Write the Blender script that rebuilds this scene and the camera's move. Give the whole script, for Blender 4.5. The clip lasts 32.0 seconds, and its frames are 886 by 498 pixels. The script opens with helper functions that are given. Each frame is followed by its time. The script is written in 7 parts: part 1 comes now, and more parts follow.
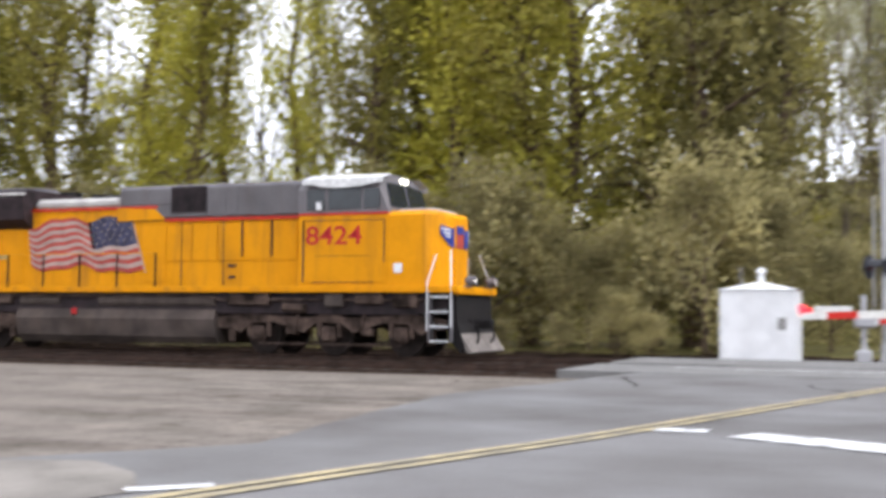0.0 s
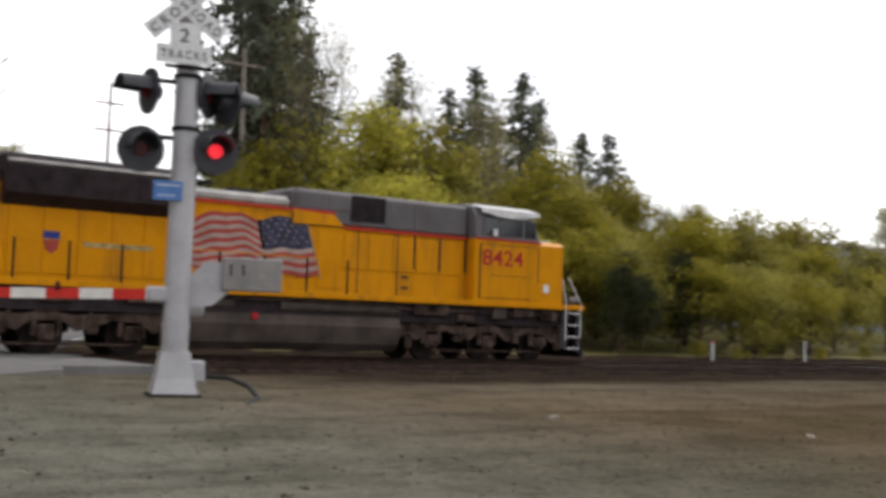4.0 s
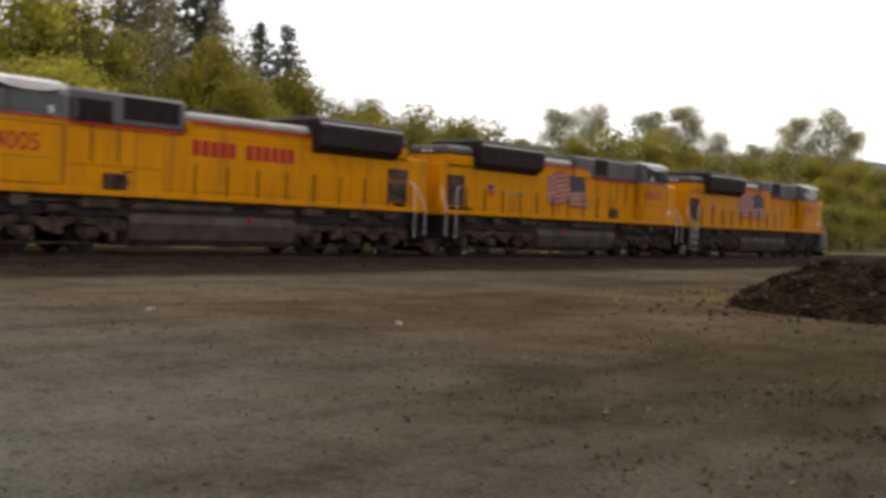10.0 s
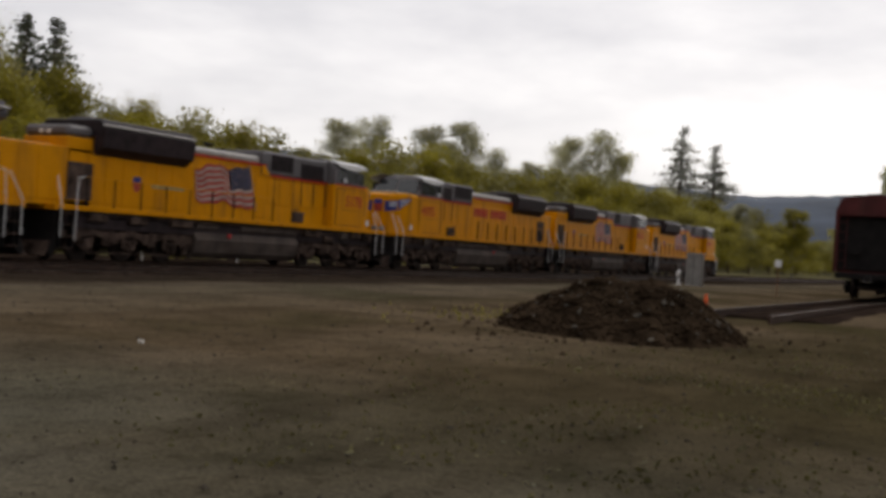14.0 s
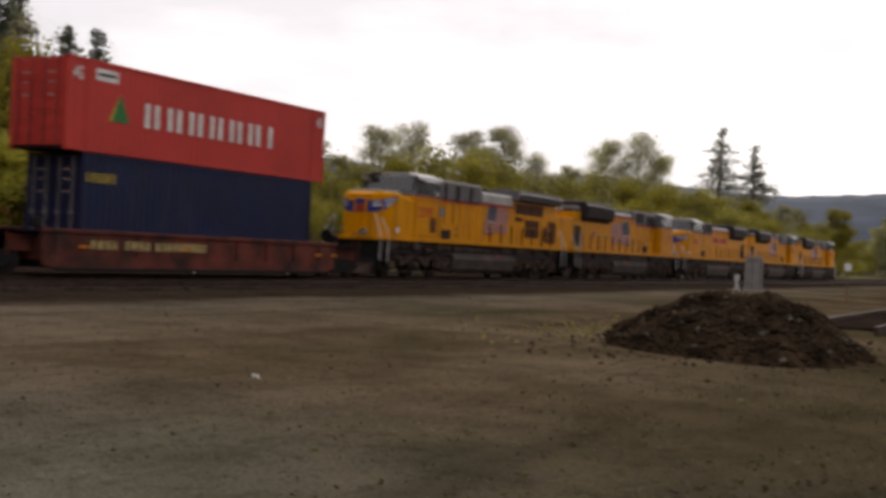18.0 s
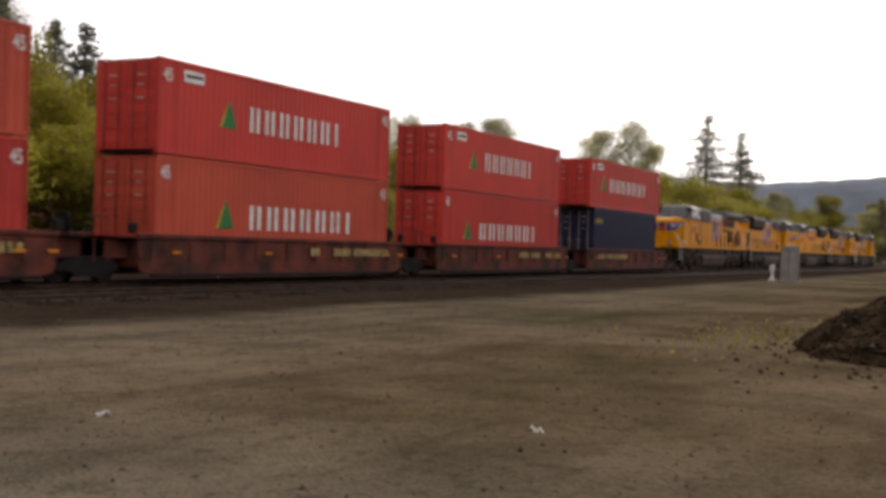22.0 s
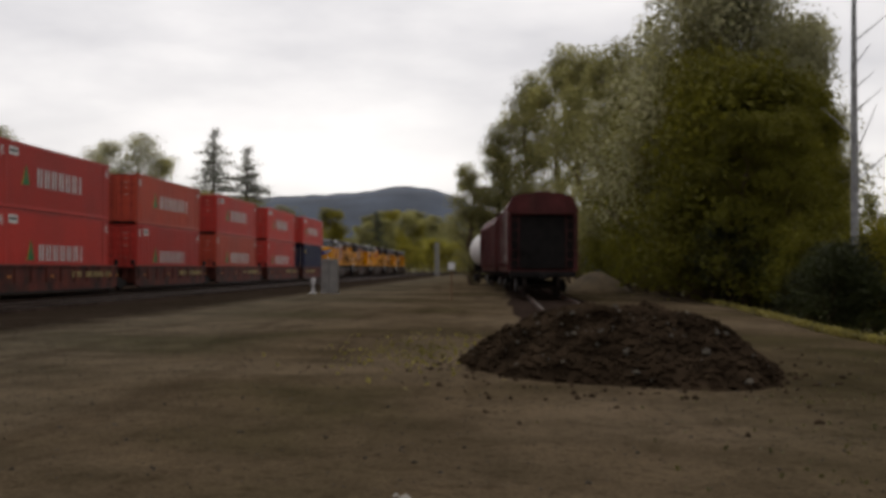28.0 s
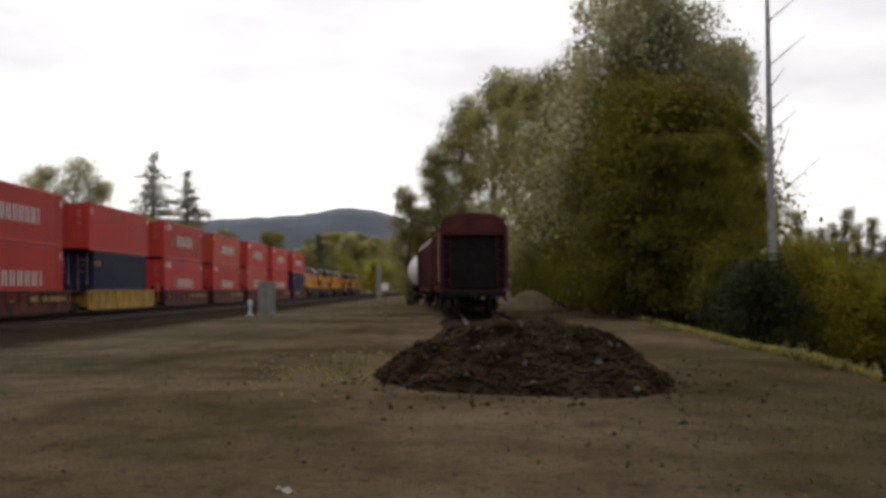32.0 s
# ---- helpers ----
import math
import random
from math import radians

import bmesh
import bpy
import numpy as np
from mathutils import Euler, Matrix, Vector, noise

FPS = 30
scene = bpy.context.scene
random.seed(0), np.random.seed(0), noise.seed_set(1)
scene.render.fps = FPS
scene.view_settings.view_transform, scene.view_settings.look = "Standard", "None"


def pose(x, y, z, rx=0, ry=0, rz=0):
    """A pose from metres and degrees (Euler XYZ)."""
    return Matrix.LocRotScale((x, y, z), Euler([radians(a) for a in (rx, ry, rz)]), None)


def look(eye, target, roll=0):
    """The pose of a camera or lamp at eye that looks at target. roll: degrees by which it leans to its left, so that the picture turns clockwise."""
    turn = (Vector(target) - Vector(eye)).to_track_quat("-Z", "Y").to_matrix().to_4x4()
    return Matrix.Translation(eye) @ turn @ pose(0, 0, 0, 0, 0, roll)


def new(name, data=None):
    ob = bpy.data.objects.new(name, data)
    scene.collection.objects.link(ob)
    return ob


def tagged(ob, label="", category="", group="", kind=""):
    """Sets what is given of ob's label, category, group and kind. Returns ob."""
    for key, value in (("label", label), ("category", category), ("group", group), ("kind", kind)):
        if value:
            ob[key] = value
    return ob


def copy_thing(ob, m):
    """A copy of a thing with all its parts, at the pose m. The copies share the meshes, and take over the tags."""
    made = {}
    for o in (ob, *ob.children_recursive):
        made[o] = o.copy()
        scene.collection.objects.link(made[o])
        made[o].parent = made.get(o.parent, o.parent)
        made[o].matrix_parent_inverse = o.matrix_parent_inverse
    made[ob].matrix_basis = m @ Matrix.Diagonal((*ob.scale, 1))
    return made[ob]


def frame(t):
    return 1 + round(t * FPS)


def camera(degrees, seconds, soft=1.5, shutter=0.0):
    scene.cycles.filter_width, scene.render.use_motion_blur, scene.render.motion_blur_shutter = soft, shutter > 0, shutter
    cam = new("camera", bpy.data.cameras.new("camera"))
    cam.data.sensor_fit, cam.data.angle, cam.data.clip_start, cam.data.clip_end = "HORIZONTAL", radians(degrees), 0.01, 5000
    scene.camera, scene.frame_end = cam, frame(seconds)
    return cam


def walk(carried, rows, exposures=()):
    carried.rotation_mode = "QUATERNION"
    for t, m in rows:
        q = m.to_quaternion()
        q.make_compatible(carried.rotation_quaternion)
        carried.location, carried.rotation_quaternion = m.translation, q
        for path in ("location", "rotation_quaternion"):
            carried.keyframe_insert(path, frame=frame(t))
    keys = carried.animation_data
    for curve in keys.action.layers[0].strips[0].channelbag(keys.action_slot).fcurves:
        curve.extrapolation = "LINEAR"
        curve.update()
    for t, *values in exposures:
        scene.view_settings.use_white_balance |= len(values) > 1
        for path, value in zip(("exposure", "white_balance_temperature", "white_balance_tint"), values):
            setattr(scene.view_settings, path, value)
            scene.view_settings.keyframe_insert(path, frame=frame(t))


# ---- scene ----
cam = camera(41.88, 32.0, soft=3.8, shutter=0.45)
# seconds, x, y, z, yaw, pitch, roll
PATH = [
    (0.0, 0.000, -29.061, 1.157, 21.741, 3.193, -0.463),
    (0.5, 0.094, -28.946, 1.191, 13.494, 4.564, -0.242),
    (1.0, 0.194, -28.969, 1.145, 5.772, 4.858, 0.664),
    (1.5, 0.329, -29.025, 1.158, -1.866, 5.251, 0.398),
    (2.0, 0.422, -29.159, 1.179, -10.259, 5.378, -0.007),
    (2.5, 0.500, -29.098, 1.181, -18.325, 4.246, -0.622),
    (3.0, 0.532, -29.215, 1.151, -25.434, 1.966, -2.238),
    (3.5, 0.539, -29.268, 1.163, -31.449, 2.841, -2.057),
    (4.0, 0.525, -29.418, 1.164, -36.948, 3.607, -2.001),
    (4.5, 0.594, -29.513, 1.170, -41.401, 3.073, -1.999),
    (6.5, 1.664, -29.851, 1.125, -49.589, 2.047, -2.040),
    (7.0, 1.754, -29.712, 1.156, -52.399, 1.842, -2.289),
    (7.5, 1.772, -29.690, 1.122, -55.236, 2.256, -1.908),
    (8.0, 1.821, -29.846, 1.140, -57.340, 2.223, -1.747),
    (8.5, 1.741, -29.950, 1.166, -58.093, 1.628, -1.450),
    (9.0, 1.664, -30.005, 1.146, -55.913, 0.614, -1.299),
    (9.5, 1.566, -30.023, 1.115, -53.583, -0.403, -1.350),
    (10.0, 1.572, -29.927, 1.144, -52.198, -1.072, -2.120),
    (10.5, 1.792, -29.880, 1.169, -49.509, -1.053, -2.234),
    (11.0, 1.999, -29.789, 1.174, -49.568, -0.970, -2.172),
    (11.5, 2.240, -29.655, 1.167, -54.442, -0.956, -2.745),
    (12.0, 2.441, -29.555, 1.168, -58.756, -0.535, -2.917),
    (12.5, 2.531, -29.485, 1.180, -61.061, 0.456, -2.910),
    (13.0, 2.518, -29.461, 1.198, -62.296, 1.096, -3.368),
    (13.5, 2.498, -29.509, 1.195, -62.755, 0.756, -3.478),
    (14.0, 2.396, -29.657, 1.193, -63.030, -0.022, -3.610),
    (14.5, 2.181, -29.834, 1.197, -63.077, -0.923, -3.851),
    (16.5, 2.255, -29.370, 1.247, -66.639, 0.136, -0.794),
    (17.0, 2.550, -29.096, 1.250, -65.398, 0.490, -1.090),
    (17.5, 2.692, -28.595, 1.251, -63.746, 0.254, -1.391),
    (18.0, 2.967, -28.175, 1.289, -61.422, 0.133, -2.782),
    (18.5, 3.223, -27.666, 1.298, -59.519, -0.018, -2.656),
    (19.0, 3.413, -27.110, 1.239, -58.240, -1.010, -2.725),
    (19.5, 3.375, -26.615, 1.232, -57.987, 0.361, -2.664),
    (20.0, 3.717, -26.162, 1.311, -57.914, 1.791, -1.936),
    (20.5, 3.685, -25.775, 1.201, -58.461, 0.523, -1.165),
    (21.0, 3.898, -25.383, 1.200, -59.710, -0.167, -1.039),
    (21.5, 4.017, -24.957, 1.269, -61.263, -0.431, -1.415),
    (22.0, 4.155, -24.574, 1.307, -62.706, -0.129, -1.585),
    (22.5, 4.447, -24.188, 1.293, -63.214, 0.057, -1.220),
    (23.0, 4.603, -23.843, 1.365, -63.412, -0.305, -1.659),
    (23.5, 4.651, -23.501, 1.369, -64.041, -0.485, -1.272),
    (24.0, 4.783, -23.194, 1.402, -68.007, -0.334, -0.517),
    (24.5, 4.815, -22.876, 1.351, -75.033, 0.683, -0.812),
    (25.0, 4.800, -22.619, 1.300, -81.194, 2.523, -0.850),
    (25.5, 4.920, -22.405, 1.330, -83.133, 3.856, -1.007),
    (27.5, 5.150, -21.965, 1.360, -86.423, 1.482, -0.743),
    (28.0, 5.000, -21.998, 1.370, -87.191, 0.942, -0.291),
    (28.5, 4.750, -22.247, 1.360, -88.362, 0.628, -0.193),
    (29.0, 4.550, -22.340, 1.360, -88.714, 0.693, -0.024),
    (29.5, 4.400, -22.341, 1.360, -89.003, 0.831, 0.173),
    (30.0, 4.300, -22.319, 1.360, -89.325, 0.974, 0.390),
    (30.5, 4.240, -22.316, 1.360, -89.625, 1.175, 0.332),
    (31.0, 4.180, -22.326, 1.350, -89.839, 1.385, 0.352),
    (31.5, 4.120, -22.410, 1.350, -89.938, 1.684, 0.393),
    (32.0, 4.100, -22.497, 1.340, -89.937, 1.983, 0.445),
]
EXPOSURES = [(0.0, 1.2, 6000, 11), (1.0, 1.02, 5900, 11), (1.5, 0.4, 5900, 11), (2.0, 0.1, 5900, 11), (3, 0.22, 6050, 11), (4, 0.25, 6400, 10), (7, -0.35, 6500, 10), (9, -0.6, 6500, 10), (10.5, 0.35, 6700, 13), (11, 0.4, 6700, 13), (12.5, -0.35, 6650, 12), (14.5, -0.55, 6600, 11), (17, -0.55, 6700, 13), (19, -0.05, 6800, 15), (19.5, -0.2, 6800, 15), (20, -0.36, 6800, 14), (20.5, -0.18, 6850, 15), (21, -0.08, 6900, 15), (23, 0.15, 6900, 15), (24.5, -0.3, 6700, 12), (28, -0.65, 6600, 11), (30, -0.58, 6600, 11), (31, -0.42, 6600, 11), (32, -0.36, 6600, 11)]
walk(cam, [(t, pose(x, y, z, 90 + pitch, roll, yaw)) for t, x, y, z, yaw, pitch, roll in PATH], EXPOSURES)

# seconds and the place of the train's front coupler along the track
TRAIN = [(0, -10.15), (1, -0.5), (2, 9.15), (3, 18.4), (4, 27.8), (6, 45.91), (8, 64.08), (10, 82.40), (12, 100.75), (14, 118.93), (16, 137.45), (17, 147.44), (18, 157.52), (19, 167.55), (20, 177.54), (21, 187.5), (22, 197.28), (23, 206.96), (24, 216.61), (25, 226.25), (26, 235.9), (28, 255.6), (30, 276.2), (32, 295.95)]

# ---- sky, sun ----
world = bpy.data.worlds.new("overcast_sky")
scene.world = world
world.use_nodes = True
wn, wl = world.node_tree.nodes, world.node_tree.links
wn.clear()
w_out = wn.new("ShaderNodeOutputWorld")
w_bg = wn.new("ShaderNodeBackground")
w_sky = wn.new("ShaderNodeTexSky")
w_sky.sky_type = "NISHITA"
w_sky.sun_disc = False
w_sky.sun_elevation = radians(42)
w_sky.sun_rotation = radians(70)
w_co = wn.new("ShaderNodeTexCoord")
w_map = wn.new("ShaderNodeMapping")
w_map.inputs["Scale"].default_value = (1.6, 1.6, 5.5)
w_n1 = wn.new("ShaderNodeTexNoise")
w_n1.inputs["Scale"].default_value = 1.5
w_n1.inputs["Detail"].default_value = 7
w_n1.inputs["Roughness"].default_value = 0.55
w_ramp = wn.new("ShaderNodeValToRGB")
w_ramp.color_ramp.elements[0].position = 0.36
w_ramp.color_ramp.elements[0].color = (7.0, 6.9, 7.1, 1)
w_ramp.color_ramp.elements[1].position = 0.64
w_ramp.color_ramp.elements[1].color = (10.6, 10.35, 10.2, 1)
w_mix = wn.new("ShaderNodeMix")
w_mix.data_type = "RGBA"
w_mix.inputs["Factor"].default_value = 0.93
wl.new(w_co.outputs["Generated"], w_map.inputs["Vector"])
wl.new(w_map.outputs["Vector"], w_n1.inputs["Vector"])
wl.new(w_n1.outputs["Fac"], w_ramp.inputs["Fac"])
wl.new(w_sky.outputs["Color"], w_mix.inputs["A"])
wl.new(w_ramp.outputs["Color"], w_mix.inputs["B"])
# the cloud is brighter towards the hidden sun
w_dot = wn.new("ShaderNodeVectorMath")
w_dot.operation = "DOT_PRODUCT"
w_dot.inputs[1].default_value = (0.7, 0.26, 0.67)
w_rng = wn.new("ShaderNodeMapRange")
w_rng.inputs["From Min"].default_value, w_rng.inputs["From Max"].default_value = -0.6, 1.0
w_rng.inputs["To Min"].default_value, w_rng.inputs["To Max"].default_value = 0.62, 1.3
w_mul = wn.new("ShaderNodeVectorMath")
w_mul.operation = "SCALE"
wl.new(w_co.outputs["Generated"], w_dot.inputs[0])
wl.new(w_dot.outputs["Value"], w_rng.inputs["Value"])
wl.new(w_mix.outputs["Result"], w_mul.inputs[0])
wl.new(w_rng.outputs["Result"], w_mul.inputs["Scale"])
wl.new(w_mul.outputs["Vector"], w_bg.inputs["Color"])
wl.new(w_bg.outputs["Background"], w_out.inputs["Surface"])
w_bg.inputs["Strength"].default_value = 0.13

sun = new("sun", bpy.data.lights.new("sun", "SUN"))
sun.data.energy = 0.8
sun.data.angle = radians(14)
sun.data.color = (1.0, 0.96, 0.9)
sun.matrix_world = look((0, 0, 50), (-52, -19, 0))


# ---- materials ----
def shader(name, col, rough=0.6, metal=0.0, var=0.15, scale=3.0, bump=0.15, bump_scale=40.0, col2=None, stain=0.0, rnd=0.0, coords="Object", spec=0.18, grain=0.45):
    """A surface with broad stains, fine grain and relief; col2: a second colour that comes through in patches."""
    m = bpy.data.materials.new(name)
    m.use_nodes = True
    n, l = m.node_tree.nodes, m.node_tree.links
    b = n["Principled BSDF"]
    b.inputs["Metallic"].default_value = metal
    b.inputs["Specular IOR Level"].default_value = spec
    co = n.new("ShaderNodeTexCoord")
    big = n.new("ShaderNodeTexNoise")
    big.inputs["Scale"].default_value = scale
    big.inputs["Detail"].default_value = 5
    fine = n.new("ShaderNodeTexNoise")
    fine.inputs["Scale"].default_value = bump_scale
    fine.inputs["Detail"].default_value = 4
    l.new(co.outputs[coords], big.inputs["Vector"])
    l.new(co.outputs[coords], fine.inputs["Vector"])
    ramp = n.new("ShaderNodeValToRGB")
    e = ramp.color_ramp.elements
    c2 = col2 or tuple(c * (1 - 2 * var) for c in col)
    c1 = tuple(min(1, c * (1 + var)) for c in col)
    e[0].position, e[0].color = 0.3, (*c2, 1)
    e[1].position, e[1].color = 0.68, (*c1, 1)
    l.new(big.outputs["Fac"], ramp.inputs["Fac"])
    out = ramp.outputs["Color"]
    mul = n.new("ShaderNodeMix")
    mul.data_type, mul.blend_type = "RGBA", "MULTIPLY"
    mul.inputs["Factor"].default_value = grain if bump else 0.2
    l.new(out, mul.inputs["A"])
    fr = n.new("ShaderNodeValToRGB")
    fr.color_ramp.elements[0].position, fr.color_ramp.elements[0].color = 0.3, (0.45, 0.45, 0.45, 1)
    fr.color_ramp.elements[1].position, fr.color_ramp.elements[1].color = 0.7, (1.25, 1.25, 1.25, 1)
    l.new(fine.outputs["Fac"], fr.inputs["Fac"])
    l.new(fr.outputs["Color"], mul.inputs["B"])
    out = mul.outputs["Result"]
    if rnd:
        info = n.new("ShaderNodeObjectInfo")
        hsv = n.new("ShaderNodeHueSaturation")
        mr = n.new("ShaderNodeMapRange")
        mr.inputs["To Min"].default_value, mr.inputs["To Max"].default_value = 1 - rnd, 1 + rnd
        l.new(info.outputs["Random"], mr.inputs["Value"])
        l.new(mr.outputs["Result"], hsv.inputs["Value"])
        l.new(out, hsv.inputs["Color"])
        out = hsv.outputs["Color"]
    if stain:
        st = n.new("ShaderNodeTexNoise")
        st.inputs["Scale"].default_value = 1.0
        st.inputs["Detail"].default_value = 6
        mp = n.new("ShaderNodeMapping")
        mp.inputs["Scale"].default_value = (2.5, 2.5, 0.35)
        l.new(co.outputs[coords], mp.inputs["Vector"])
        l.new(mp.outputs["Vector"], st.inputs["Vector"])
        sr = n.new("ShaderNodeValToRGB")
        sr.color_ramp.elements[0].position, sr.color_ramp.elements[0].color = 0.5, (0, 0, 0, 1)
        sr.color_ramp.elements[1].position, sr.color_ramp.elements[1].color = 0.8, (stain, stain, stain, 1)
        l.new(st.outputs["Fac"], sr.inputs["Fac"])
        dm = n.new("ShaderNodeMix")
        dm.data_type = "RGBA"
        dm.inputs["B"].default_value = (0.07, 0.045, 0.03, 1)
        l.new(sr.outputs["Color"], dm.inputs["Factor"])
        l.new(out, dm.inputs["A"])
        out = dm.outputs["Result"]
    l.new(out, b.inputs["Base Color"])
    rr = n.new("ShaderNodeMapRange")
    rr.inputs["To Min"].default_value, rr.inputs["To Max"].default_value = max(0.03, rough - 0.12), min(1, rough + 0.12)
    l.new(big.outputs["Fac"], rr.inputs["Value"])
    l.new(rr.outputs["Result"], b.inputs["Roughness"])
    if bump:
        bn = n.new("ShaderNodeBump")
        bn.inputs["Strength"].default_value = bump
        bn.inputs["Distance"].default_value = 0.02
        l.new(fine.outputs["Fac"], bn.inputs["Height"])
        l.new(bn.outputs["Normal"], b.inputs["Normal"])
    return m


def leaf_shader(name, col, col2, trans=0.5):
    """Foliage: hue and brightness differ from leaf to leaf and from tree to tree."""
    m = bpy.data.materials.new(name)
    m.use_nodes = True
    n, l = m.node_tree.nodes, m.node_tree.links
    b = n["Principled BSDF"]
    b.inputs["Roughness"].default_value = 0.65
    b.inputs["Specular IOR Level"].default_value = 0.25
    geo = n.new("ShaderNodeNewGeometry")
    ramp = n.new("ShaderNodeValToRGB")
    ramp.color_ramp.elements[0].color = (*[a * 0.78 + b * 0.22 for a, b in zip(col, col2)], 1)
    ramp.color_ramp.elements[1].color = (*[a * 0.28 + b * 0.72 for a, b in zip(col, col2)], 1)
    l.new(geo.outputs["Random Per Island"], ramp.inputs["Fac"])
    info = n.new("ShaderNodeObjectInfo")
    hsv = n.new("ShaderNodeHueSaturation")
    mr = n.new("ShaderNodeMapRange")
    mr.inputs["To Min"].default_value, mr.inputs["To Max"].default_value = 0.75, 1.25
    l.new(info.outputs["Random"], mr.inputs["Value"])
    co = n.new("ShaderNodeTexCoord")
    clump = n.new("ShaderNodeTexNoise")
    clump.inputs["Scale"].default_value = 0.45
    clump.inputs["Detail"].default_value = 3
    l.new(co.outputs["Object"], clump.inputs["Vector"])
    cr = n.new("ShaderNodeMapRange")
    cr.inputs["From Min"].default_value, cr.inputs["From Max"].default_value = 0.33, 0.67
    cr.inputs["To Min"].default_value, cr.inputs["To Max"].default_value = 0.58, 1.42
    l.new(clump.outputs["Fac"], cr.inputs["Value"])
    both_ = n.new("ShaderNodeMath")
    both_.operation = "MULTIPLY"
    l.new(cr.outputs["Result"], both_.inputs[0])
    l.new(mr.outputs["Result"], both_.inputs[1])
    l.new(both_.outputs["Value"], hsv.inputs["Value"])
    l.new(ramp.outputs["Color"], hsv.inputs["Color"])
    l.new(hsv.outputs["Color"], b.inputs["Base Color"])
    tr = n.new("ShaderNodeBsdfTranslucent")
    l.new(hsv.outputs["Color"], tr.inputs["Color"])
    mx = n.new("ShaderNodeMixShader")
    mx.inputs["Fac"].default_value = trans
    l.new(b.outputs["BSDF"], mx.inputs[1])
    l.new(tr.outputs["BSDF"], mx.inputs[2])
    l.new(mx.outputs["Shader"], n["Material Output"].inputs["Surface"])
    return m


def glow(name, col, strength):
    m = bpy.data.materials.new(name)
    m.use_nodes = True
    b = m.node_tree.nodes["Principled BSDF"]
    b.inputs["Base Color"].default_value = (*col, 1)
    b.inputs["Emission Color"].default_value = (*col, 1)
    b.inputs["Emission Strength"].default_value = strength
    b.inputs["Roughness"].default_value = 0.3
    return m


def yard_shader():
    """Compacted gravel and dirt: broad olive and tan patches, wheel ruts, pebble grain."""
    m = bpy.data.materials.new("yard_gravel")
    m.use_nodes = True
    n, l = m.node_tree.nodes, m.node_tree.links
    b = n["Principled BSDF"]
    b.inputs["Roughness"].default_value = 0.95
    b.inputs["Specular IOR Level"].default_value = 0.0
    co = n.new("ShaderNodeTexCoord")

    def noise_(scale, detail, stretch=(1, 1, 1)):
        mp = n.new("ShaderNodeMapping")
        mp.inputs["Scale"].default_value = stretch
        t = n.new("ShaderNodeTexNoise")
        t.inputs["Scale"].default_value, t.inputs["Detail"].default_value = scale, detail
        l.new(co.outputs["Object"], mp.inputs["Vector"])
        l.new(mp.outputs["Vector"], t.inputs["Vector"])
        return t.outputs["Fac"]

    def ramp_(fac, stops):
        r = n.new("ShaderNodeValToRGB")
        e = r.color_ramp.elements
        e[0].position, e[0].color = stops[0][0], (*stops[0][1], 1)
        e[1].position, e[1].color = stops[-1][0], (*stops[-1][1], 1)
        for q, c in stops[1:-1]:
            e.new(q).color = (*c, 1)
        l.new(fac, r.inputs["Fac"])
        return r.outputs["Color"]

    def blend(kind, fac, a, b_):
        x = n.new("ShaderNodeMix")
        x.data_type, x.blend_type = "RGBA", kind
        x.inputs["Factor"].default_value = fac
        l.new(a, x.inputs["A"])
        l.new(b_, x.inputs["B"])
        return x.outputs["Result"]

    base = ramp_(noise_(0.16, 6), ((0.32, (0.056, 0.047, 0.023)), (0.48, (0.092, 0.068, 0.042)), (0.66, (0.136, 0.103, 0.068))))
    patch = ramp_(noise_(0.9, 6), ((0.3, (0.5, 0.52, 0.48)), (0.5, (0.95, 0.95, 0.95)), (0.72, (1.3, 1.28, 1.25))))
    rut = ramp_(noise_(1.0, 4, (0.09, 1.3, 1)), ((0.36, (0.62, 0.6, 0.58)), (0.47, (1, 1, 1)), (0.7, (1.12, 1.12, 1.1))))
    tuft = ramp_(noise_(2.6, 5), ((0.28, (0.42, 0.43, 0.38)), (0.42, (1, 1, 1)), (0.75, (1.1, 1.1, 1.1))))
    vor = n.new("ShaderNodeTexVoronoi")
    vor.inputs["Scale"].default_value = 30
    l.new(co.outputs["Object"], vor.inputs["Vector"])
    grain = ramp_(vor.outputs["Distance"], ((0.0, (1.35, 1.33, 1.3)), (0.35, (1, 1, 1)), (0.7, (0.55, 0.55, 0.55))))
    # paler crushed stone west of the road and along the line
    sep = n.new("ShaderNodeSeparateXYZ")
    l.new(co.outputs["Object"], sep.inputs["Vector"])
    west = n.new("ShaderNodeMapRange")
    west.inputs["From Min"].default_value, west.inputs["From Max"].default_value = 12.0, 4.0
    l.new(sep.outputs["X"], west.inputs["Value"])
    line = n.new("ShaderNodeMapRange")
    line.inputs["From Min"].default_value, line.inputs["From Max"].default_value = -19.0, -13.5
    line.inputs["To Max"].default_value = 0.27
    l.new(sep.outputs["Y"], line.inputs["Value"])
    top_ = n.new("ShaderNodeMath")
    top_.operation = "MAXIMUM"
    l.new(west.outputs["Result"], top_.inputs[0])
    l.new(line.outputs["Result"], top_.inputs[1])
    pale = n.new("ShaderNodeMix")
    pale.data_type = "RGBA"
    tone = n.new("ShaderNodeMapRange")
    tone.inputs["From Min"].default_value, tone.inputs["From Max"].default_value = 3.0, -3.0
    l.new(sep.outputs["X"], tone.inputs["Value"])
    l.new(ramp_(tone.outputs["Result"], ((0.0, (0.136, 0.13, 0.106)), (1.0, (0.178, 0.155, 0.137)))), pale.inputs["B"])
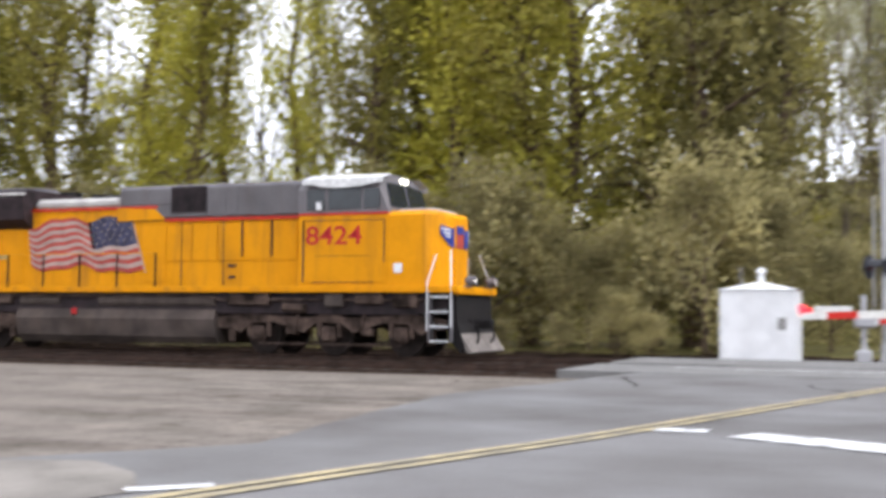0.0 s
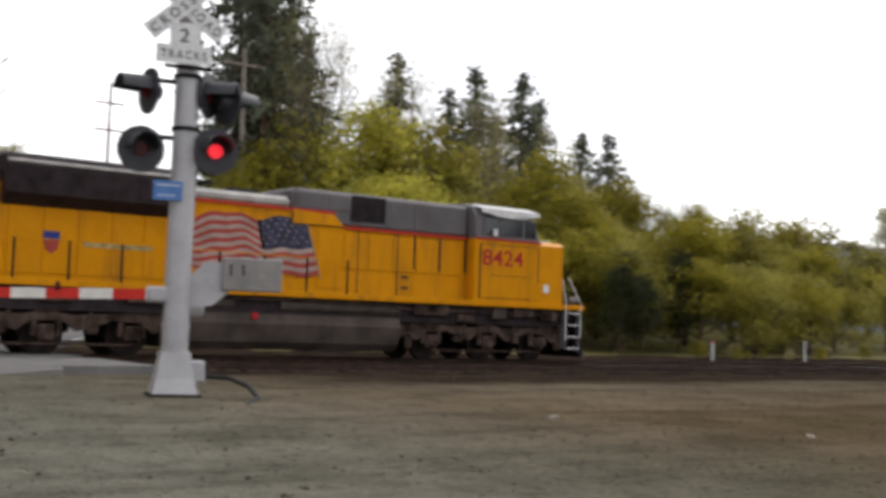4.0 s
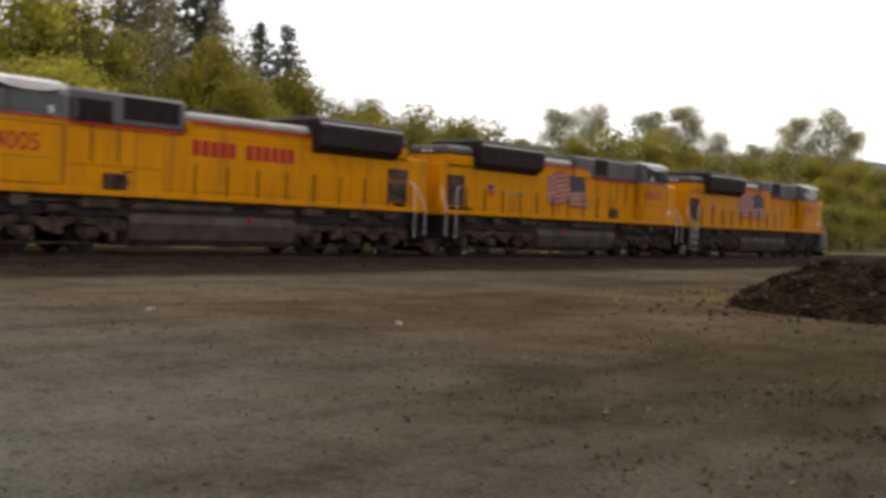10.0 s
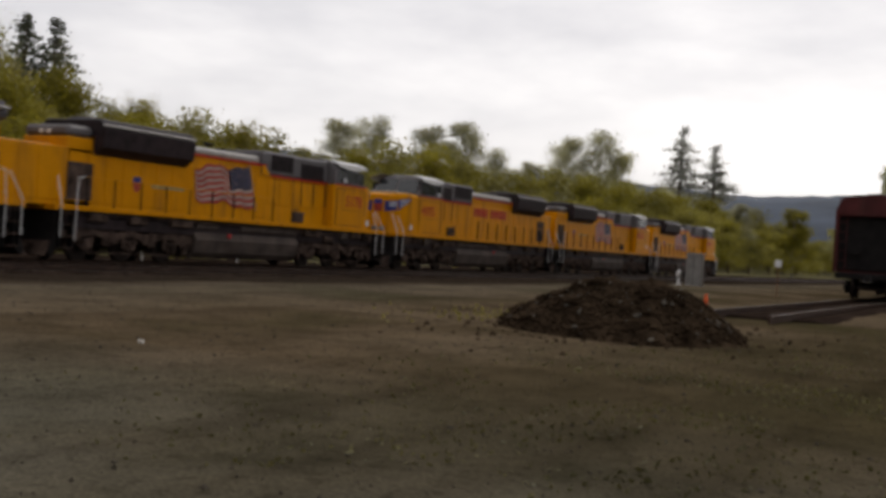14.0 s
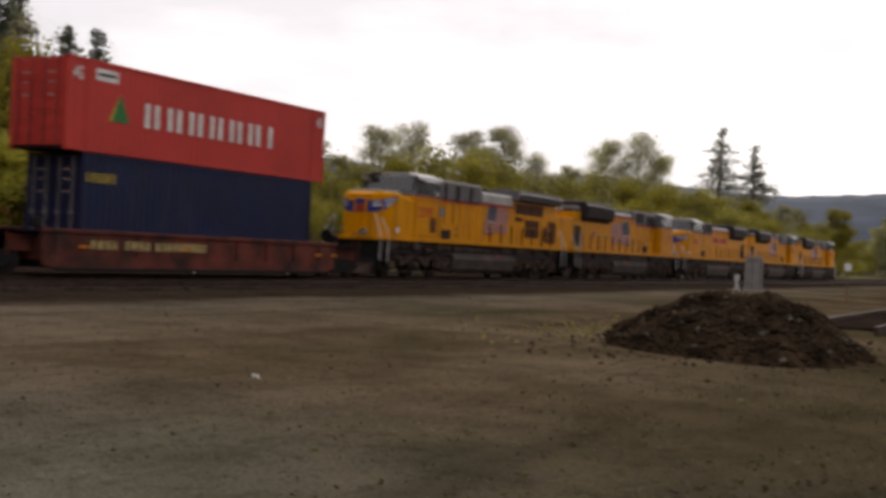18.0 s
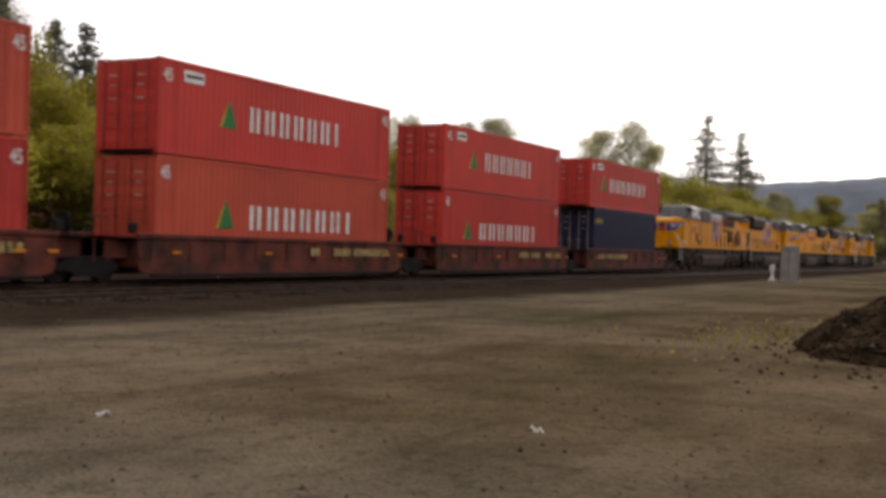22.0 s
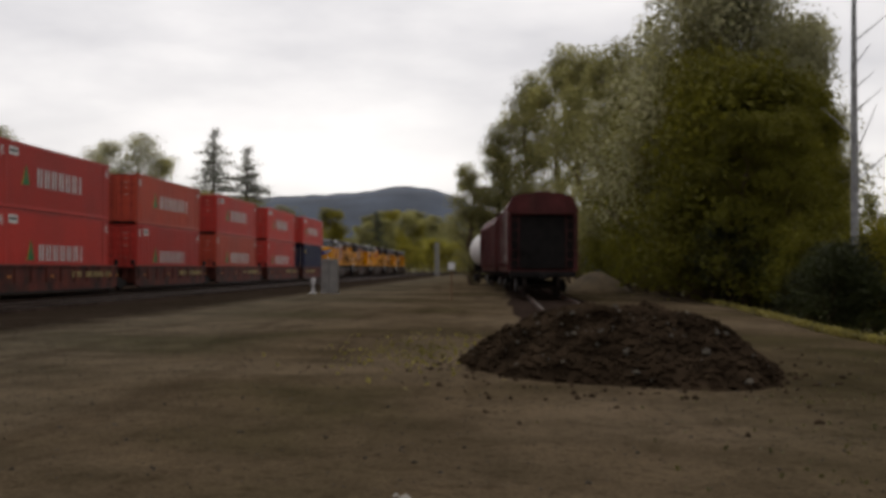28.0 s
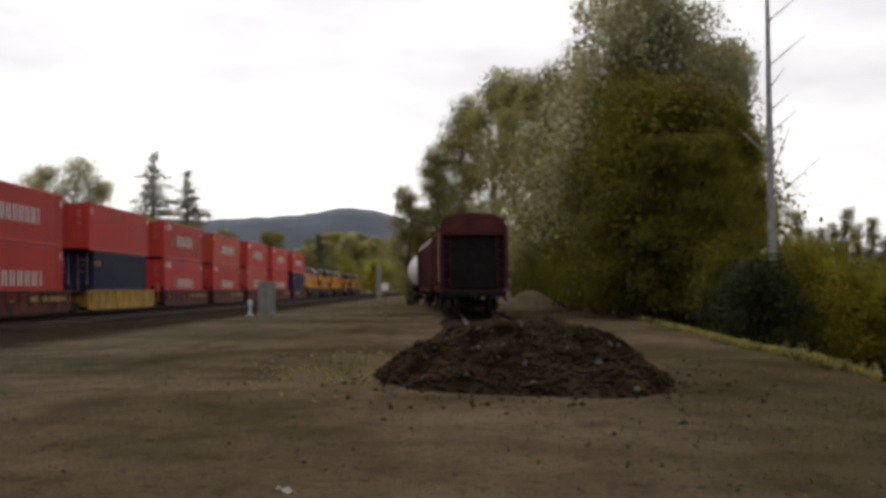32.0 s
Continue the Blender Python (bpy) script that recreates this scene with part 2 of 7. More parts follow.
    l.new(top_.outputs["Value"], pale.inputs["Factor"])
    l.new(base, pale.inputs["A"])
    base = pale.outputs["Result"]
    # darker brown band along the track, east of the crossing
    wob = n.new("ShaderNodeMath")
    wob.operation = "MULTIPLY_ADD"
    wob.inputs[1].default_value = 2.0
    l.new(noise_(0.7, 4), wob.inputs[0])
    l.new(sep.outputs["Y"], wob.inputs[2])
    band_f = n.new("ShaderNodeMapRange")
    band_f.inputs["From Min"].default_value, band_f.inputs["From Max"].default_value = -11.6, -10.2
    l.new(wob.outputs["Value"], band_f.inputs["Value"])
    east = n.new("ShaderNodeMapRange")
    east.inputs["From Min"].default_value, east.inputs["From Max"].default_value = 9.0, 14.0
    east.inputs["To Max"].default_value = 0.85
    l.new(sep.outputs["X"], east.inputs["Value"])
    cm = n.new("ShaderNodeMath")
    cm.operation = "MULTIPLY"
    l.new(band_f.outputs["Result"], cm.inputs[0])
    l.new(east.outputs["Result"], cm.inputs[1])
    dark_band = n.new("ShaderNodeMix")
    dark_band.data_type = "RGBA"
    dark_band.inputs["B"].default_value = (0.021, 0.014, 0.011, 1)
    l.new(cm.outputs["Value"], dark_band.inputs["Factor"])
    l.new(base, dark_band.inputs["A"])
    base = dark_band.outputs["Result"]
    # darker olive soil south of the rock heap
    olive_soil_at = n.new("ShaderNodeMapping")
    olive_soil_at.inputs["Location"].default_value = (-13.0, 26.9, 0)
    flat = n.new("ShaderNodeVectorMath")
    flat.operation = "MULTIPLY"
    flat.inputs[1].default_value = (0.085, 0.32, 0)
    l.new(co.outputs["Object"], olive_soil_at.inputs["Vector"])
    l.new(olive_soil_at.outputs["Vector"], flat.inputs[0])
    far = n.new("ShaderNodeVectorMath")
    far.operation = "LENGTH"
    l.new(flat.outputs["Vector"], far.inputs[0])
    wob2 = n.new("ShaderNodeMath")
    wob2.operation = "MULTIPLY_ADD"
    wob2.inputs[1].default_value = 1.1
    l.new(noise_(0.6, 5), wob2.inputs[0])
    l.new(far.outputs["Value"], wob2.inputs[2])
    olive_soil_f = n.new("ShaderNodeMapRange")
    olive_soil_f.inputs["From Min"].default_value, olive_soil_f.inputs["From Max"].default_value = 1.75, 1.0
    olive_soil_f.inputs["To Max"].default_value = 0.62
    l.new(wob2.outputs["Value"], olive_soil_f.inputs["Value"])
    olive_soil = n.new("ShaderNodeMix")
    olive_soil.data_type = "RGBA"
    olive_soil.inputs["B"].default_value = (0.05, 0.041, 0.022, 1)
    l.new(olive_soil_f.outputs["Result"], olive_soil.inputs["Factor"])
    l.new(base, olive_soil.inputs["A"])
    base = olive_soil.outputs["Result"]
    c = blend("MULTIPLY", 0.62, base, patch)
    c = blend("MULTIPLY", 0.5, c, rut)
    clod = ramp_(noise_(7.5, 5), ((0.33, (0.4, 0.4, 0.37)), (0.44, (1, 1, 1)), (0.62, (1.05, 1.05, 1.05)), (0.72, (1.5, 1.48, 1.42))))
    c = blend("MULTIPLY", 0.42, c, tuft)
    c = blend("MULTIPLY", 0.48, c, clod)
    c = blend("MULTIPLY", 0.5, c, grain)
    l.new(c, b.inputs["Base Color"])
    bp = n.new("ShaderNodeBump")
    bp.inputs["Strength"].default_value, bp.inputs["Distance"].default_value = 0.6, 0.03
    l.new(vor.outputs["Distance"], bp.inputs["Height"])
    bp.invert = True
    b2 = n.new("ShaderNodeBump")
    b2.inputs["Strength"].default_value, b2.inputs["Distance"].default_value = 0.6, 0.12
    l.new(noise_(1.6, 5), b2.inputs["Height"])
    l.new(bp.outputs["Normal"], b2.inputs["Normal"])
    l.new(b2.outputs["Normal"], b.inputs["Normal"])
    return m


M = {
    "gravel": yard_shader(),
    "ballast": shader("ballast", (0.033, 0.023, 0.018), 0.95, var=0.3, scale=1.2, bump=1.0, bump_scale=18, spec=0.0),
    "pile": shader("crushed_rock", (0.048, 0.033, 0.021), 0.95, var=0.35, scale=2, bump=0.6, bump_scale=20, spec=0.0),
    "stone": shader("loose_stone", (0.065, 0.053, 0.038), 0.9, var=0.4, scale=6, bump=0.3, bump_scale=30),
    "asphalt": shader("worn_asphalt", (0.152, 0.148, 0.148), 0.9, var=0.14, scale=0.45, bump=0.4, bump_scale=60, col2=(0.105, 0.098, 0.095), grain=0.3, spec=0.03),
    "concrete": shader("concrete_panel", (0.3, 0.29, 0.28), 0.9, var=0.15, scale=1.2, bump=0.3, bump_scale=30),
    "yellow_line": shader("yellow_road_paint", (0.35, 0.29, 0.17), 0.8, var=0.15, scale=2.5, bump=0.3, col2=(0.2, 0.18, 0.14)),
    "white_line": shader("white_road_paint", (0.7, 0.7, 0.7), 0.8, var=0.12, scale=5, bump=0.3, bump_scale=14, col2=(0.24, 0.24, 0.24), grain=0.6),
    "rail": shader("rusty_rail", (0.07, 0.045, 0.035), 0.6, 0.6, var=0.3, scale=3, bump=0.2),
    "tie": shader("creosoted_wood", (0.03, 0.022, 0.017), 0.9, var=0.3, scale=4, bump=0.5, rnd=0.25),
    "yellow": shader("armour_yellow_paint", (0.64, 0.258, 0.002), 0.42, var=0.05, scale=0.9, bump=0.04, bump_scale=8, stain=0.5, grain=0.1, spec=0.06),
    "grey": shader("harbour_grey_paint", (0.13, 0.12, 0.125), 0.55, var=0.12, scale=1, bump=0.05, bump_scale=10, stain=0.3, grain=0.12),
    "roofwhite": shader("white_roof_paint", (0.62, 0.61, 0.6), 0.5, var=0.1, scale=2, bump=0.05, bump_scale=10),
    "hoodwhite": shader("pale_grey_hood_top", (0.42, 0.4, 0.38), 0.6, var=0.12, scale=2, bump=0.05),
    "redline": shader("red_stripe_paint", (0.5, 0.03, 0.015), 0.45, var=0.1, scale=2, bump=0.03),
    "number": shader("red_number_paint", (0.42, 0.02, 0.02), 0.5, var=0.1, scale=2, bump=0.03),
    "black": shader("black_grime", (0.011, 0.009, 0.009), 0.75, var=0.3, scale=3, bump=0.15),
    "dark": shader("dark_louvre", (0.03, 0.02, 0.022), 0.6, var=0.3, scale=3, bump=0.1),
    "truck": shader("dusty_truck_frame", (0.092, 0.064, 0.052), 0.85, var=0.3, scale=2.5, bump=0.3, col2=(0.014, 0.01, 0.008), spec=0.05),
    "plough": shader("dusty_steel_plough", (0.19, 0.165, 0.15), 0.75, var=0.25, scale=3, bump=0.15, stain=0.3),
    "tank": shader("dusty_fuel_tank", (0.085, 0.066, 0.057), 0.8, var=0.25, scale=1.4, bump=0.1, stain=0.3, grain=0.2),
    "wheel": shader("wheel_steel", (0.03, 0.022, 0.019), 0.7, 0.2, var=0.3, scale=5, bump=0.1),
    "white": shader("white_paint", (0.75, 0.75, 0.76), 0.5, var=0.06, scale=2, bump=0.03),
    "letter": shader("white_letter_paint", (0.72, 0.7, 0.68), 0.6, var=0.12, scale=3, bump=0.05),
    "blue": shader("blue_paint", (0.03, 0.045, 0.22), 0.5, var=0.1, scale=2, bump=0.03),
    "flagred": shader("flag_red_paint", (0.38, 0.06, 0.045), 0.5, var=0.15, scale=2, bump=0.03),
    "flagwhite": shader("flag_white_paint", (0.4, 0.3, 0.26), 0.5, var=0.15, scale=2, bump=0.03),
    "flagblue": shader("flag_blue_paint", (0.05, 0.05, 0.09), 0.5, var=0.3, scale=6, bump=0.03),
    "glass": shader("dark_cab_glass", (0.02, 0.024, 0.028), 0.06, var=0.2, scale=2, bump=0, spec=0.6),
    "headlight": glow("lit_headlight", (1.0, 0.93, 0.75), 3.0),
    "rod": shader("red_painted_rod", (0.3, 0.06, 0.05), 0.5, 0.2, var=0.2, bump=0.02),
    "red_box": shader("red_container_paint", (0.48, 0.046, 0.036), 0.5, var=0.08, scale=0.5, bump=0.05, bump_scale=12, stain=0.18, rnd=0.14, grain=0.12),
    "red_worn": shader("worn_red_container_paint", (0.442, 0.071, 0.041), 0.5, var=0.08, scale=0.5, bump=0.05, bump_scale=12, stain=0.18, rnd=0.14, grain=0.12),
    "blue_box": shader("navy_container_paint", (0.011, 0.015, 0.05), 0.55, var=0.15, scale=0.7, bump=0.05, bump_scale=12, stain=0.2),
    "well": shader("brown_well_car_paint", (0.13, 0.03, 0.02), 0.7, var=0.25, scale=1.3, bump=0.1, stain=0.4, col2=(0.03, 0.012, 0.01)),
    "well_yellow": shader("yellow_well_car_paint", (0.5, 0.3, 0.05), 0.65, var=0.2, scale=1.3, bump=0.1, stain=0.4),
    "orange": shader("orange_reflector", (0.6, 0.2, 0.01), 0.4, var=0.1, bump=0.02),
    "green": shader("green_emblem_paint", (0.03, 0.17, 0.05), 0.5, var=0.1, bump=0.02),
    "ochre": shader("yellow_letter_paint", (0.55, 0.4, 0.06), 0.6, var=0.25, scale=5, bump=0.03),
    "tan_letter": shader("faded_yellow_stencil", (0.42, 0.32, 0.14), 0.7, var=0.3, scale=5, bump=0.03),
    "alu": shader("silver_mast_paint", (0.42, 0.415, 0.43), 0.5, 0.3, var=0.08, scale=2, bump=0.03, bump_scale=14, grain=0.12),
    "gatered": shader("red_reflective_sheet", (0.55, 0.03, 0.02), 0.4, var=0.08, bump=0.02),
    "gatewhite": shader("white_reflective_sheet", (0.72, 0.7, 0.66), 0.4, var=0.08, bump=0.02),
    "lamp_red": glow("lit_red_lens", (0.9, 0.015, 0.03), 0.8),
    "lamp_off": shader("unlit_red_lens", (0.1, 0.012, 0.015), 0.25, var=0.1, bump=0.02),
    "sign_blue": shader("blue_sign_sheet", (0.1, 0.22, 0.5), 0.5, var=0.08, bump=0.02),
    "greybark": shader("weathered_dead_wood", (0.3, 0.3, 0.31), 0.85, var=0.2, scale=3, bump=0.3),
    "wood_pole": shader("weathered_pole_wood", (0.22, 0.12, 0.07), 0.9, var=0.25, scale=2, bump=0.4),
    "grey_pole": shader("grey_pole_wood", (0.3, 0.26, 0.23), 0.9, var=0.2, scale=2, bump=0.4),
    "hopper": shader("oxide_red_wagon", (0.085, 0.02, 0.02), 0.6, var=0.25, scale=1.2, bump=0.08, stain=0.4),
    "cabinet": shader("silver_cabinet", (0.27, 0.26, 0.25), 0.5, 0.3, var=0.12, scale=2, bump=0.05),
    "bark": shader("brown_bark", (0.12, 0.085, 0.06), 0.95, var=0.3, scale=3, bump=0.8, bump_scale=14),
    "palebark": shader("pale_bark", (0.26, 0.23, 0.2), 0.95, var=0.3, scale=3, bump=0.6, bump_scale=14),
    "ivy": leaf_shader("ivy_foliage", (0.2, 0.185, 0.036), (0.36, 0.315, 0.07)),
    "ivy_dark": leaf_shader("dark_olive_foliage", (0.15, 0.132, 0.045), (0.28, 0.245, 0.085)),
    # needle colour lightened and greyed to carry distance haze
    "pine": leaf_shader("hazed_open_pine_needles", (0.22, 0.225, 0.2), (0.36, 0.36, 0.31), 0.55),
    # pale young leaves, with distance haze added to their colour
    "grey_green": leaf_shader("hazed_pale_spring_foliage", (0.27, 0.26, 0.15), (0.45, 0.43, 0.26), 0.65),
    "twig": shader("grey_brown_twigs", (0.17, 0.135, 0.105), 0.95, var=0.25, scale=3, bump=0.4, bump_scale=14),
    "flasher": shader("weathered_black_paint", (0.035, 0.036, 0.045), 0.5, var=0.2, scale=3, bump=0.05, spec=0.4),
    "stencil": shader("dark_grey_sign_paint", (0.09, 0.09, 0.1), 0.6, var=0.1, bump=0.02),
    "rust": shader("rust_brown_grille", (0.13, 0.045, 0.014), 0.8, var=0.3, scale=4, bump=0.2),
    "ivy_light": leaf_shader("spring_foliage", (0.33, 0.32, 0.045), (0.58, 0.52, 0.09), 0.65),
    "fir": leaf_shader("fir_needles", (0.045, 0.056, 0.042), (0.14, 0.148, 0.1), 0.4),
    "bush": leaf_shader("yellow_green_bush", (0.17, 0.16, 0.015), (0.36, 0.3, 0.035)),
    "willow": leaf_shader("grey_green_foliage", (0.2, 0.195, 0.07), (0.4, 0.37, 0.16), 0.6),
    "poplar": leaf_shader("green_foliage", (0.085, 0.082, 0.008), (0.235, 0.215, 0.024), 0.35),
    "brush": leaf_shader("brown_undergrowth", (0.26, 0.225, 0.1), (0.54, 0.475, 0.23), 0.65),
    "darkbush": leaf_shader("dark_evergreen", (0.018, 0.024, 0.006), (0.044, 0.05, 0.012), 0.2),
    "sand_patch": shader("pale_sandy_pavement", (0.2, 0.183, 0.165), 0.95, var=0.14, scale=1.2, bump=0.3, bump_scale=40, grain=0.3, spec=0.0),
    "panel": shader("grey_crossing_panel", (0.17, 0.165, 0.16), 0.9, var=0.12, scale=1.2, bump=0.2, bump_scale=30),
    "unlit": shader("unlit_lamp_glass", (0.4, 0.4, 0.38), 0.2, var=0.05, bump=0),
    "pale_stone": shader("pale_loose_stone", (0.1, 0.088, 0.07), 0.9, var=0.3, scale=6, bump=0.3, bump_scale=30),
    "weed": leaf_shader("trodden_weeds", (0.06, 0.056, 0.018), (0.15, 0.13, 0.05), 0.3),
    "grass": leaf_shader("dry_grass", (0.14, 0.12, 0.03), (0.33, 0.28, 0.08)),
    # distance haze is put into the ridge's base colour
    "farwood": shader("haze_tinted_ridge", (0.068, 0.084, 0.114), 0.95, var=0.2, scale=0.012, bump=0, coords="Object"),
    "hill_grass": shader("dry_hillside", (0.13, 0.11, 0.03), 0.95, var=0.3, scale=0.25, bump=0.5, bump_scale=6, col2=(0.05, 0.05, 0.016)),
    # pale blue stands for haze, put into the woods' own colour
    "hazewood": shader("haze_tinted_woods", (0.13, 0.17, 0.21), 0.95, var=0.25, scale=0.03, bump=0, coords="Object"),
    "parapet": shader("dark_concrete_parapet", (0.23, 0.175, 0.145), 0.9, var=0.2, scale=0.8, bump=0.2),
    "litter": shader("pale_scrap", (0.42, 0.4, 0.36), 0.8, var=0.1, bump=0.1),
    "cone_orange": shader("orange_marker", (0.75, 0.12, 0.03), 0.5, var=0.1, bump=0.02),
    "rubber": shader("black_rubber", (0.02, 0.02, 0.02), 0.7, var=0.1, bump=0.05),
    "tan": shader("brown_earth_heap", (0.13, 0.095, 0.055), 0.95, var=0.25, scale=1, bump=0.6),
}


# ---- mesh tools ----
class Shape:
    """Vertices and faces of one mesh, gathered piece by piece."""

    def __init__(self):
        self.v, self.f = [], []

    def add(self, verts, faces):
        k = len(self.v)
        self.v += [tuple(p) for p in verts]
        self.f += [tuple(k + i for i in q) for q in faces]
        return self

    def box(self, x0, x1, y0, y1, z0, z1, bev=0.0):
        if bev <= 0:
            return self.prism([(x0, z0), (x1, z0), (x1, z1), (x0, z1)], y0, y1)
        b = min(bev, (x1 - x0) * 0.45, (z1 - z0) * 0.45, (y1 - y0) * 0.45)
        prof = [(x0 + b, z0), (x1 - b, z0), (x1, z0 + b), (x1, z1 - b), (x1 - b, z1), (x0 + b, z1), (x0, z1 - b), (x0, z0 + b)]
        cx, cz = (x0 + x1) / 2, (z0 + z1) / 2
        ins = [(cx + (x - cx) * (1 - 2 * b / (x1 - x0)), cz + (z - cz) * (1 - 2 * b / (z1 - z0))) for x, z in prof]
        rings = [[(x, y0, z) for x, z in ins], [(x, y0 + b, z) for x, z in prof], [(x, y1 - b, z) for x, z in prof], [(x, y1, z) for x, z in ins]]
        return self.loft(rings)

    def prism(self, prof, y0, y1):
        """A profile in x and z, drawn out along y."""
        n = len(prof)
        v = [(x, y0, z) for x, z in prof] + [(x, y1, z) for x, z in prof]
        f = [tuple(range(n)), tuple(range(2 * n - 1, n - 1, -1))]
        f += [(i, i + n, (i + 1) % n + n, (i + 1) % n) for i in range(n)]
        return self.add(v, f)

    def prism_x(self, prof, x0, x1):
        """A profile in y and z, drawn out along x."""
        n = len(prof)
        v = [(x0, y, z) for y, z in prof] + [(x1, y, z) for y, z in prof]
        f = [tuple(range(n - 1, -1, -1)), tuple(range(n, 2 * n))]
        f += [(i, (i + 1) % n, (i + 1) % n + n, i + n) for i in range(n)]
        return self.add(v, f)

    def loft(self, rings):
        n = len(rings[0])
        v = [p for r in rings for p in r]
        f = [tuple(range(n)), tuple(range(len(v) - 1, len(v) - n - 1, -1))]
        for k in range(len(rings) - 1):
            f += [(k * n + i, (k + 1) * n + i, (k + 1) * n + (i + 1) % n, k * n + (i + 1) % n) for i in range(n)]
        return self.add(v, f)

    def rod(self, a, b, r, n=6, r2=None):
        a, b = Vector(a), Vector(b)
        d = (b - a).normalized()
        u = d.orthogonal().normalized()
        w = d.cross(u)
        ring = lambda c, q: [tuple(c + u * (q * math.cos(6.28318 * i / n)) + w * (q * math.sin(6.28318 * i / n))) for i in range(n)]
        return self.loft([ring(a, r), ring(b, r if r2 is None else r2)])

    def pipe(self, pts, r, n=6):
        for a, b in zip(pts, pts[1:]):
            self.rod(a, b, r, n)
        return self

    def mesh(self, name):
        me = bpy.data.meshes.new(name)
        me.from_pydata(self.v, [], self.f)
        me.update()
        b = bmesh.new()
        b.from_mesh(me)
        bmesh.ops.recalc_face_normals(b, faces=b.faces)
        b.to_mesh(me)
        b.free()
        return me


def part(name, shape, material, parent=None, label="", smooth=False):
    """One mesh object, under its thing or part."""
    me = shape.mesh(name) if isinstance(shape, Shape) else shape
    if not me.materials:
        me.materials.append(M[material])
    if smooth:
        me.polygons.foreach_set("use_smooth", [True] * len(me.polygons))
    ob = new(name, me)
    if parent:
        ob.parent = parent
    return tagged(ob, label)


def thing(name, label, category, group="", m=None, kind=""):
    ob = new(name)
    ob.empty_display_size = 0.2
    if m:
        ob.matrix_basis = m
    return tagged(ob, label, category, group, kind)


def raw_mesh(name, verts, faces, material):
    me = bpy.data.meshes.new(name)
    me.from_pydata(verts, [], faces)
    me.materials.append(M[material])
    me.update()
    return me


def letters(text, height, width, thick=0.004):
    """Characters as a mesh that stands in x and z and faces -y, fitted to a width."""
    cu = bpy.data.curves.new("characters", "FONT")
    cu.body = text
    cu.size = height * 1.38
    cu.extrude = thick
    cu.offset = height * 0.012
    cu.align_x = "CENTER"
    ob = bpy.data.objects.new("characters", cu)
    scene.collection.objects.link(ob)
    bpy.context.view_layer.update()
    me = bpy.data.meshes.new_from_object(ob)
    bpy.data.objects.remove(ob)
    xs = [v.co.x for v in me.vertices]
    zs = [v.co.y for v in me.vertices]
    k = width / (max(xs) - min(xs))
    cx, cz = (max(xs) + min(xs)) / 2, (max(zs) + min(zs)) / 2
    kz = height / (max(zs) - min(zs))
    for v in me.vertices:
        x, y, z = v.co
        v.co = ((x - cx) * k, -z, (y - cz) * kz)
    me.materials.clear()
    return me


MOVERS = []   # things that ride the train: object, offset along it


def ride(ob, offset, flip=False, z=0.0):
    MOVERS.append((ob, offset, flip, z))
    return ob


# ---- ground, road, tracks ----
def ground_z(x, y):
    z = 0.0
    edge = -30.1 + (43.7 - x) * 0.062
    if y < edge and x > 8:
        z -= min(2.2, 0.3 * (edge - y)) * min(1.0, (x - 8) / 14.0)
    if -9.5 < y < 9.0:
        z -= 0.16 * min(1.0, (9.5 + y) / 3.5, (9.0 - y) / 4.0)
    r = abs(x + 0.0) + abs(y)
    if r < 260:
        z += 0.05 * (noise.noise((x * 0.16, y * 0.16, 0.3)) + 0.5 * noise.noise((x * 0.6, y * 0.6, 1.7))) * (0.25 if abs(y) < 9 or x < 3 else 1.0)
    # bank left of the far road
    u = -0.776 * (x - 5.5) + 0.63 * (y - 8.6)
    if u > 1.5 and y > 20:
        z += min(9.0, 1.1 * (u - 1.5)) * min(1.0, (y - 20) / 20.0) * max(0.0, min(1.0, (x + 30) / 15.0)) * max(0.0, min(1.0, (130 - y) / 40.0)) * max(0.0, min(1.0, (31 - x) / 6.0))
    # low slope under the bushes along the line
    if x > 20 and y > 12:
        z += min(1.6, 0.14 * (y - 12)) * max(0.0, min(1.0, (x - 28) / 14.0)) * max(0.0, min(1.0, (60 - y) / 20.0))
    return z


def axis(lo, hi, fine_lo, fine_hi, step, grow=1.18):
    a = list(np.arange(fine_lo, fine_hi + 1e-6, step))
    d = step
    while a[-1] < hi:
        d *= grow
        a.append(a[-1] + d)
    d = step
    while a[0] > lo:
        d *= grow
        a.insert(0, a[0] - d)
    return a


gx, gy = axis(-2500, 3500, -12, 62, 0.55), axis(-2500, 3500, -40, 14, 0.55)
gv = [(x, y, ground_z(x, y)) for y in gy for x in gx]
W_ = len(gx)
gf = [(j * W_ + i, j * W_ + i + 1, (j + 1) * W_ + i + 1, (j + 1) * W_ + i) for j in range(len(gy) - 1) for i in range(W_ - 1)]
ground = tagged(new("ground", raw_mesh("ground", gv, gf, "gravel")), "grey-brown compacted gravel and dirt yard", "ground", kind="structure")
ground.data.materials.append(M["hill_grass"])
ground.data.materials.append(M["ballast"])
for q in ground.data.polygons:
    c = q.center
    if c.y > 4.2 + 0.5 * noise.noise((c.x * 0.4, 1.0, 4.0)) or (c.x > 19 and c.y < -30.4 + (43.7 - c.x) * 0.062):
        q.material_index = 1 if c.y > 7.6 + 0.8 * noise.noise((c.x * 0.5, 2.0, 1.0)) or c.y < 0 else 2

# road: centre line runs from the near left to the far right over the tracks
RD = Vector((0.305, 0.952, 0)).normalized()
RN = Vector((RD.y, -RD.x, 0))
RC = Vector((-1.3, -10.0, 0))


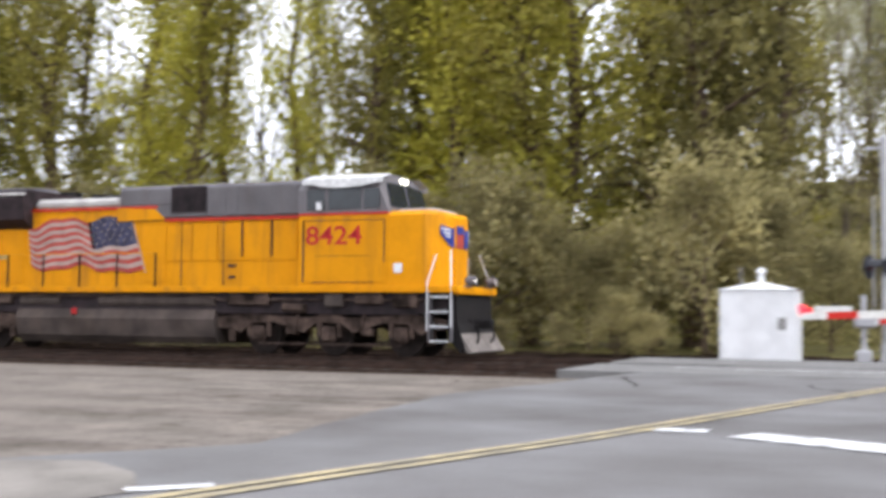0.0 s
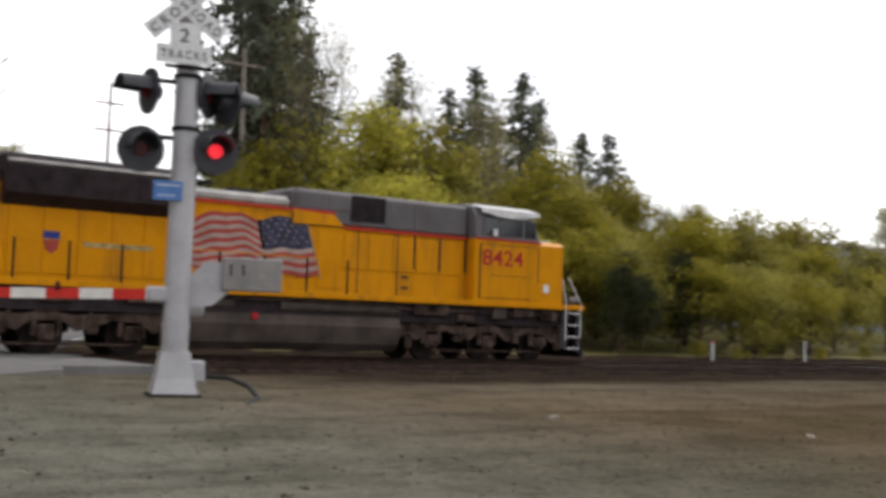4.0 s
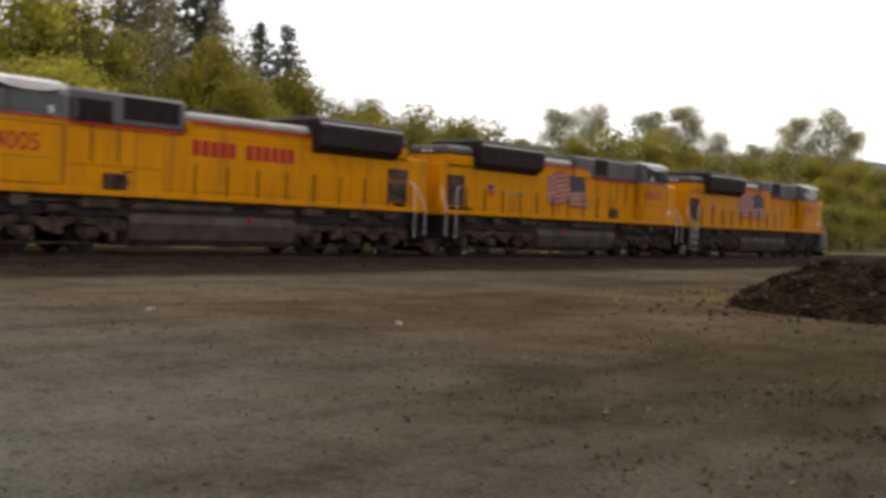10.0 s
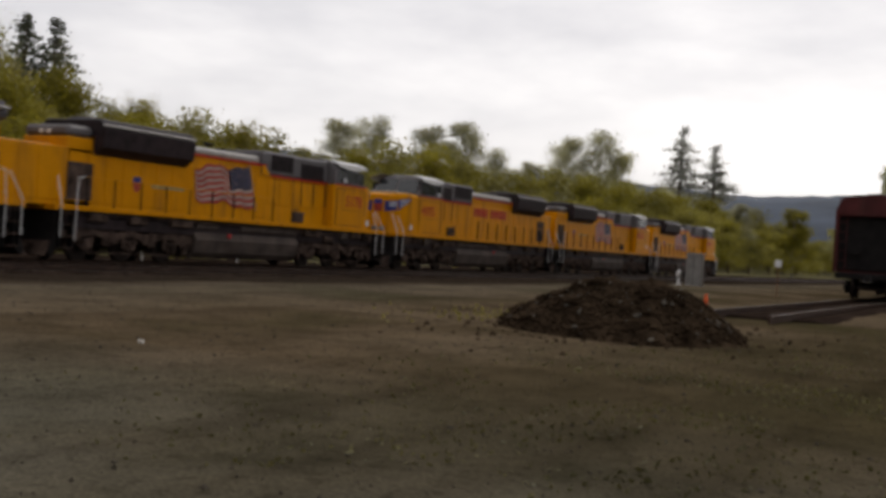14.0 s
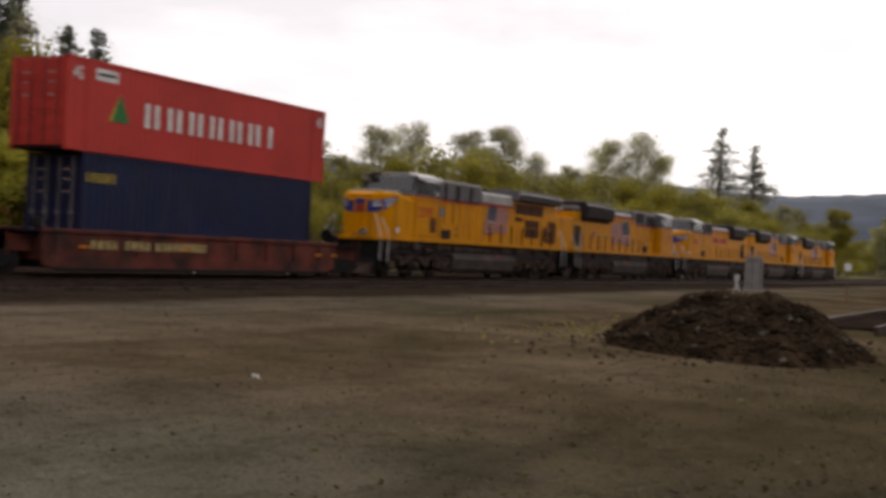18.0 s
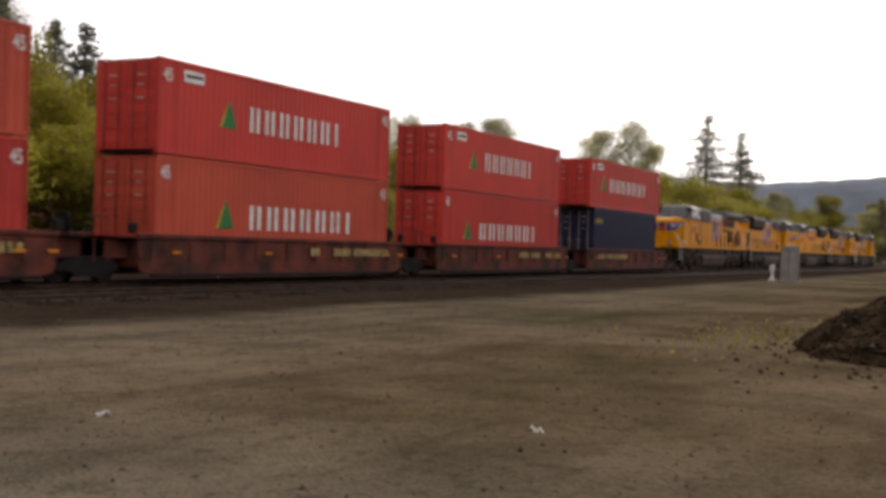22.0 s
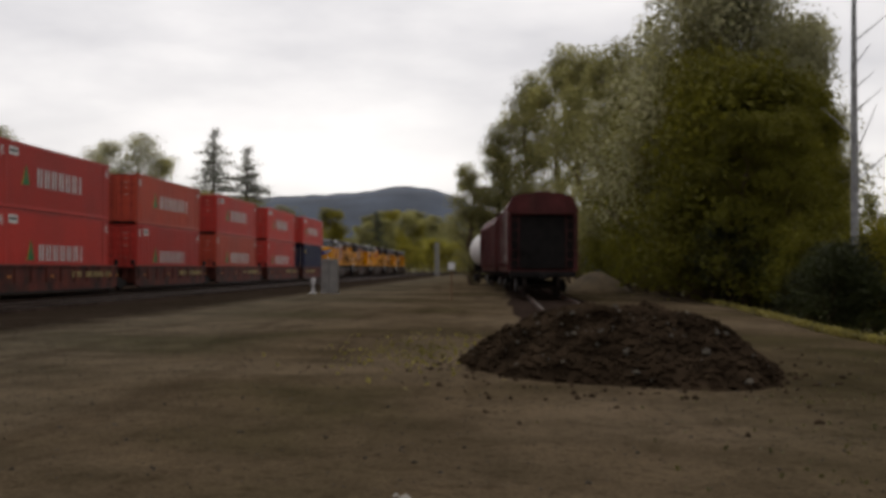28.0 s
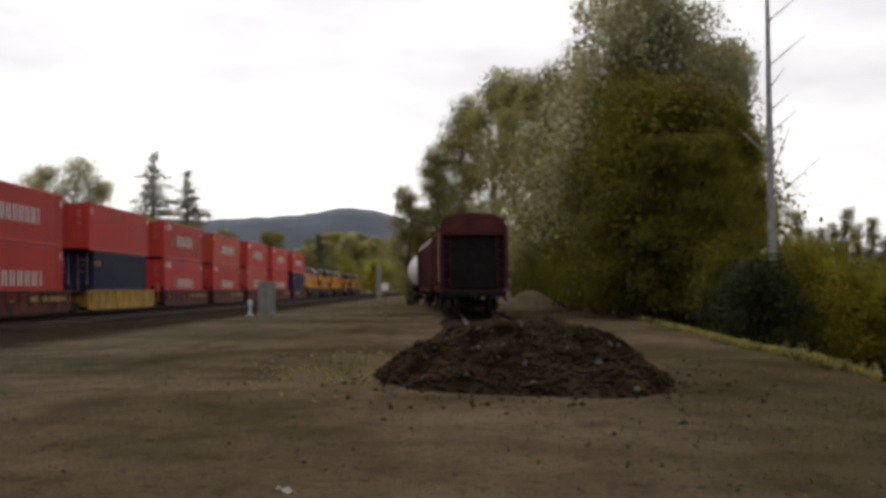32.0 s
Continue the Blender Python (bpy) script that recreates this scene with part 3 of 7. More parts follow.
# left edge, right edge, height of the carriageway along its way
EDGES = [(-18, -60, -9, -60, 0), (-7.8, -24, -0.9, -24, 0), (-5.2, -20.3, 0.6, -20, 0), (-5.7, -17, 1.65, -17, 0), (-6, -13.7, 3.1, -13.85, 0), (-5.4, -10.2, 5.4, -10.5, 0), (-5.06, -7.1, 8.0, -7.6, 0), (-3.4, -1.5, 9.7, -2.2, 0), (0.6, 3.4, 10.3, 3.6, 0), (5.5, 8.6, 13.4, 7.8, 0.05),
         (10, 13, 16.8, 11.2, 0.35), (14.7, 18.9, 20.4, 15.4, 0.85), (20.8, 26.8, 25.6, 22.6, 1.6), (27.4, 35.5, 32, 31.4, 2.3), (36, 46, 40.4, 42, 3.0), (52, 62, 56, 58, 3.6)]


def road_at(s, w):
    """s counts the rows of EDGES; w from -1 (left edge) to 1."""
    i = max(0, min(len(EDGES) - 2, int(s)))
    a, b, q = EDGES[i], EDGES[i + 1], s - i
    r = [a[k] + (b[k] - a[k]) * q for k in range(5)]
    u = (w + 1) / 2
    return (r[0] + (r[2] - r[0]) * u, r[1] + (r[3] - r[1]) * u, r[4] + 0.03)


def strip(s0, s1, w0, w1, dz, step=0.1, uneven=0.0):
    n = max(1, int((s1 - s0) / step))
    v, f = [], []
    for i in range(n + 1):
        s = s0 + (s1 - s0) * i / n
        for w, seed in ((w0, 3.1), (w1, 9.4)):
            x, y, z = road_at(s, w + uneven * noise.noise((s * 3.0, seed, w)))
            v.append((x, y, z + dz))
        if i:
            k = 2 * i
            f.append((k - 2, k - 1, k + 1, k))
    return v, f


def ribbon(name, pts, width, mat, label, dz=0.043, pieces=1, gap=0.0):
    """A painted line along points on the ground, with worn breaks."""
    v, f = [], []
    for (x0, y0, z0), (x1, y1, z1) in zip(pts, pts[1:]):
        d = Vector((x1 - x0, y1 - y0, 0))
        nrm = Vector((-d.y, d.x, 0)).normalized() * width / 2
        m = max(4, int(d.length / 0.35))
        for i in range(m):
            if pieces > 1 and noise.noise((x0 + i * 0.23, y0, 2.0)) > gap:
                continue
            k = len(v)
            for q, sg in ((i / m, 1), (i / m, -1), ((i + 1) / m, -1), ((i + 1) / m, 1)):
                e = 1 + 0.12 * noise.noise(((x0 + q * d.length) * 3, sg * 2.0, 0))
                v.append((x0 + d.x * q + sg * nrm.x * e, y0 + d.y * q + sg * nrm.y * e, z0 + (z1 - z0) * q + dz))
            f.append((k, k + 1, k + 2, k + 3))
    return tagged(new(name, raw_mesh(name, v, f, mat)), label, "road marking", kind="structure")


v, f = strip(0, 15, -1, 1, 0.0, 0.1, 0.02)
# skirts down to the ground on both sides
k0 = len(v)
v += [(x, y, z - 1.6) for x, y, z in v[:k0]]
f += [(2 * i, 2 * i + 2, k0 + 2 * i + 2, k0 + 2 * i) for i in range(k0 // 2 - 1)] + [(2 * i + 1, k0 + 2 * i + 1, k0 + 2 * i + 3, 2 * i + 3) for i in range(k0 // 2 - 1)]
road = tagged(new("road", raw_mesh("road", v, f, "asphalt")), "worn grey asphalt road over the level crossing", "road", kind="structure")
for side, label in ((-1, "grassy verge on the slope of the far road"), (1, "yellow-green grassy slope beside the far road")):
    v, f = [], []
    m = 40
    for i in range(m + 1):
        s = 9.2 + 5.8 * i / m
        x, y, z = road_at(s, side)
        for w, dz in ((1.0, -0.01), (1.12, -0.05), (1.9, -0.9 * min(1, z)), (2.6, -2.2)):
            px_, py_, _ = road_at(s, side * w)
            v.append((px_, py_, z + dz + 0.06 * noise.noise((px_, py_, 0))))
        if i:
            k = 4 * i
            f += [(k - 4 + j, k - 3 + j, k + 1 + j, k + j) for j in range(3)]
    tagged(new("verge", raw_mesh("verge", v, f, "hill_grass")), label, "verge", kind="structure")
for off in (-0.1, 0.1):
    ribbon("yellow_line", [(x + off, y, 0) for x, y in ((-9.2, -40), (-3.64, -21.57), (-2.8, -18.97), (-2.2, -16.78), (-1.33, -13.5), (-0.29, -9.72), (0.25, -8.05))], 0.115, "yellow_line", "faded yellow centre line on the asphalt")
    ribbon("yellow_line", [(x + off, y, z) for x, y, z in (road_at(9 + 0.5 * i, 0.0) for i in range(12))], 0.12, "yellow_line", "faded yellow centre line of the far road", 0.012)
ribbon("stop_line", [(-1.42, -17.82, 0), (-0.48, -18.3, 0), (0.85, -19.02, 0)], 0.6, "white_line", "chipped white stop line before the crossing")
ribbon("stop_line", [(-2.3, -17.66, 0), (-1.78, -17.62, 0)], 0.3, "white_line", "worn end of the white stop line", pieces=2, gap=0.4)
v = [(-10.5, -23.6, 0.038), (-6.35, -22.15, 0.038), (-5.65, -21.9, 0.038), (-5.0, -22.3, 0.038), (-4.45, -23.0, 0.038), (-5.6, -26.5, 0.038), (-11.5, -26.5, 0.038)]
tagged(new("pale_patch", raw_mesh("pale_patch", v, [tuple(range(6, -1, -1))], "sand_patch")), "pale sandy patch of worn pavement", "road patch", kind="structure")
ribbon("white_marking", [(-4.55, -23.0, 0), (-4.15, -22.6, 0)], 0.16, "white_line", "worn white road marking on asphalt")
ribbon("pale_joint", [(-4.6, -4.3, 0), (7.0, -4.3, 0)], 0.16, "white_line", "pale worn joint between crossing panels", 0.05)
for w in (-0.93, 0.93):
    ribbon("edge_line", [road_at(9.2 + 0.5 * i, w) for i in range(12)], 0.13, "white_line", "white edge line of the far road", 0.012)
rg_ = random.Random(5)
for k in range(7):
    x, y = rg_.uniform(-5, 2), rg_.uniform(-21, -9)
    pts = [(x, y, 0)]
    for j in range(9):
        x, y = x + rg_.uniform(0.1, 0.5) * (1 if k % 2 else -0.3), y + rg_.uniform(-0.35, 0.35) + (0.3 if k % 3 == 0 else 0)
        pts.append((x, y, 0))
    ribbon("tar_seam", pts, 0.045, "black", "dark crack in the worn asphalt", 0.036)

TRACKS_Y = (0.0, -4.5)
for ty in TRACKS_Y:
    prof = [(ty - 2.5, -0.16), (ty - 1.5, -0.1), (ty + 1.5, -0.1), (ty + 2.5, -0.16), (ty + 2.6, -0.6), (ty - 2.6, -0.6)]
    sh = Shape()
    for x0, x1 in ((-420, -6.6), (10.5, 900)):
        sh.prism_x(prof, x0, x1)
    tagged(part("ballast_bed", sh, "ballast"), "dark rusty crushed-rock ballast under the track", "ballast", kind="structure")
    for side in (-1, 1):
        r = ty + side * 0.755
        rp = [(r - 0.07, -0.17), (r + 0.07, -0.17), (r + 0.07, -0.155), (r + 0.012, -0.13), (r + 0.012, -0.045), (r + 0.037, -0.035), (r + 0.037, 0.0), (r - 0.037, 0.0), (r - 0.037, -0.035), (r - 0.012, -0.045), (r - 0.012, -0.13), (r - 0.07, -0.155)]
        tagged(part("rail", Shape().prism_x(rp, -420, 900), "rail"), "rusty steel rail with a worn head", "rail", "rails of the crossing tracks", kind="structure")
# spur with the stored wagons
SPUR_Y, SPUR_Z = -24.0, 0.2
for side in (-1, 1):
    r = SPUR_Y + side * 0.755
    sh = Shape().prism_x([(r - 0.037, SPUR_Z - 0.17), (r + 0.037, SPUR_Z - 0.17), (r + 0.037, SPUR_Z), (r - 0.037, SPUR_Z)], 27.5, 170)
    tagged(part("rail", sh, "rail"), "rusty spur rail beside the rock heap", "rail", "rails of the spur", kind="structure")
sh = Shape().prism_x([(SPUR_Y - 2.1, -0.1), (SPUR_Y - 1.3, SPUR_Z - 0.14), (SPUR_Y + 1.3, SPUR_Z - 0.14), (SPUR_Y + 2.1, -0.1)], 30, 172)
tagged(part("ballast_bed", sh, "ballast"), "brown gravel bed of the spur", "ballast", kind="structure")

# crossing panels between the rails
for ty in TRACKS_Y:
    for y0, y1 in ((ty - 1.75, ty - 0.8), (ty - 0.68, ty + 0.68), (ty + 0.8, ty + 1.75)):
        for k in range(6):
            x0 = -6.6 + k * 2.85
            tagged(part("crossing_panel", Shape().box(x0, x0 + 2.83, y0, y1, -0.2, 0.037, 0.01), "panel"), "grey concrete panel between crossing rails", "crossing panel", "panels of the crossing", kind="structure")

# far hills and the embankment parapet
def hills(name, dist, az0, az1, top, base, seed, mat, label, n=90):
    v, f = [], []
    for i in range(n + 1):
        a = radians(az0 + (az1 - az0) * i / n)
        h = top(az0 + (az1 - az0) * i / n) + dist * 0.0012 * noise.noise((i * 0.35, seed, 0))
        for k, (dd, hh) in enumerate(((0, base), (0.1, base + (h - base) * 0.45), (0.22, base + (h - base) * 0.82), (0.36, h), (0.7, base))):
            d = dist * (1 + dd)
            v.append((d * math.sin(a), d * math.cos(a) - 25, hh + dist * 0.002 * noise.noise((i * 0.9, k * 3.3, seed)) * (k not in (0, 4))))
        if i:
            k = 5 * i
            f += [(k - 5 + j, k + j, k + j + 1, k - 4 + j) for j in range(4)]
    me = raw_mesh(name, v, f, mat)
    me.polygons.foreach_set("use_smooth", [True] * len(f))
    return tagged(new(name, me), label, "hill", kind="structure")


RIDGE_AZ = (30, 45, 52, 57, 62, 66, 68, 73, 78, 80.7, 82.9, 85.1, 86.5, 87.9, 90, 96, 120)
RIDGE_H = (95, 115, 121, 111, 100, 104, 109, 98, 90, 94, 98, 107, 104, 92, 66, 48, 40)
hills("backdrop_ridge", 1500, 30, 120, lambda a: 1.36 * float(np.interp(a, RIDGE_AZ, RIDGE_H)), -10, 4.2, "farwood", "distant wooded ridge coloured blue-grey for haze", 240)
hills("backdrop_woods", 420, 8, 30, lambda a: float(np.interp(a, (8, 17, 20, 24, 30), (40, 66, 64, 60, 25))), -5, 8.1, "hazewood", "distant woods beyond the road coloured blue for haze")


# ---- trees and bushes ----
def leaf_cloud(name, centres, sizes, mat, seed, tilt=1.0):
    """Many small leaves, each a bent diamond at its centre."""
    rng = np.random.default_rng(seed)
    n = len(centres)
    c = np.asarray(centres, float)
    s = np.asarray(sizes, float)[:, None]
    a = rng.normal(size=(n, 3))
    a /= np.linalg.norm(a, axis=1)[:, None]
    b = rng.normal(size=(n, 3))
    b -= (b * a).sum(1)[:, None] * a
    b /= np.linalg.norm(b, axis=1)[:, None]
    k = np.cross(a, b)
    w = s * rng.uniform(0.4, 0.8, (n, 1))
    v = np.stack([c - a * s, c - b * w + k * w * 0.3, c + a * s, c + b * w + k * w * 0.3], 1).reshape(-1, 3)
    f = np.arange(n)[:, None] * 4 + [0, 1, 2, 3]
    me = bpy.data.meshes.new(name)
    me.from_pydata(v.tolist(), [], f.tolist())
    me.materials.append(M[mat])
    me.update()
    return me


def limbs(sh, h, r, rng, n, spread, up, z0=0.2, sub=3, lean=0.0):
    """A tapered trunk with limbs and twigs; returns the twig ends."""
    ends = []
    pts = [Vector((0, 0, -0.4))]
    for i in range(1, 9):
        z = h * i / 8
        pts.append(Vector((lean * z + rng.normal() * 0.012 * h, rng.normal() * 0.012 * h, z)))
    for i in range(8):
        sh.rod(pts[i], pts[i + 1], r * (1 - i / 8.6), 7, r * (1 - (i + 1) / 8.6))
    for k in range(n):
        q = z0 + (0.97 - z0) * (k + rng.uniform(0, 0.8)) / n
        i = min(7, int(q * 8))
        p = pts[i].lerp(pts[i + 1], q * 8 - i)
        a = rng.uniform(0, 6.283)
        ln = h * spread * (1.1 - q * 0.75) * rng.uniform(0.7, 1.25)
        d = Vector((math.cos(a), math.sin(a), up * rng.uniform(0.5, 1.4))).normalized()
        e = p + d * ln
        rr = r * (1 - q) * 0.42 + 0.012
        mid = p + d * ln * 0.5 + Vector((0, 0, rng.normal() * 0.05 * ln))
        sh.rod(p, mid, rr, 5, rr * 0.65)
        sh.rod(mid, e, rr * 0.65, 4, rr * 0.2)
        ends.append((e, ln))
        for j in range(sub):
            s0 = p + d * ln * rng.uniform(0.35, 0.9)
            dd = (d + Vector((rng.normal(), rng.normal(), rng.normal() * 0.5 + 0.4)) * 0.6).normalized()
            e2 = s0 + dd * ln * rng.uniform(0.3, 0.55)
            sh.rod(s0, e2, rr * 0.35, 4, rr * 0.1)
            ends.append((e2, ln * 0.5))
    return ends


def proto(kind, seed):
    """Trunk mesh and crown mesh of one kind of tree."""
    rng = np.random.default_rng(seed)
    sh = Shape()
    if kind == "ivy":          # tall stem wrapped in ivy, with a ragged column of foliage
        h = 26
        ends = limbs(sh, h, 0.36, rng, 40, 0.1, 0.5, 0.06, 3)
        c, s = [], []
        for e, ln in ends:
            m = int(rng.integers(26, 78))
            w = rng.uniform(0.35, 0.75)
            c += (np.array(e) + rng.normal(size=(m, 3)) * [w, w, w * 1.2]).tolist()
            s += rng.uniform(0.07, 0.18, m).tolist()
        for i in range(4300):
            z = rng.uniform(0.3, h * 0.95)
            a = rng.uniform(0, 6.283)
            q = rng.uniform(0.3, 1.55) * (1.05 - z / h * 0.55)
            c.append((q * math.cos(a), q * math.sin(a), z))
            s.append(rng.uniform(0.06, 0.15))
        return sh, c, s
    if kind == "bare":         # early spring: limbs and twigs with a thin haze of buds
        h = 17
        ends = limbs(sh, h, 0.2, rng, 34, 0.26, 1.7, 0.2, 6)
        c, s = [], []
        for e, ln in ends:
            m = 13
            c += (np.array(e) + rng.normal(size=(m, 3)) * 0.5).tolist()
            s += rng.uniform(0.035, 0.08, m).tolist()
        return sh, c, s
    if kind in ("fir", "pine"):
        h = 22
        sh.rod((0, 0, -0.4), (0, 0, h), 0.33, 8, 0.03)
        c, s = [], []
        z = 1.6 if kind == "fir" else h * 0.42
        while z < h * 0.985:
            reach = (1 - z / h) ** 0.85 * (4.7 if kind == "fir" else 4.2) * rng.uniform(0.7, 1.25) + 0.12
            for k in range(9):
                a = rng.uniform(0, 6.283)
                ln = reach * rng.uniform(0.55, 1.15)
                zb = z + rng.normal() * 0.35
                droop = rng.uniform(0.1, 0.3) + 0.25 * (1 - z / h)
                e = Vector((math.cos(a) * ln, math.sin(a) * ln, zb - ln * droop))
                sh.rod((0, 0, zb), e, 0.035, 4, 0.008)
                m = max(8, int(ln * 15))
                t = rng.uniform(0.12, 1.05, m)
                c += np.stack([e.x * t + rng.normal(size=m) * 0.16, e.y * t + rng.normal(size=m) * 0.16, zb - ln * droop * t + rng.normal(size=m) * 0.16 - 0.06], 1).tolist()
                s += rng.uniform(0.09, 0.22, m).tolist()
            z += rng.uniform(0.4, 0.75)
        return sh, c, s
    if kind == "skyline":      # old conifer with an open, layered crown
        h = 22
        sh.rod((0, 0, -0.4), (0, 0, h * 0.6), 0.34, 8, 0.2)
        sh.rod((0, 0, h * 0.6), (0, 0, h), 0.2, 8, 0.03)
        c, s = [], []
        z = h * 0.22
        while z < h * 0.99:
            q = (z / h - 0.22) / 0.78
            reach = (4.4 * (1 - q) ** 0.8 + 0.25) * rng.uniform(0.6, 1.25)
            for k in range(8):
                a = rng.uniform(0, 6.283)
                ln = reach * rng.uniform(0.5, 1.15)
                e = Vector((math.cos(a) * ln, math.sin(a) * ln, z + rng.normal() * 0.2 - 0.12 * ln))
                sh.rod((0, 0, z), e, 0.05, 4, 0.012)
                m = max(9, int(ln * 22))
                t = rng.uniform(0.2, 1.05, m)
                c += np.stack([e.x * t + rng.normal(size=m) * 0.24, e.y * t + rng.normal(size=m) * 0.24, z + (e.z - z) * t + rng.normal(size=m) * 0.2 + 0.02], 1).tolist()
                s += rng.uniform(0.08, 0.2, m).tolist()
            z += rng.uniform(0.5, 0.95)
        return sh, c, s
    # height, limbs, spread, leaves to a twig, leaf size, rise of limbs, lowest limb
    h, n, sp, cl, q, up, low = {"bush": (6.0, 26, 0.36, 78, (0.045, 0.1), 1.0, 0.03), "shrub": (4.0, 18, 0.42, 46, (0.045, 0.1), 1.0, 0.03), "willow": (13, 32, 0.32, 110, (0.07, 0.15), 0.9, 0.12), "poplar": (16, 56, 0.19, 105, (0.05, 0.105), 1.1, 0.03), "slim": (14, 38, 0.13, 46, (0.06, 0.13), 1.4, 0.06), "lace": (13, 40, 0.3, 78, (0.05, 0.115), 1.2, 0.14)}[kind]
    ends = limbs(sh, h * 0.92, 0.016 * h, rng, n, sp, up, low, 3)
    c, s = [], []
    for e, ln in ends:
        w = 0.3 + 0.17 * ln
        m = int(cl * rng.uniform(0.5, 1.5))
        c += (np.array(e) + np.clip(rng.normal(size=(m, 3)), -1.5, 1.5) * [w, w, w * 0.8]).tolist()
        s += rng.uniform(*q, m).tolist()
    c = np.array(c)
    c[:, 2] = np.maximum(c[:, 2], 0.1)
    return sh, c.tolist(), s


PROTO = {}
TREES = {
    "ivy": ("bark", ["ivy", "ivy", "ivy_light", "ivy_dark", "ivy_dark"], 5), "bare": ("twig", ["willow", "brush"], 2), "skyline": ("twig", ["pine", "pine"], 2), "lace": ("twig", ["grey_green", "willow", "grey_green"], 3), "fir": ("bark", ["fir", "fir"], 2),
    "bush": ("bark", ["bush", "bush", "ivy_light", "darkbush", "ivy", "brush", "poplar"], 7), "shrub": ("bark", ["brush", "brush", "ivy", "bush", "bush", "ivy_light"], 6), "willow": ("palebark", ["willow", "willow", "bush"], 3), "slim": ("bark", ["poplar", "poplar"], 2), "pine": ("bark", ["fir", "fir"], 2), "poplar": ("bark", ["poplar", "poplar", "willow"], 3),
}
for kind, (bark, mats, count) in TREES.items():
    for i in range(count):
        sh, c, s = proto(kind, 11 * i + len(kind) * 7)
        PROTO[kind, i] = (sh.mesh(kind + "_trunk"), leaf_cloud(kind + "_crown", c, s, mats[i], i + 5))
        PROTO[kind, i][0].materials.append(M[bark])


def tree(kind, i, x, y, height, name, label, turn=0.0, wide=1.0, z=None, category="tree", group=""):
    base = {"ivy": 26, "bare": 17, "fir": 22, "bush": 6.0, "shrub": 4.0, "willow": 13, "lace": 13, "skyline": 22, "poplar": 16, "slim": 14, "pine": 22}[kind]
    k = height / base
    ob = thing(name, label, category, group)
    ob.matrix_basis = pose(x, y, ground_z(x, y) if z is None else z, 0, 0, turn) @ Matrix.Diagonal((k * wide, k * wide, k, 1))
    tr, cr = PROTO[kind, i % TREES[kind][2]]
    part("trunk", tr, "bark", ob)
    part("crown", cr, "ivy", ob)
    return ob


rt = np.random.default_rng(77)


def place(az, d, ox=0.0, oy=-29.0):
    a = radians(az)
    return ox + d * math.sin(a), oy + d * math.cos(a)


# tall ivy-grown wood behind the tracks: columns with sky between some of them
for az, wide, d in ((-46.5, 1.0, 58), (-43.6, 1.0, 60), (-40.6, 0.95, 55), (-39.0, 0.6, 56), (-35.8, 0.85, 52), (-33.8, 0.95, 49), (-32.6, 0.6, 50), (-29.0, 0.5, 48), (-28.3, 0.45, 52), (-25.4, 0.75, 46), (-23.6, 1.05, 47), (-21.6, 1.1, 45), (-19.6, 1.1, 46),
                    (-17.6, 1.1, 44), (-15.7, 0.95, 45), (-11.4, 0.9, 44), (-9.5, 1.1, 43), (-7.4, 1.1, 44), (-5.4, 0.8, 43), (0.4, 0.7, 46), (2.2, 0.55, 50)):
    x, y = place(az, d)
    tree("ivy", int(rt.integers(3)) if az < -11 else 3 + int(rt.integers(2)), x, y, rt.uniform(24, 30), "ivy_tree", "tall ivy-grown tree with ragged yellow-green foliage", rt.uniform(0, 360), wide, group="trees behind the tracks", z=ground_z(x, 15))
for az, wide in ((-45, 1.2), (-41.8, 1.2), (-34.6, 1.1), (-24.6, 1.2), (-22, 1.4), (-19.2, 1.4), (-16.4, 1.2), (-10.6, 1.3), (-8.0, 1.4), (-5.8, 1.0), (1.2, 0.7)):
    x, y = place(az, 60)
    tree("ivy", int(rt.integers(2)), x, y, rt.uniform(24, 30), "ivy_tree", "ivy-grown tree standing back in the wood", rt.uniform(0, 360), wide, group="trees behind the tracks", z=0)
for az, d, h in ((-38, 58, 20), (-30.7, 60, 21), (-27.2, 56, 22), (-13.2, 62, 24), (-2.6, 58, 19), (-1.4, 62, 21)):
    x, y = place(az, d)
    tree("bare", int(d), x, y, h, "bare_tree", "thin bare tree in a gap of the wood", az * 50, 0.6, group="trees behind the tracks", z=0)
for k in range(34):
    x = -44 + 43 * k / 33 + rt.uniform(-0.6, 0.6)
    tree("shrub", min(1, int(rt.integers(3))), x, rt.uniform(7.6, 10.5), rt.uniform(3.0, 6.5), "shrub", "brown and olive undergrowth shrub beside the tracks", rt.uniform(0, 360), 0.9, category="shrub", group="undergrowth behind the tracks")
for k in range(20):
    x = -40 + 35 * k / 19 + rt.uniform(-0.6, 0.6)
    tree("shrub", int(rt.integers(3)), x, rt.uniform(5.2, 6.6), rt.uniform(1.0, 2.0), "weed_clump", "low brown weeds beside the track", rt.uniform(0, 360), 1.3, category="weeds", group="weeds along the track")
for k in range(34):
    x = 42 + 61 * (k / 33) ** 1.3 + rt.uniform(-0.6, 0.6)
    tree("shrub", int(rt.integers(1, 5)), x, rt.uniform(5.4, 7.2), rt.uniform(0.35, 0.8), "weed_clump", "low green weeds at the foot of the bushes", rt.uniform(0, 360), 1.3, category="weeds", group="weeds along the track")
for k in range(14):
    x, y = place(84.2 + 4.2 * k / 13, 250 + 12 * (k % 3) + (60 if k < 7 else 0), 2.9, -22.7)
    tree("shrub", 3 + k % 3, x, y, rt.uniform(5, 8), "hedge_bush", "olive bush where the line leaves the yard", k * 40, 1.3, category="bush", group="bushes at the end of the line")
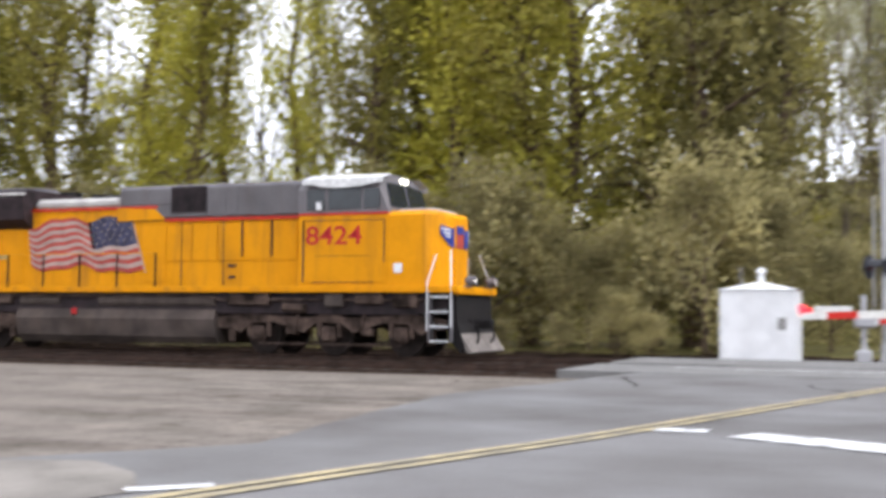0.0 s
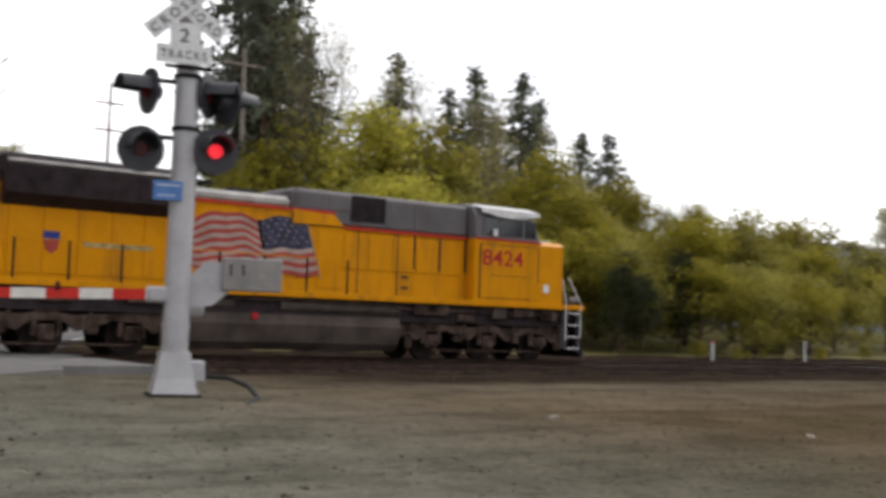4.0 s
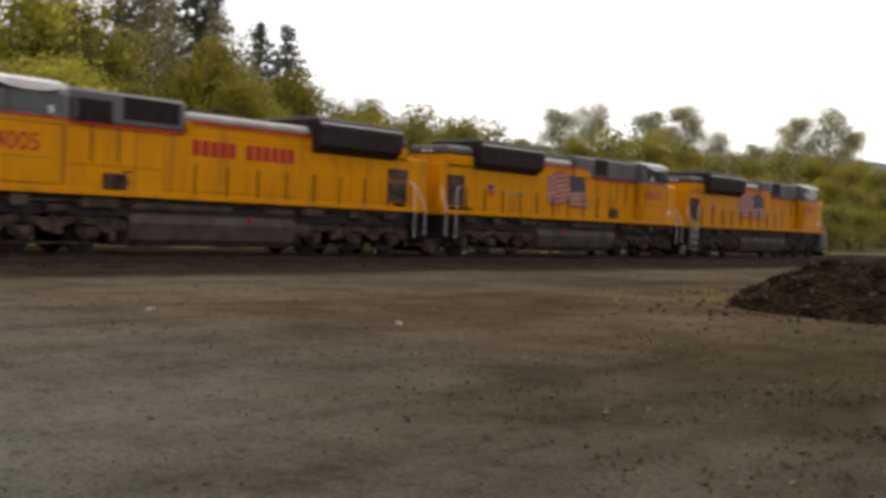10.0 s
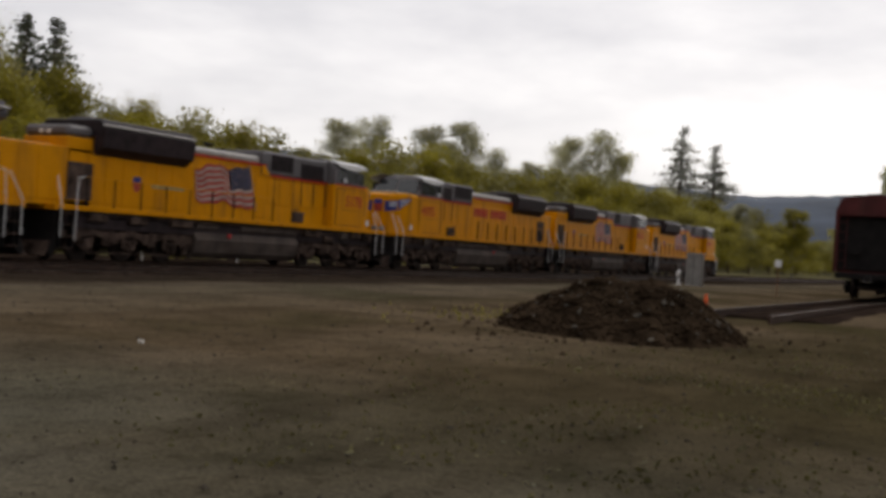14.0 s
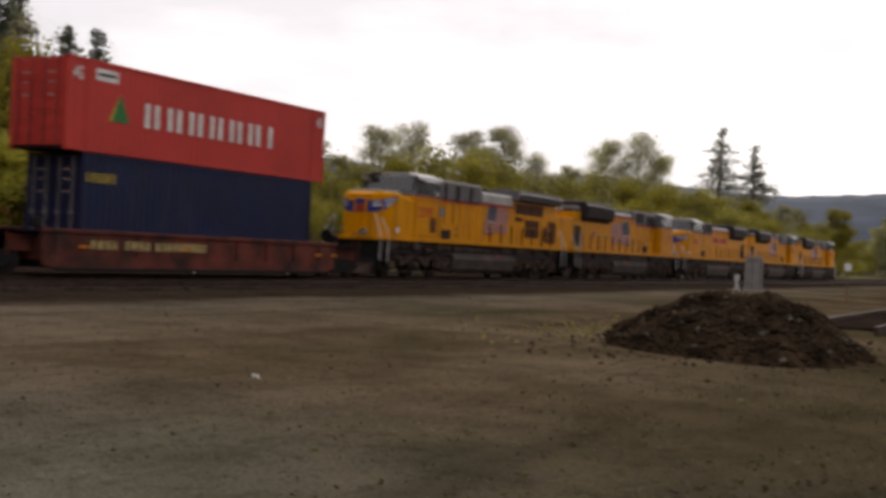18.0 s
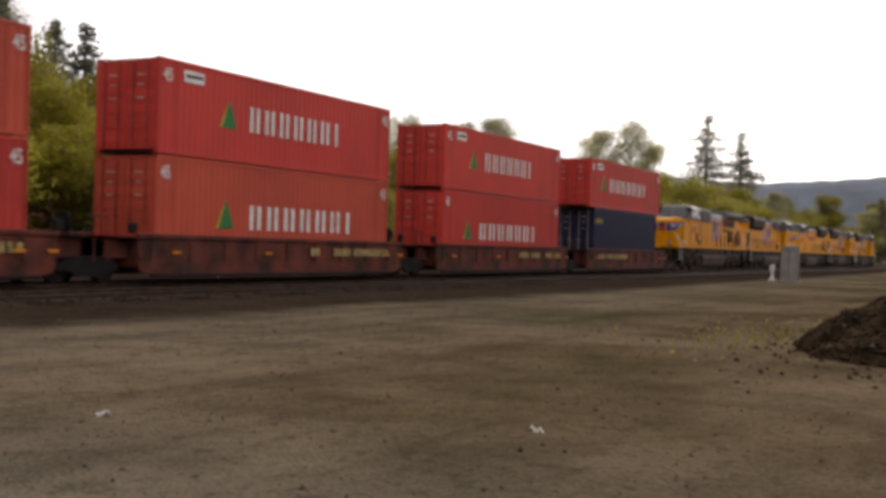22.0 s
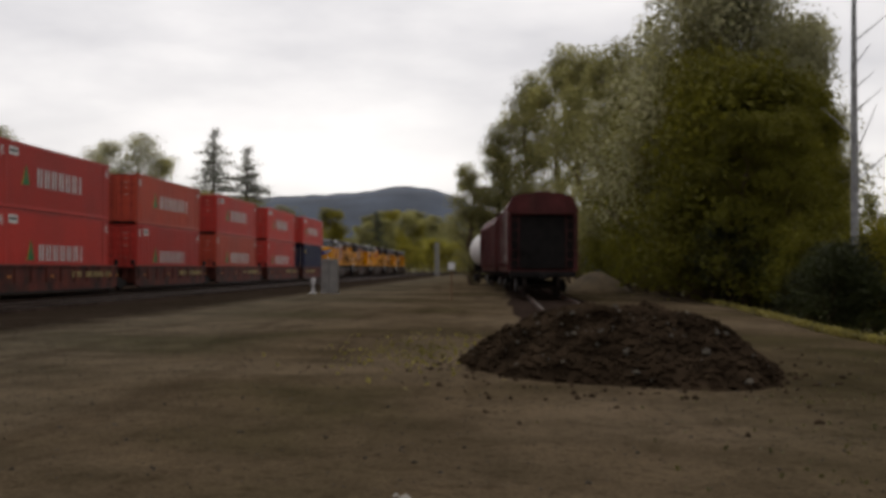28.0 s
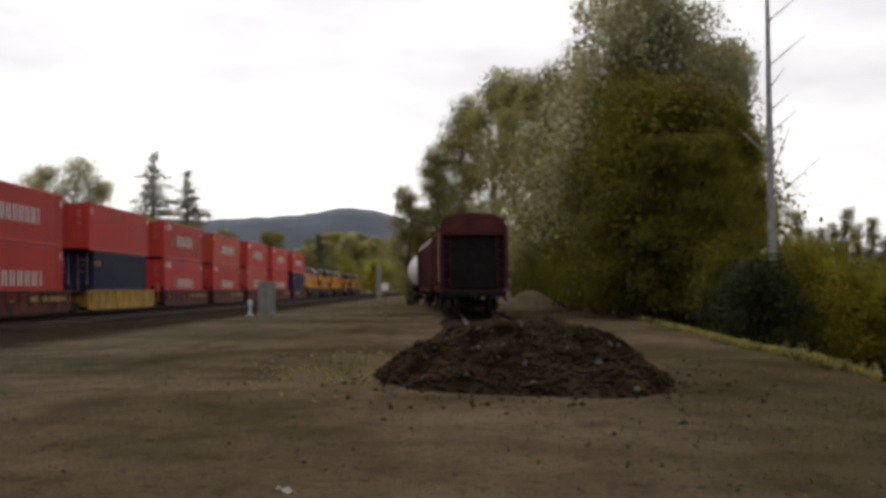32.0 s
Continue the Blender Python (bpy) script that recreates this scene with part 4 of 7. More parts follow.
# thin trees and shrubs on the bank
for k in range(27):
    x, y = place(2.6 + 12.4 * k / 26 + rt.uniform(-0.3, 0.3), rt.uniform(74, 90))
    tree("bare", int(rt.integers(2)), x, y, rt.uniform(12, 18), "bare_tree", "thin bare tree with a haze of spring buds", rt.uniform(0, 360), rt.uniform(0.6, 0.9), group="bare trees on the bank")
for k, (az, h) in enumerate(((-3.4, 24), (-1.4, 22), (-0.2, 24), (3.6, 12), (5.2, 10), (7.4, 8.5), (8.6, 9.5), (12.6, 8))):
    x, y = place(az, 88)
    tree("lace", k, x, y, h, "budding_tree", "thin tree with an olive haze of young leaves", k * 77, 0.6, group="bare trees on the bank")
x, y = place(10.4, 78)
tree("skyline", 0, x, y, 23, "fir_tree", "tall fir with a bare lower trunk on the bank", 20, 0.7, z=7)
for k in range(30):
    x, y = place(-1.0 + 16.5 * k / 29 + rt.uniform(-0.4, 0.4), rt.uniform(50, 74))
    tree("shrub", int(rt.integers(4)), x, y, rt.uniform(2.4, 4.4), "shrub", "olive and yellow-green spring shrub on the bank", rt.uniform(0, 360), 1.3, category="shrub", group="shrubs on the bank")
for k in range(75):
    x, y = place(6.5 + 12 * rt.random(), rt.uniform(43, 68))
    if -0.776 * (x - 5.5) + 0.63 * (y - 8.6) > 2.2:
        tree("shrub", int(rt.integers(5)), x, y, rt.uniform(2.0, 3.6), "shrub", "olive spring shrub on the slope above the road", rt.uniform(0, 360), 1.4, category="shrub", group="shrubs on the bank")
for k in range(12):
    x, y = place(15.5 + 8.5 * k / 11, rt.uniform(82, 105))
    tree("shrub", 3 if k % 2 else 2, x, y, rt.uniform(2.0, 3.5), "shrub", "green spring shrub beyond the bend of the road", rt.uniform(0, 360), 1.3, category="shrub", group="shrubs beyond the road")
for az, d, h in ((7.6, 47, 5.2), (8.8, 48, 6.0), (10.0, 49, 6.4), (11.2, 50, 6.2), (12.3, 50, 5.4), (13.4, 51, 4.8), (11.6, 45, 3.4), (9.4, 44, 3.4), (14.3, 54, 4.2), (6.4, 46, 4.0)):
    x, y = place(az, d)
    tree("bush", 2 if az < 12 else 0, x, y, h, "bush", "bright yellow-green bush below the parapet", az * 50, 1.4, category="bush", group="bushes below the parapet")
for k in range(22):
    s = 9.3 + 5.2 * k / 21
    x, y, z = road_at(s, -1.45 - 0.9 * rt.random())
    tree("shrub" if k % 2 else "bush", (3 + k % 3) if k % 2 else k % 3, x, y, rt.uniform(1.6, 3.4), "bush", "olive and yellow-green bush on the slope above the road", k * 47, 1.5, category="bush", group="bushes below the parapet", z=max(ground_z(x, y), z - 0.5))
# firs right of the road
FIRS = ((27.0, 66, 29, 0.85), (28.4, 62, 27, 0.9), (29.5, 66, 23, 1.1), (30.4, 70, 19, 1.1), (28.0, 74, 26, 0.9), (34.6, 103, 25.4, 1.5), (38.6, 100, 24, 1.5), (37.2, 104, 22.6, 1.5), (40.9, 98, 23, 1.5), (41.8, 101, 21.2, 1.5), (43.9, 104, 19, 1.6), (45.2, 104, 18.7, 1.6), (39.6, 108, 21, 1.5))
for k, (az, d, h, wide) in enumerate(FIRS):
    x, y = place(az, d)
    tree("fir", k, x, y, h, "fir_tree", "dark green fir with drooping branches", k * 71, wide, group="firs beyond the road", z=-0.3)
for az, d, h in ((20.6, 68, 3.4), (21.9, 66, 4.2), (23.2, 70, 5.0), (24.4, 68, 4.6)):
    x, y = place(az, d)
    tree("bush", 4 if az < 22 else 3, x, y, h, "evergreen_bush", "dark green bush beside the bend of the road", az * 40, 1.5, category="bush", group="bushes beyond the road")
# hill of spring-green willow bushes along the far side of the line
CREST_X = (26, 30, 33, 40, 50, 61, 77, 114, 180, 320)
CREST_Y = (22, 24.5, 23.5, 22, 20.5, 22.5, 26, 24, 24, 26)
CREST_Z = (7, 11.5, 12.5, 11.2, 10.2, 9.4, 8.8, 10.5, 12.5, 12)
for k in range(44):
    x = 28.5 + 5.0 * k ** 1.08 * (0.5 + 0.012 * k)
    y, top = float(np.interp(x, CREST_X, CREST_Y)), float(np.interp(x, CREST_X, CREST_Z))
    for row, (back, q) in enumerate(((0.0, 1.0), (6.0, 0.7), (10.5, 0.46))):
        xx, yy = x + rt.uniform(-1.2, 1.2) + row * 1.1, max(8.2, y - back + rt.uniform(-1.2, 1.2))
        z = ground_z(xx, yy)
        h = (top * q * rt.uniform(0.86, 1.04) - z)
        tree("bush" if x < 62 else "shrub", (2 if k % 3 else 0) if x < 38 else (4, 0, 4, 1)[(k + row) % 4] if x < 62 else (2, 3, 2, 4)[(k + row) % 4], xx, yy, h, "hedge_bush", "yellow-green willow bush along the line", rt.uniform(0, 360), 1.05 + 0.35 * row, category="bush", group="bushes along the line")
for k in range(24):
    x = 30 + 2.0 * k
    tree("bare", k, x, 23 + k % 3, 17.0 - 0.42 * min(k, 14) - 0.1 * k + rt.uniform(-1, 1), "bare_tree", "thin brown tree in bud above the bushes", k * 67, 0.8, group="bare trees above the bushes", z=0)
for x, y, h, wide in ((24.3, 8.1, 3.2, 0.8), (27.4, 8.6, 5.2, 0.5), (28.4, 8.3, 3.4, 0.7), (39.6, 8.7, 4.0, 0.9), (41.2, 8.9, 3.6, 0.9), (26.5, 8.3, 4.2, 0.5), (30.2, 8.4, 2.6, 0.9), (45.5, 10.5, 5.0, 0.7), (25.0, 11, 4.0, 0.9)):
    tree("bush", 3, x, y, h, "evergreen_bush", "dark evergreen bush at the foot of the bushes", x * 40, wide, category="bush", group="bushes along the line")
for az, d, h in ((56.2, 152, 12), (58.0, 152, 15.3), (59.6, 150, 14.8), (61.0, 155, 11.5), (62.3, 155, 15.0), (64.0, 152, 15.2), (63.2, 149, 12.5), (65.8, 156, 12), (67.4, 182, 13), (69.2, 188, 17.4), (70.6, 186, 17.8), (71.8, 190, 15.5), (74.0, 210, 12.5), (77.5, 215, 12), (80, 230, 13), (82.0, 300, 13), (82.6, 330, 17), (83.1, 325, 15), (83.5, 335, 18), (84.3, 345, 18.5), (84.7, 350, 16), (85.1, 400, 21), (85.5, 390, 18), (85.9, 430, 21), (86.6, 480, 21), (87.4, 250, 14), (88.1, 240, 13)):
    x, y = place(az, d, 2)
    tree("lace" if d < 230 else "willow", int(d), x, y, h * (1.1 if d < 200 else 1.0), "round_tree", "pale green round-crowned tree in young leaf", az * 40, 1.15, group="round trees beyond the line")
for az, d, h in ((75.9, 250, 29), (77.5, 250, 25.5), (83.8, 300, 16)):
    x, y = place(az, d, 2.9, -22.7)
    tree("skyline" if h > 20 else "fir", int(d), x, y, h, "pine_tree", "tall open-crowned pine on the skyline", az * 30, 1.5, group="pines on the skyline")
# wood beside the spur: azimuth, distance, top
SPURWOOD = ((88.2, 100, 10.5, 1.3), (89.5, 100, 14, 1.15), (90.8, 100, 18.5, 1.0), (92.3, 98, 20.5, 1.0), (93.4, 92, 19, 1.0), (94.6, 84, 17.5, 1.0), (95.6, 82, 17.5, 0.9), (96.8, 78, 16.5, 0.9))
for k, (az, d, h, wide) in enumerate(SPURWOOD):
    x, y = place(az, d, 2.9, -22.7)
    tree("poplar", 2, x, y, h + 1.0, "poplar_tree", "grey-green poplar in young leaf beside the spur", k * 53, wide, group="wood beside the spur", z=-1.0)
for k, (az, d, h, wide) in enumerate(((97.2, 62, 14.0, 1.0), (98.2, 61, 16.5, 1.0), (99.3, 60, 17.3, 1.0), (100.3, 61, 16.6, 1.0), (101.3, 60, 15.8, 0.9), (102.3, 61, 14.5, 0.9), (103.3, 60, 13.2, 0.8), (104.3, 62, 13.6, 0.4))):
    x, y = place(az, d, 2.9, -22.7)
    tree("lace", 3 + k % 2, x, y, h + 1.0, "budding_tree", "tall twiggy tree in young leaf above the wood", k * 91, wide, group="wood beside the spur", z=-1.0)
for k in range(26):
    az = 95.4 + 8.7 * k / 25
    back = rt.uniform(0, 1)
    x, y = place(az, 49.5 + 6 * back + 26 * max(0, (98.7 - az) / 3.3), 2.9, -22.7)
    h = float(np.interp(az, (93.6, 95, 97, 99, 101, 103, 104.2), (13.5, 13.5, 12.4, 11.4, 11.8, 11.6, 10.2))) * (0.7 + 0.32 * back)
    lush = k % 3 == 1 and az < 101.5
    tree("bush" if lush else "poplar", 6 if lush else k % 2, x, y, h, "poplar_tree", "dense green rounded tree in spring leaf beside the spur", k * 53, (0.75 if lush else 1.0) if az < 99 else (1.0 if lush else 1.35) if az < 103 else 0.9, group="wood beside the spur", z=-0.6)
for k in range(34):
    az = 94 + 21 * k / 33
    x, y = place(az, (80 if az < 97.5 else 60 if az < 100 else 48) - 8 * max(0, (az - 105) / 10) + rt.uniform(-2, 6), 2.9, -22.7)
    # dark bushes added to stand in for the shade at the wood's foot
    if 103.0 < az < 106.0:
        x, y = place(az, 43.5 + k % 2, 2.9, -22.7)
        tree("bush", 3, x, y, 2.5 + 0.5 * (k % 3), "evergreen_bush", "dark bush added to stand in for shade under the wood", k * 50, 1.5, category="bush", group="bushes of the wood")
        continue
    h = rt.uniform(2.5, 4.2) if az < 104.5 else rt.uniform(3.4, 4.8)
    # below the wood every third bush takes dark foliage, as its shade
    tree("bush", (6, 3, 6)[k % 3] if az < 104.5 else (0, 6, 0)[k % 3], x, y, h, "bush", "green bush at the edge of the wood", rt.uniform(0, 360), 1.2, category="bush", group="bushes of the wood")
for k in range(16):
    az = 105.6 + 8 * k / 15
    d = rt.uniform(75, 110)
    x, y = place(az, d, 2.9, -22.7)
    tree("slim", k, x, y, d * 0.075 * rt.uniform(0.8, 1.25) + 2, "poplar_tree", "slender green poplar in the distance", k * 37, 0.9, group="far poplars", z=-2)
# dead snag
snag = thing("dead_tree", "tall dead grey tree with a few bare branches", "tree")
a = radians(105.5)
snag.matrix_basis = pose(3 + 46 * math.sin(a), -22.5 + 46 * math.cos(a), -2)
rs = np.random.default_rng(4)
part("trunk", Shape().rod((0, 0, 0), (0.05, 0.05, 10), 0.17, 8, 0.12).rod((0.05, 0.05, 10), (0.55, -0.1, 18), 0.12, 8, 0.03), "greybark", snag)
for k in range(13):
    z = 6.5 + k * 0.85
    an = rs.uniform(0, 6.28) if k % 3 else -1.3
    e = Vector((math.cos(an), math.sin(an), 0.8)) * rs.uniform(0.7, 2.0) * (1.15 - k * 0.05)
    part("branch", Shape().rod((0.1, 0.05, z), Vector((0.1, 0.05, z)) + e, 0.035, 5, 0.008), "greybark", snag)


# ---- locomotives ----
def wheel_mesh(r):
    sh = Shape()
    n = 24
    prof = [(-0.07, 0.02), (-0.07, r - 0.09), (-0.06, r), (0.045, r), (0.055, r + 0.028), (0.075, r + 0.028), (0.075, r - 0.1), (0.03, r * 0.55), (0.09, 0.2), (0.09, 0.02)]
    rings = [[(q * math.cos(6.28318 * i / n), y, q * math.sin(6.28318 * i / n)) for i in range(n)] for y, q in prof]
    return sh.loft(rings).mesh("wheel")


WHEEL_L, WHEEL_S = wheel_mesh(0.53), wheel_mesh(0.46)
WHEELS = []   # wheel, its place on the truck, radius, turned by half round
WHEEL_L.materials.append(M["wheel"])
WHEEL_S.materials.append(M["wheel"])


def wheelset(parent, x, r, me):
    for s in (-1, 1):
        w = part("wheel", me, "wheel", parent)
        w.location, w.rotation_euler = (x, s * 0.755, r), (0, 0, 0 if s < 0 else math.pi)
        WHEELS.append((w, x, s, r))
    part("axle", Shape().rod((x, -0.7, r), (x, 0.7, r), 0.09, 8), "wheel", parent)


def loco_truck(parent, xs):
    """Three-axle truck: frame with arches, axle boxes and springs on each flank."""
    a, b = min(xs), max(xs)
    mid = xs[1]
    for s in (-1, 1):
        sh = Shape()
        prof = [(a - 1.3, 0.72), (a - 0.95, 0.7), (a - 0.55, 0.6), (a - 0.2, 0.86), (a + 0.5, 0.9), (mid - 0.75, 0.62), (mid - 0.35, 0.88), (mid + 0.35, 0.88), (mid + 0.75, 0.62), (b - 0.5, 0.9), (b + 0.2, 0.86), (b + 0.55, 0.6), (b + 0.95, 0.7), (b + 1.3, 0.72), (b + 1.3, 0.98), (b + 0.95, 1.06), (b + 0.3, 1.13), (mid + 0.6, 1.02), (mid, 1.16), (mid - 0.6, 1.02), (a - 0.3, 1.13), (a - 0.95, 1.06), (a - 1.3, 0.98)]
        sh.prism(prof, s * 1.14 - 0.07, s * 1.14 + 0.07)
        part("side_frame", sh, "truck", parent)
        for x in xs:
            box = Shape().box(x - 0.2, x + 0.2, s * 1.16 - 0.12, s * 1.16 + 0.12, 0.36, 0.78, 0.06).rod((x, s * 1.27, 0.54), (x, s * 1.34, 0.54), 0.13, 10)
            part("axle_box", box, "truck", parent)
            for d in (-0.3, 0.3):
                part("spring", Shape().rod((x + d, s * 1.13, 0.5), (x + d, s * 1.13, 0.88), 0.075, 8), "truck", parent)
        for x in (a - 0.85, b + 0.85):
            part("brake_hanger", Shape().box(x - 0.11, x + 0.11, s * 1.12 - 0.09, s * 1.12 + 0.09, 0.34, 0.78, 0.03), "truck", parent)
        part("bolster_pad", Shape().box(mid - 0.3, mid + 0.3, s * 1.12 - 0.1, s * 1.12 + 0.1, 1.1, 1.3, 0.03), "truck", parent)
        part("brake_rig", Shape().rod((a, s * 1.2, 0.3), (b, s * 1.2, 0.3), 0.03, 6).box(mid - 1.3, mid - 0.95, s * 1.1 - 0.1, s * 1.1 + 0.1, 0.55, 0.75, 0.03).box(mid + 0.95, mid + 1.3, s * 1.1 - 0.1, s * 1.1 + 0.1, 0.55, 0.75, 0.03), "truck", parent)
        for x in (mid - 1.0, mid + 1.0):
            part("damper", Shape().rod((x, s * 1.2, 0.75), (x + 0.12, s * 1.2, 1.35), 0.06, 8), "truck", parent)
    for x in xs:
        wheelset(parent, x, 0.53, WHEEL_L)


def flag_mural(parent, x0, x1, z0, z1, y, s, pole):
    """A waving striped flag with a dark starred corner, thin panels proud of the hood."""
    n, rows = 26, 13
    w = x1 - x0

    def pt(u, v):
        """u from the pole to the fly, v from the top to the bottom; the pole leans."""
        wave = 0.11 * math.sin(u * 11.0 + 0.6 + v * 1.2) * (0.25 + u) + 0.05 * math.sin(u * 23.0 + 2.0)
        x = x1 - w * u - 0.5 * (1 - v) * (1 - 0.7 * u)
        return x, z1 - (z1 - z0) * (0.03 + 0.97 * v) * (1 - 0.2 * u) - 0.16 * u + wave

    for name, mat, odd in (("flag_red_stripes", "flagred", 0), ("flag_white_stripes", "flagwhite", 1)):
        v, f = [], []
        for r in range(odd, rows, 2):
            for i in range(n):
                u0, u1 = i / n, (i + 1) / n
                if r < 7 and u1 < 0.42:
                    continue
                k = len(v)
                for uu, vv in ((u0, r / rows), (u1, r / rows), (u1, (r + 1) / rows), (u0, (r + 1) / rows)):
                    xx, zz = pt(uu, vv)
                    v.append((xx, y, zz))
                f.append((k, k + 1, k + 2, k + 3))
        part(name, raw_mesh(name, v, f, mat), mat, parent)
    v, f = [], []
    for i in range(11):
        u = 0.41 * i / 10
        for vv in (0, 7 / rows):
            xx, zz = pt(u, vv)
            v.append((xx, y, zz))
        if i:
            f.append((2 * i - 2, 2 * i, 2 * i + 1, 2 * i - 1))
    part("flag_blue_corner", raw_mesh("flag_blue_corner", v, f, "flagblue"), "flagblue", parent)
    sh = Shape()
    dy = 0.004 if y > 0 else -0.004
    for r in range(5):
        for c in range(6):
            xx, zz = pt(0.04 + 0.36 * c / 5.6 + 0.03 * (r % 2), (0.6 + r * 1.25) / rows)
            sh.add([(xx - 0.03, y + dy, zz), (xx, y + dy, zz - 0.03), (xx + 0.03, y + dy, zz), (xx, y + dy, zz + 0.03)], [(0, 1, 2, 3)])
    tagged(part("flag_stars", sh, "flagwhite", parent), kind="stuff")
    (xa, za), (xb, zb) = pt(0, 0), pt(0, 1)
    part("flag_pole", Shape().rod((xa - 0.05, y, za + 0.12), (xb + 0.06, y, zb - 0.1), 0.02, 5), "flagwhite", parent)


def number_on(parent, text, x, y, z, h, w, mat="number"):
    for s in (-1, 1):
        me = letters(text, h, w)
        me.materials.append(M[mat])
        ob = part("road_number", me, mat, parent, "red road number on yellow")
        ob.location, ob.rotation_euler = (x, s * y, z), (0, 0, 0 if s < 0 else math.pi)


def locomotive(name, label, number, style, L=22.2, flag=None, louvres=(), notch=9.5, low=(11.2, 15.4), rad=(15.4, 19.6), rad_z=3.6, text=None, emblem=None, cab=(2.4, 5.1), lit=False):
    """x = 0 at the front coupler, the body goes to -L."""
    lo = thing(name, label, "locomotive", "locomotives of the train")
    X = lambda d: -d
    c0, c1 = cab
    hw, top = 1.02, 4.8
    sq = 0.0 if style == "ace" else 0.18
    back = 0.34 if style == "ace" else 0.85
    ge = style == "ge"
    pale = "white" if lit else "hoodwhite"
    # underframe
    part("underframe", Shape().prism([(X(L - 0.55), 1.38), (X(L - 1.6), 1.12), (X(1.7), 1.12), (X(0.55), 1.38), (X(0.55), 1.72), (X(L - 0.55), 1.72)], -1.28, 1.28), "dark", lo)
    for s in (-1, 1):
        part("sill_plate", Shape().box(X(L - 0.6), X(0.45), s * 1.5 - 0.03, s * 1.5 + 0.03, 1.7, 1.86, 0.01), "yellow", lo)
    part("walkway", Shape().box(X(L - 0.6), X(0.45), -1.47, 1.47, 1.72, 1.8), "grey", lo)
    # nose with chamfered corners
    fwd = 0.24 if style == "ace" else 0.0
    mid_x, mid_y, side_x = (1.4, 1.12, 1.62) if style == "ace" else (1.5, 1.0, 2.05)
    ring = lambda x, w, z0, z1, ch: [(x, -w, z0), (x, w, z0), (x, w, z1 - ch), (x, w - ch * 1.2, z1), (x, -w + ch * 1.2, z1), (x, -w, z1 - ch)]
    part("nose", Shape().loft([ring(X(1.25 - fwd), 0.62, 1.8, 3.72, 0.1), ring(X(mid_x - fwd), mid_y, 1.8, 3.85, 0.1), ring(X(side_x - fwd), 1.43, 1.8, 3.86, 0.12), ring(X(c0 + 0.05), 1.46, 1.8, 3.84 if not ge else 3.6, 0.12)]), "yellow", lo)
    part("nose_top", Shape().box(X(c0), X(1.6 - fwd), -0.8, 0.8, 3.862, 3.95, 0.03), "hoodwhite", lo)
    part("nose_door", Shape().box(X(1.25 - fwd), X(1.22 - fwd), -0.32, 0.3, 1.85, 3.5, 0.01), "yellow", lo)
    for s in (-1, 1):
        if style != "ace":
            wing = [(X(1.48 - fwd) - 0.01, 0.96, 3.5), (X(2.0 - fwd), 1.40, 3.62), (X(2.02 - fwd), 1.42, 3.5), (X(1.62 - fwd), 1.1, 3.12), (X(1.5 - fwd), 1.0, 2.95)]
            wing = [(x + 0.015, s * (y + 0.03), z) for x, y, z in wing]
            em = part("wing_emblem", Shape().add(wing, [(0, 1, 2, 3, 4)]), "blue", lo, "blue winged emblem panel on the nose")
            for z, far in ((3.46, 0.97), (3.37, 0.86), (3.28, 0.7), (3.19, 0.52)):
                st = [(X(1.56 - fwd), 1.045, z), (X(1.5 - fwd + 0.5 * far), 1.0 + 0.41 * far, z + 0.06 * far), (X(1.5 - fwd + 0.5 * far), 1.0 + 0.41 * far, z + 0.035 + 0.06 * far), (X(1.56 - fwd), 1.045, z + 0.035)]
                part("feather", Shape().add([(x + 0.022, s * (y + 0.042), zz) for x, y, zz in st], [(0, 1, 2, 3)]), "white", em)
        wx, wy, low_z = (1.375, 1.05, 3.24) if style == "ace" else (1.47, 0.96, 2.98)
        front = [(X(1.25 - fwd), 0.36, 3.42), (X(1.25 - fwd), 0.61, 3.42), (X(wx - fwd), wy, 3.48), (X(wx - fwd), wy, low_z), (X(1.25 - fwd), 0.61, 2.92), (X(1.25 - fwd), 0.36, 2.9)]
        fw = part("wing_emblem", Shape().add([(x + 0.03, s * (y + 0.01), z) for x, y, z in front], [(0, 1, 4, 5), (1, 2, 3, 4)]), "blue", lo, "blue winged emblem panel across the nose")
        for k, z in enumerate((3.34, 3.25, 3.16)):
            out = 0.98 - (0.22 * k if style == "ace" else 0.0)
            fx, fy = 1.25 + (wx - 1.25) * out, 0.61 + (wy - 0.61) * out
            part("feather", Shape().add([(X(1.26 - fwd) + 0.04, s * 0.64, z), (X(fx - fwd) + 0.04, s * (fy + 0.01), z + 0.02), (X(fx - fwd) + 0.04, s * (fy + 0.01), z + 0.06), (X(1.26 - fwd) + 0.04, s * 0.64, z + 0.04)], [(0, 1, 2, 3)]), "white", fw)
    part("nose_shield", Shape().box(X(1.22 - fwd), X(1.195 - fwd), -0.24, 0.24, 2.9, 3.5, 0.01), "flagred", lo, "red and blue shield on the nose door")
    part("shield_top", Shape().box(X(1.2 - fwd), X(1.185 - fwd), -0.24, 0.24, 3.28, 3.5, 0.005), "blue", lo)
    # cab
    part("cab_body", Shape().box(X(c1), X(c0), -1.48, 1.48, 1.8, 3.8, 0.04), "yellow", lo)
    slope = 0.28
    prof = [(-1.48, 3.8), (1.48, 3.8), (1.47, 4.45), (1.2, 4.78), (0.6, 4.92), (-0.6, 4.92), (-1.2, 4.78), (-1.47, 4.45)]
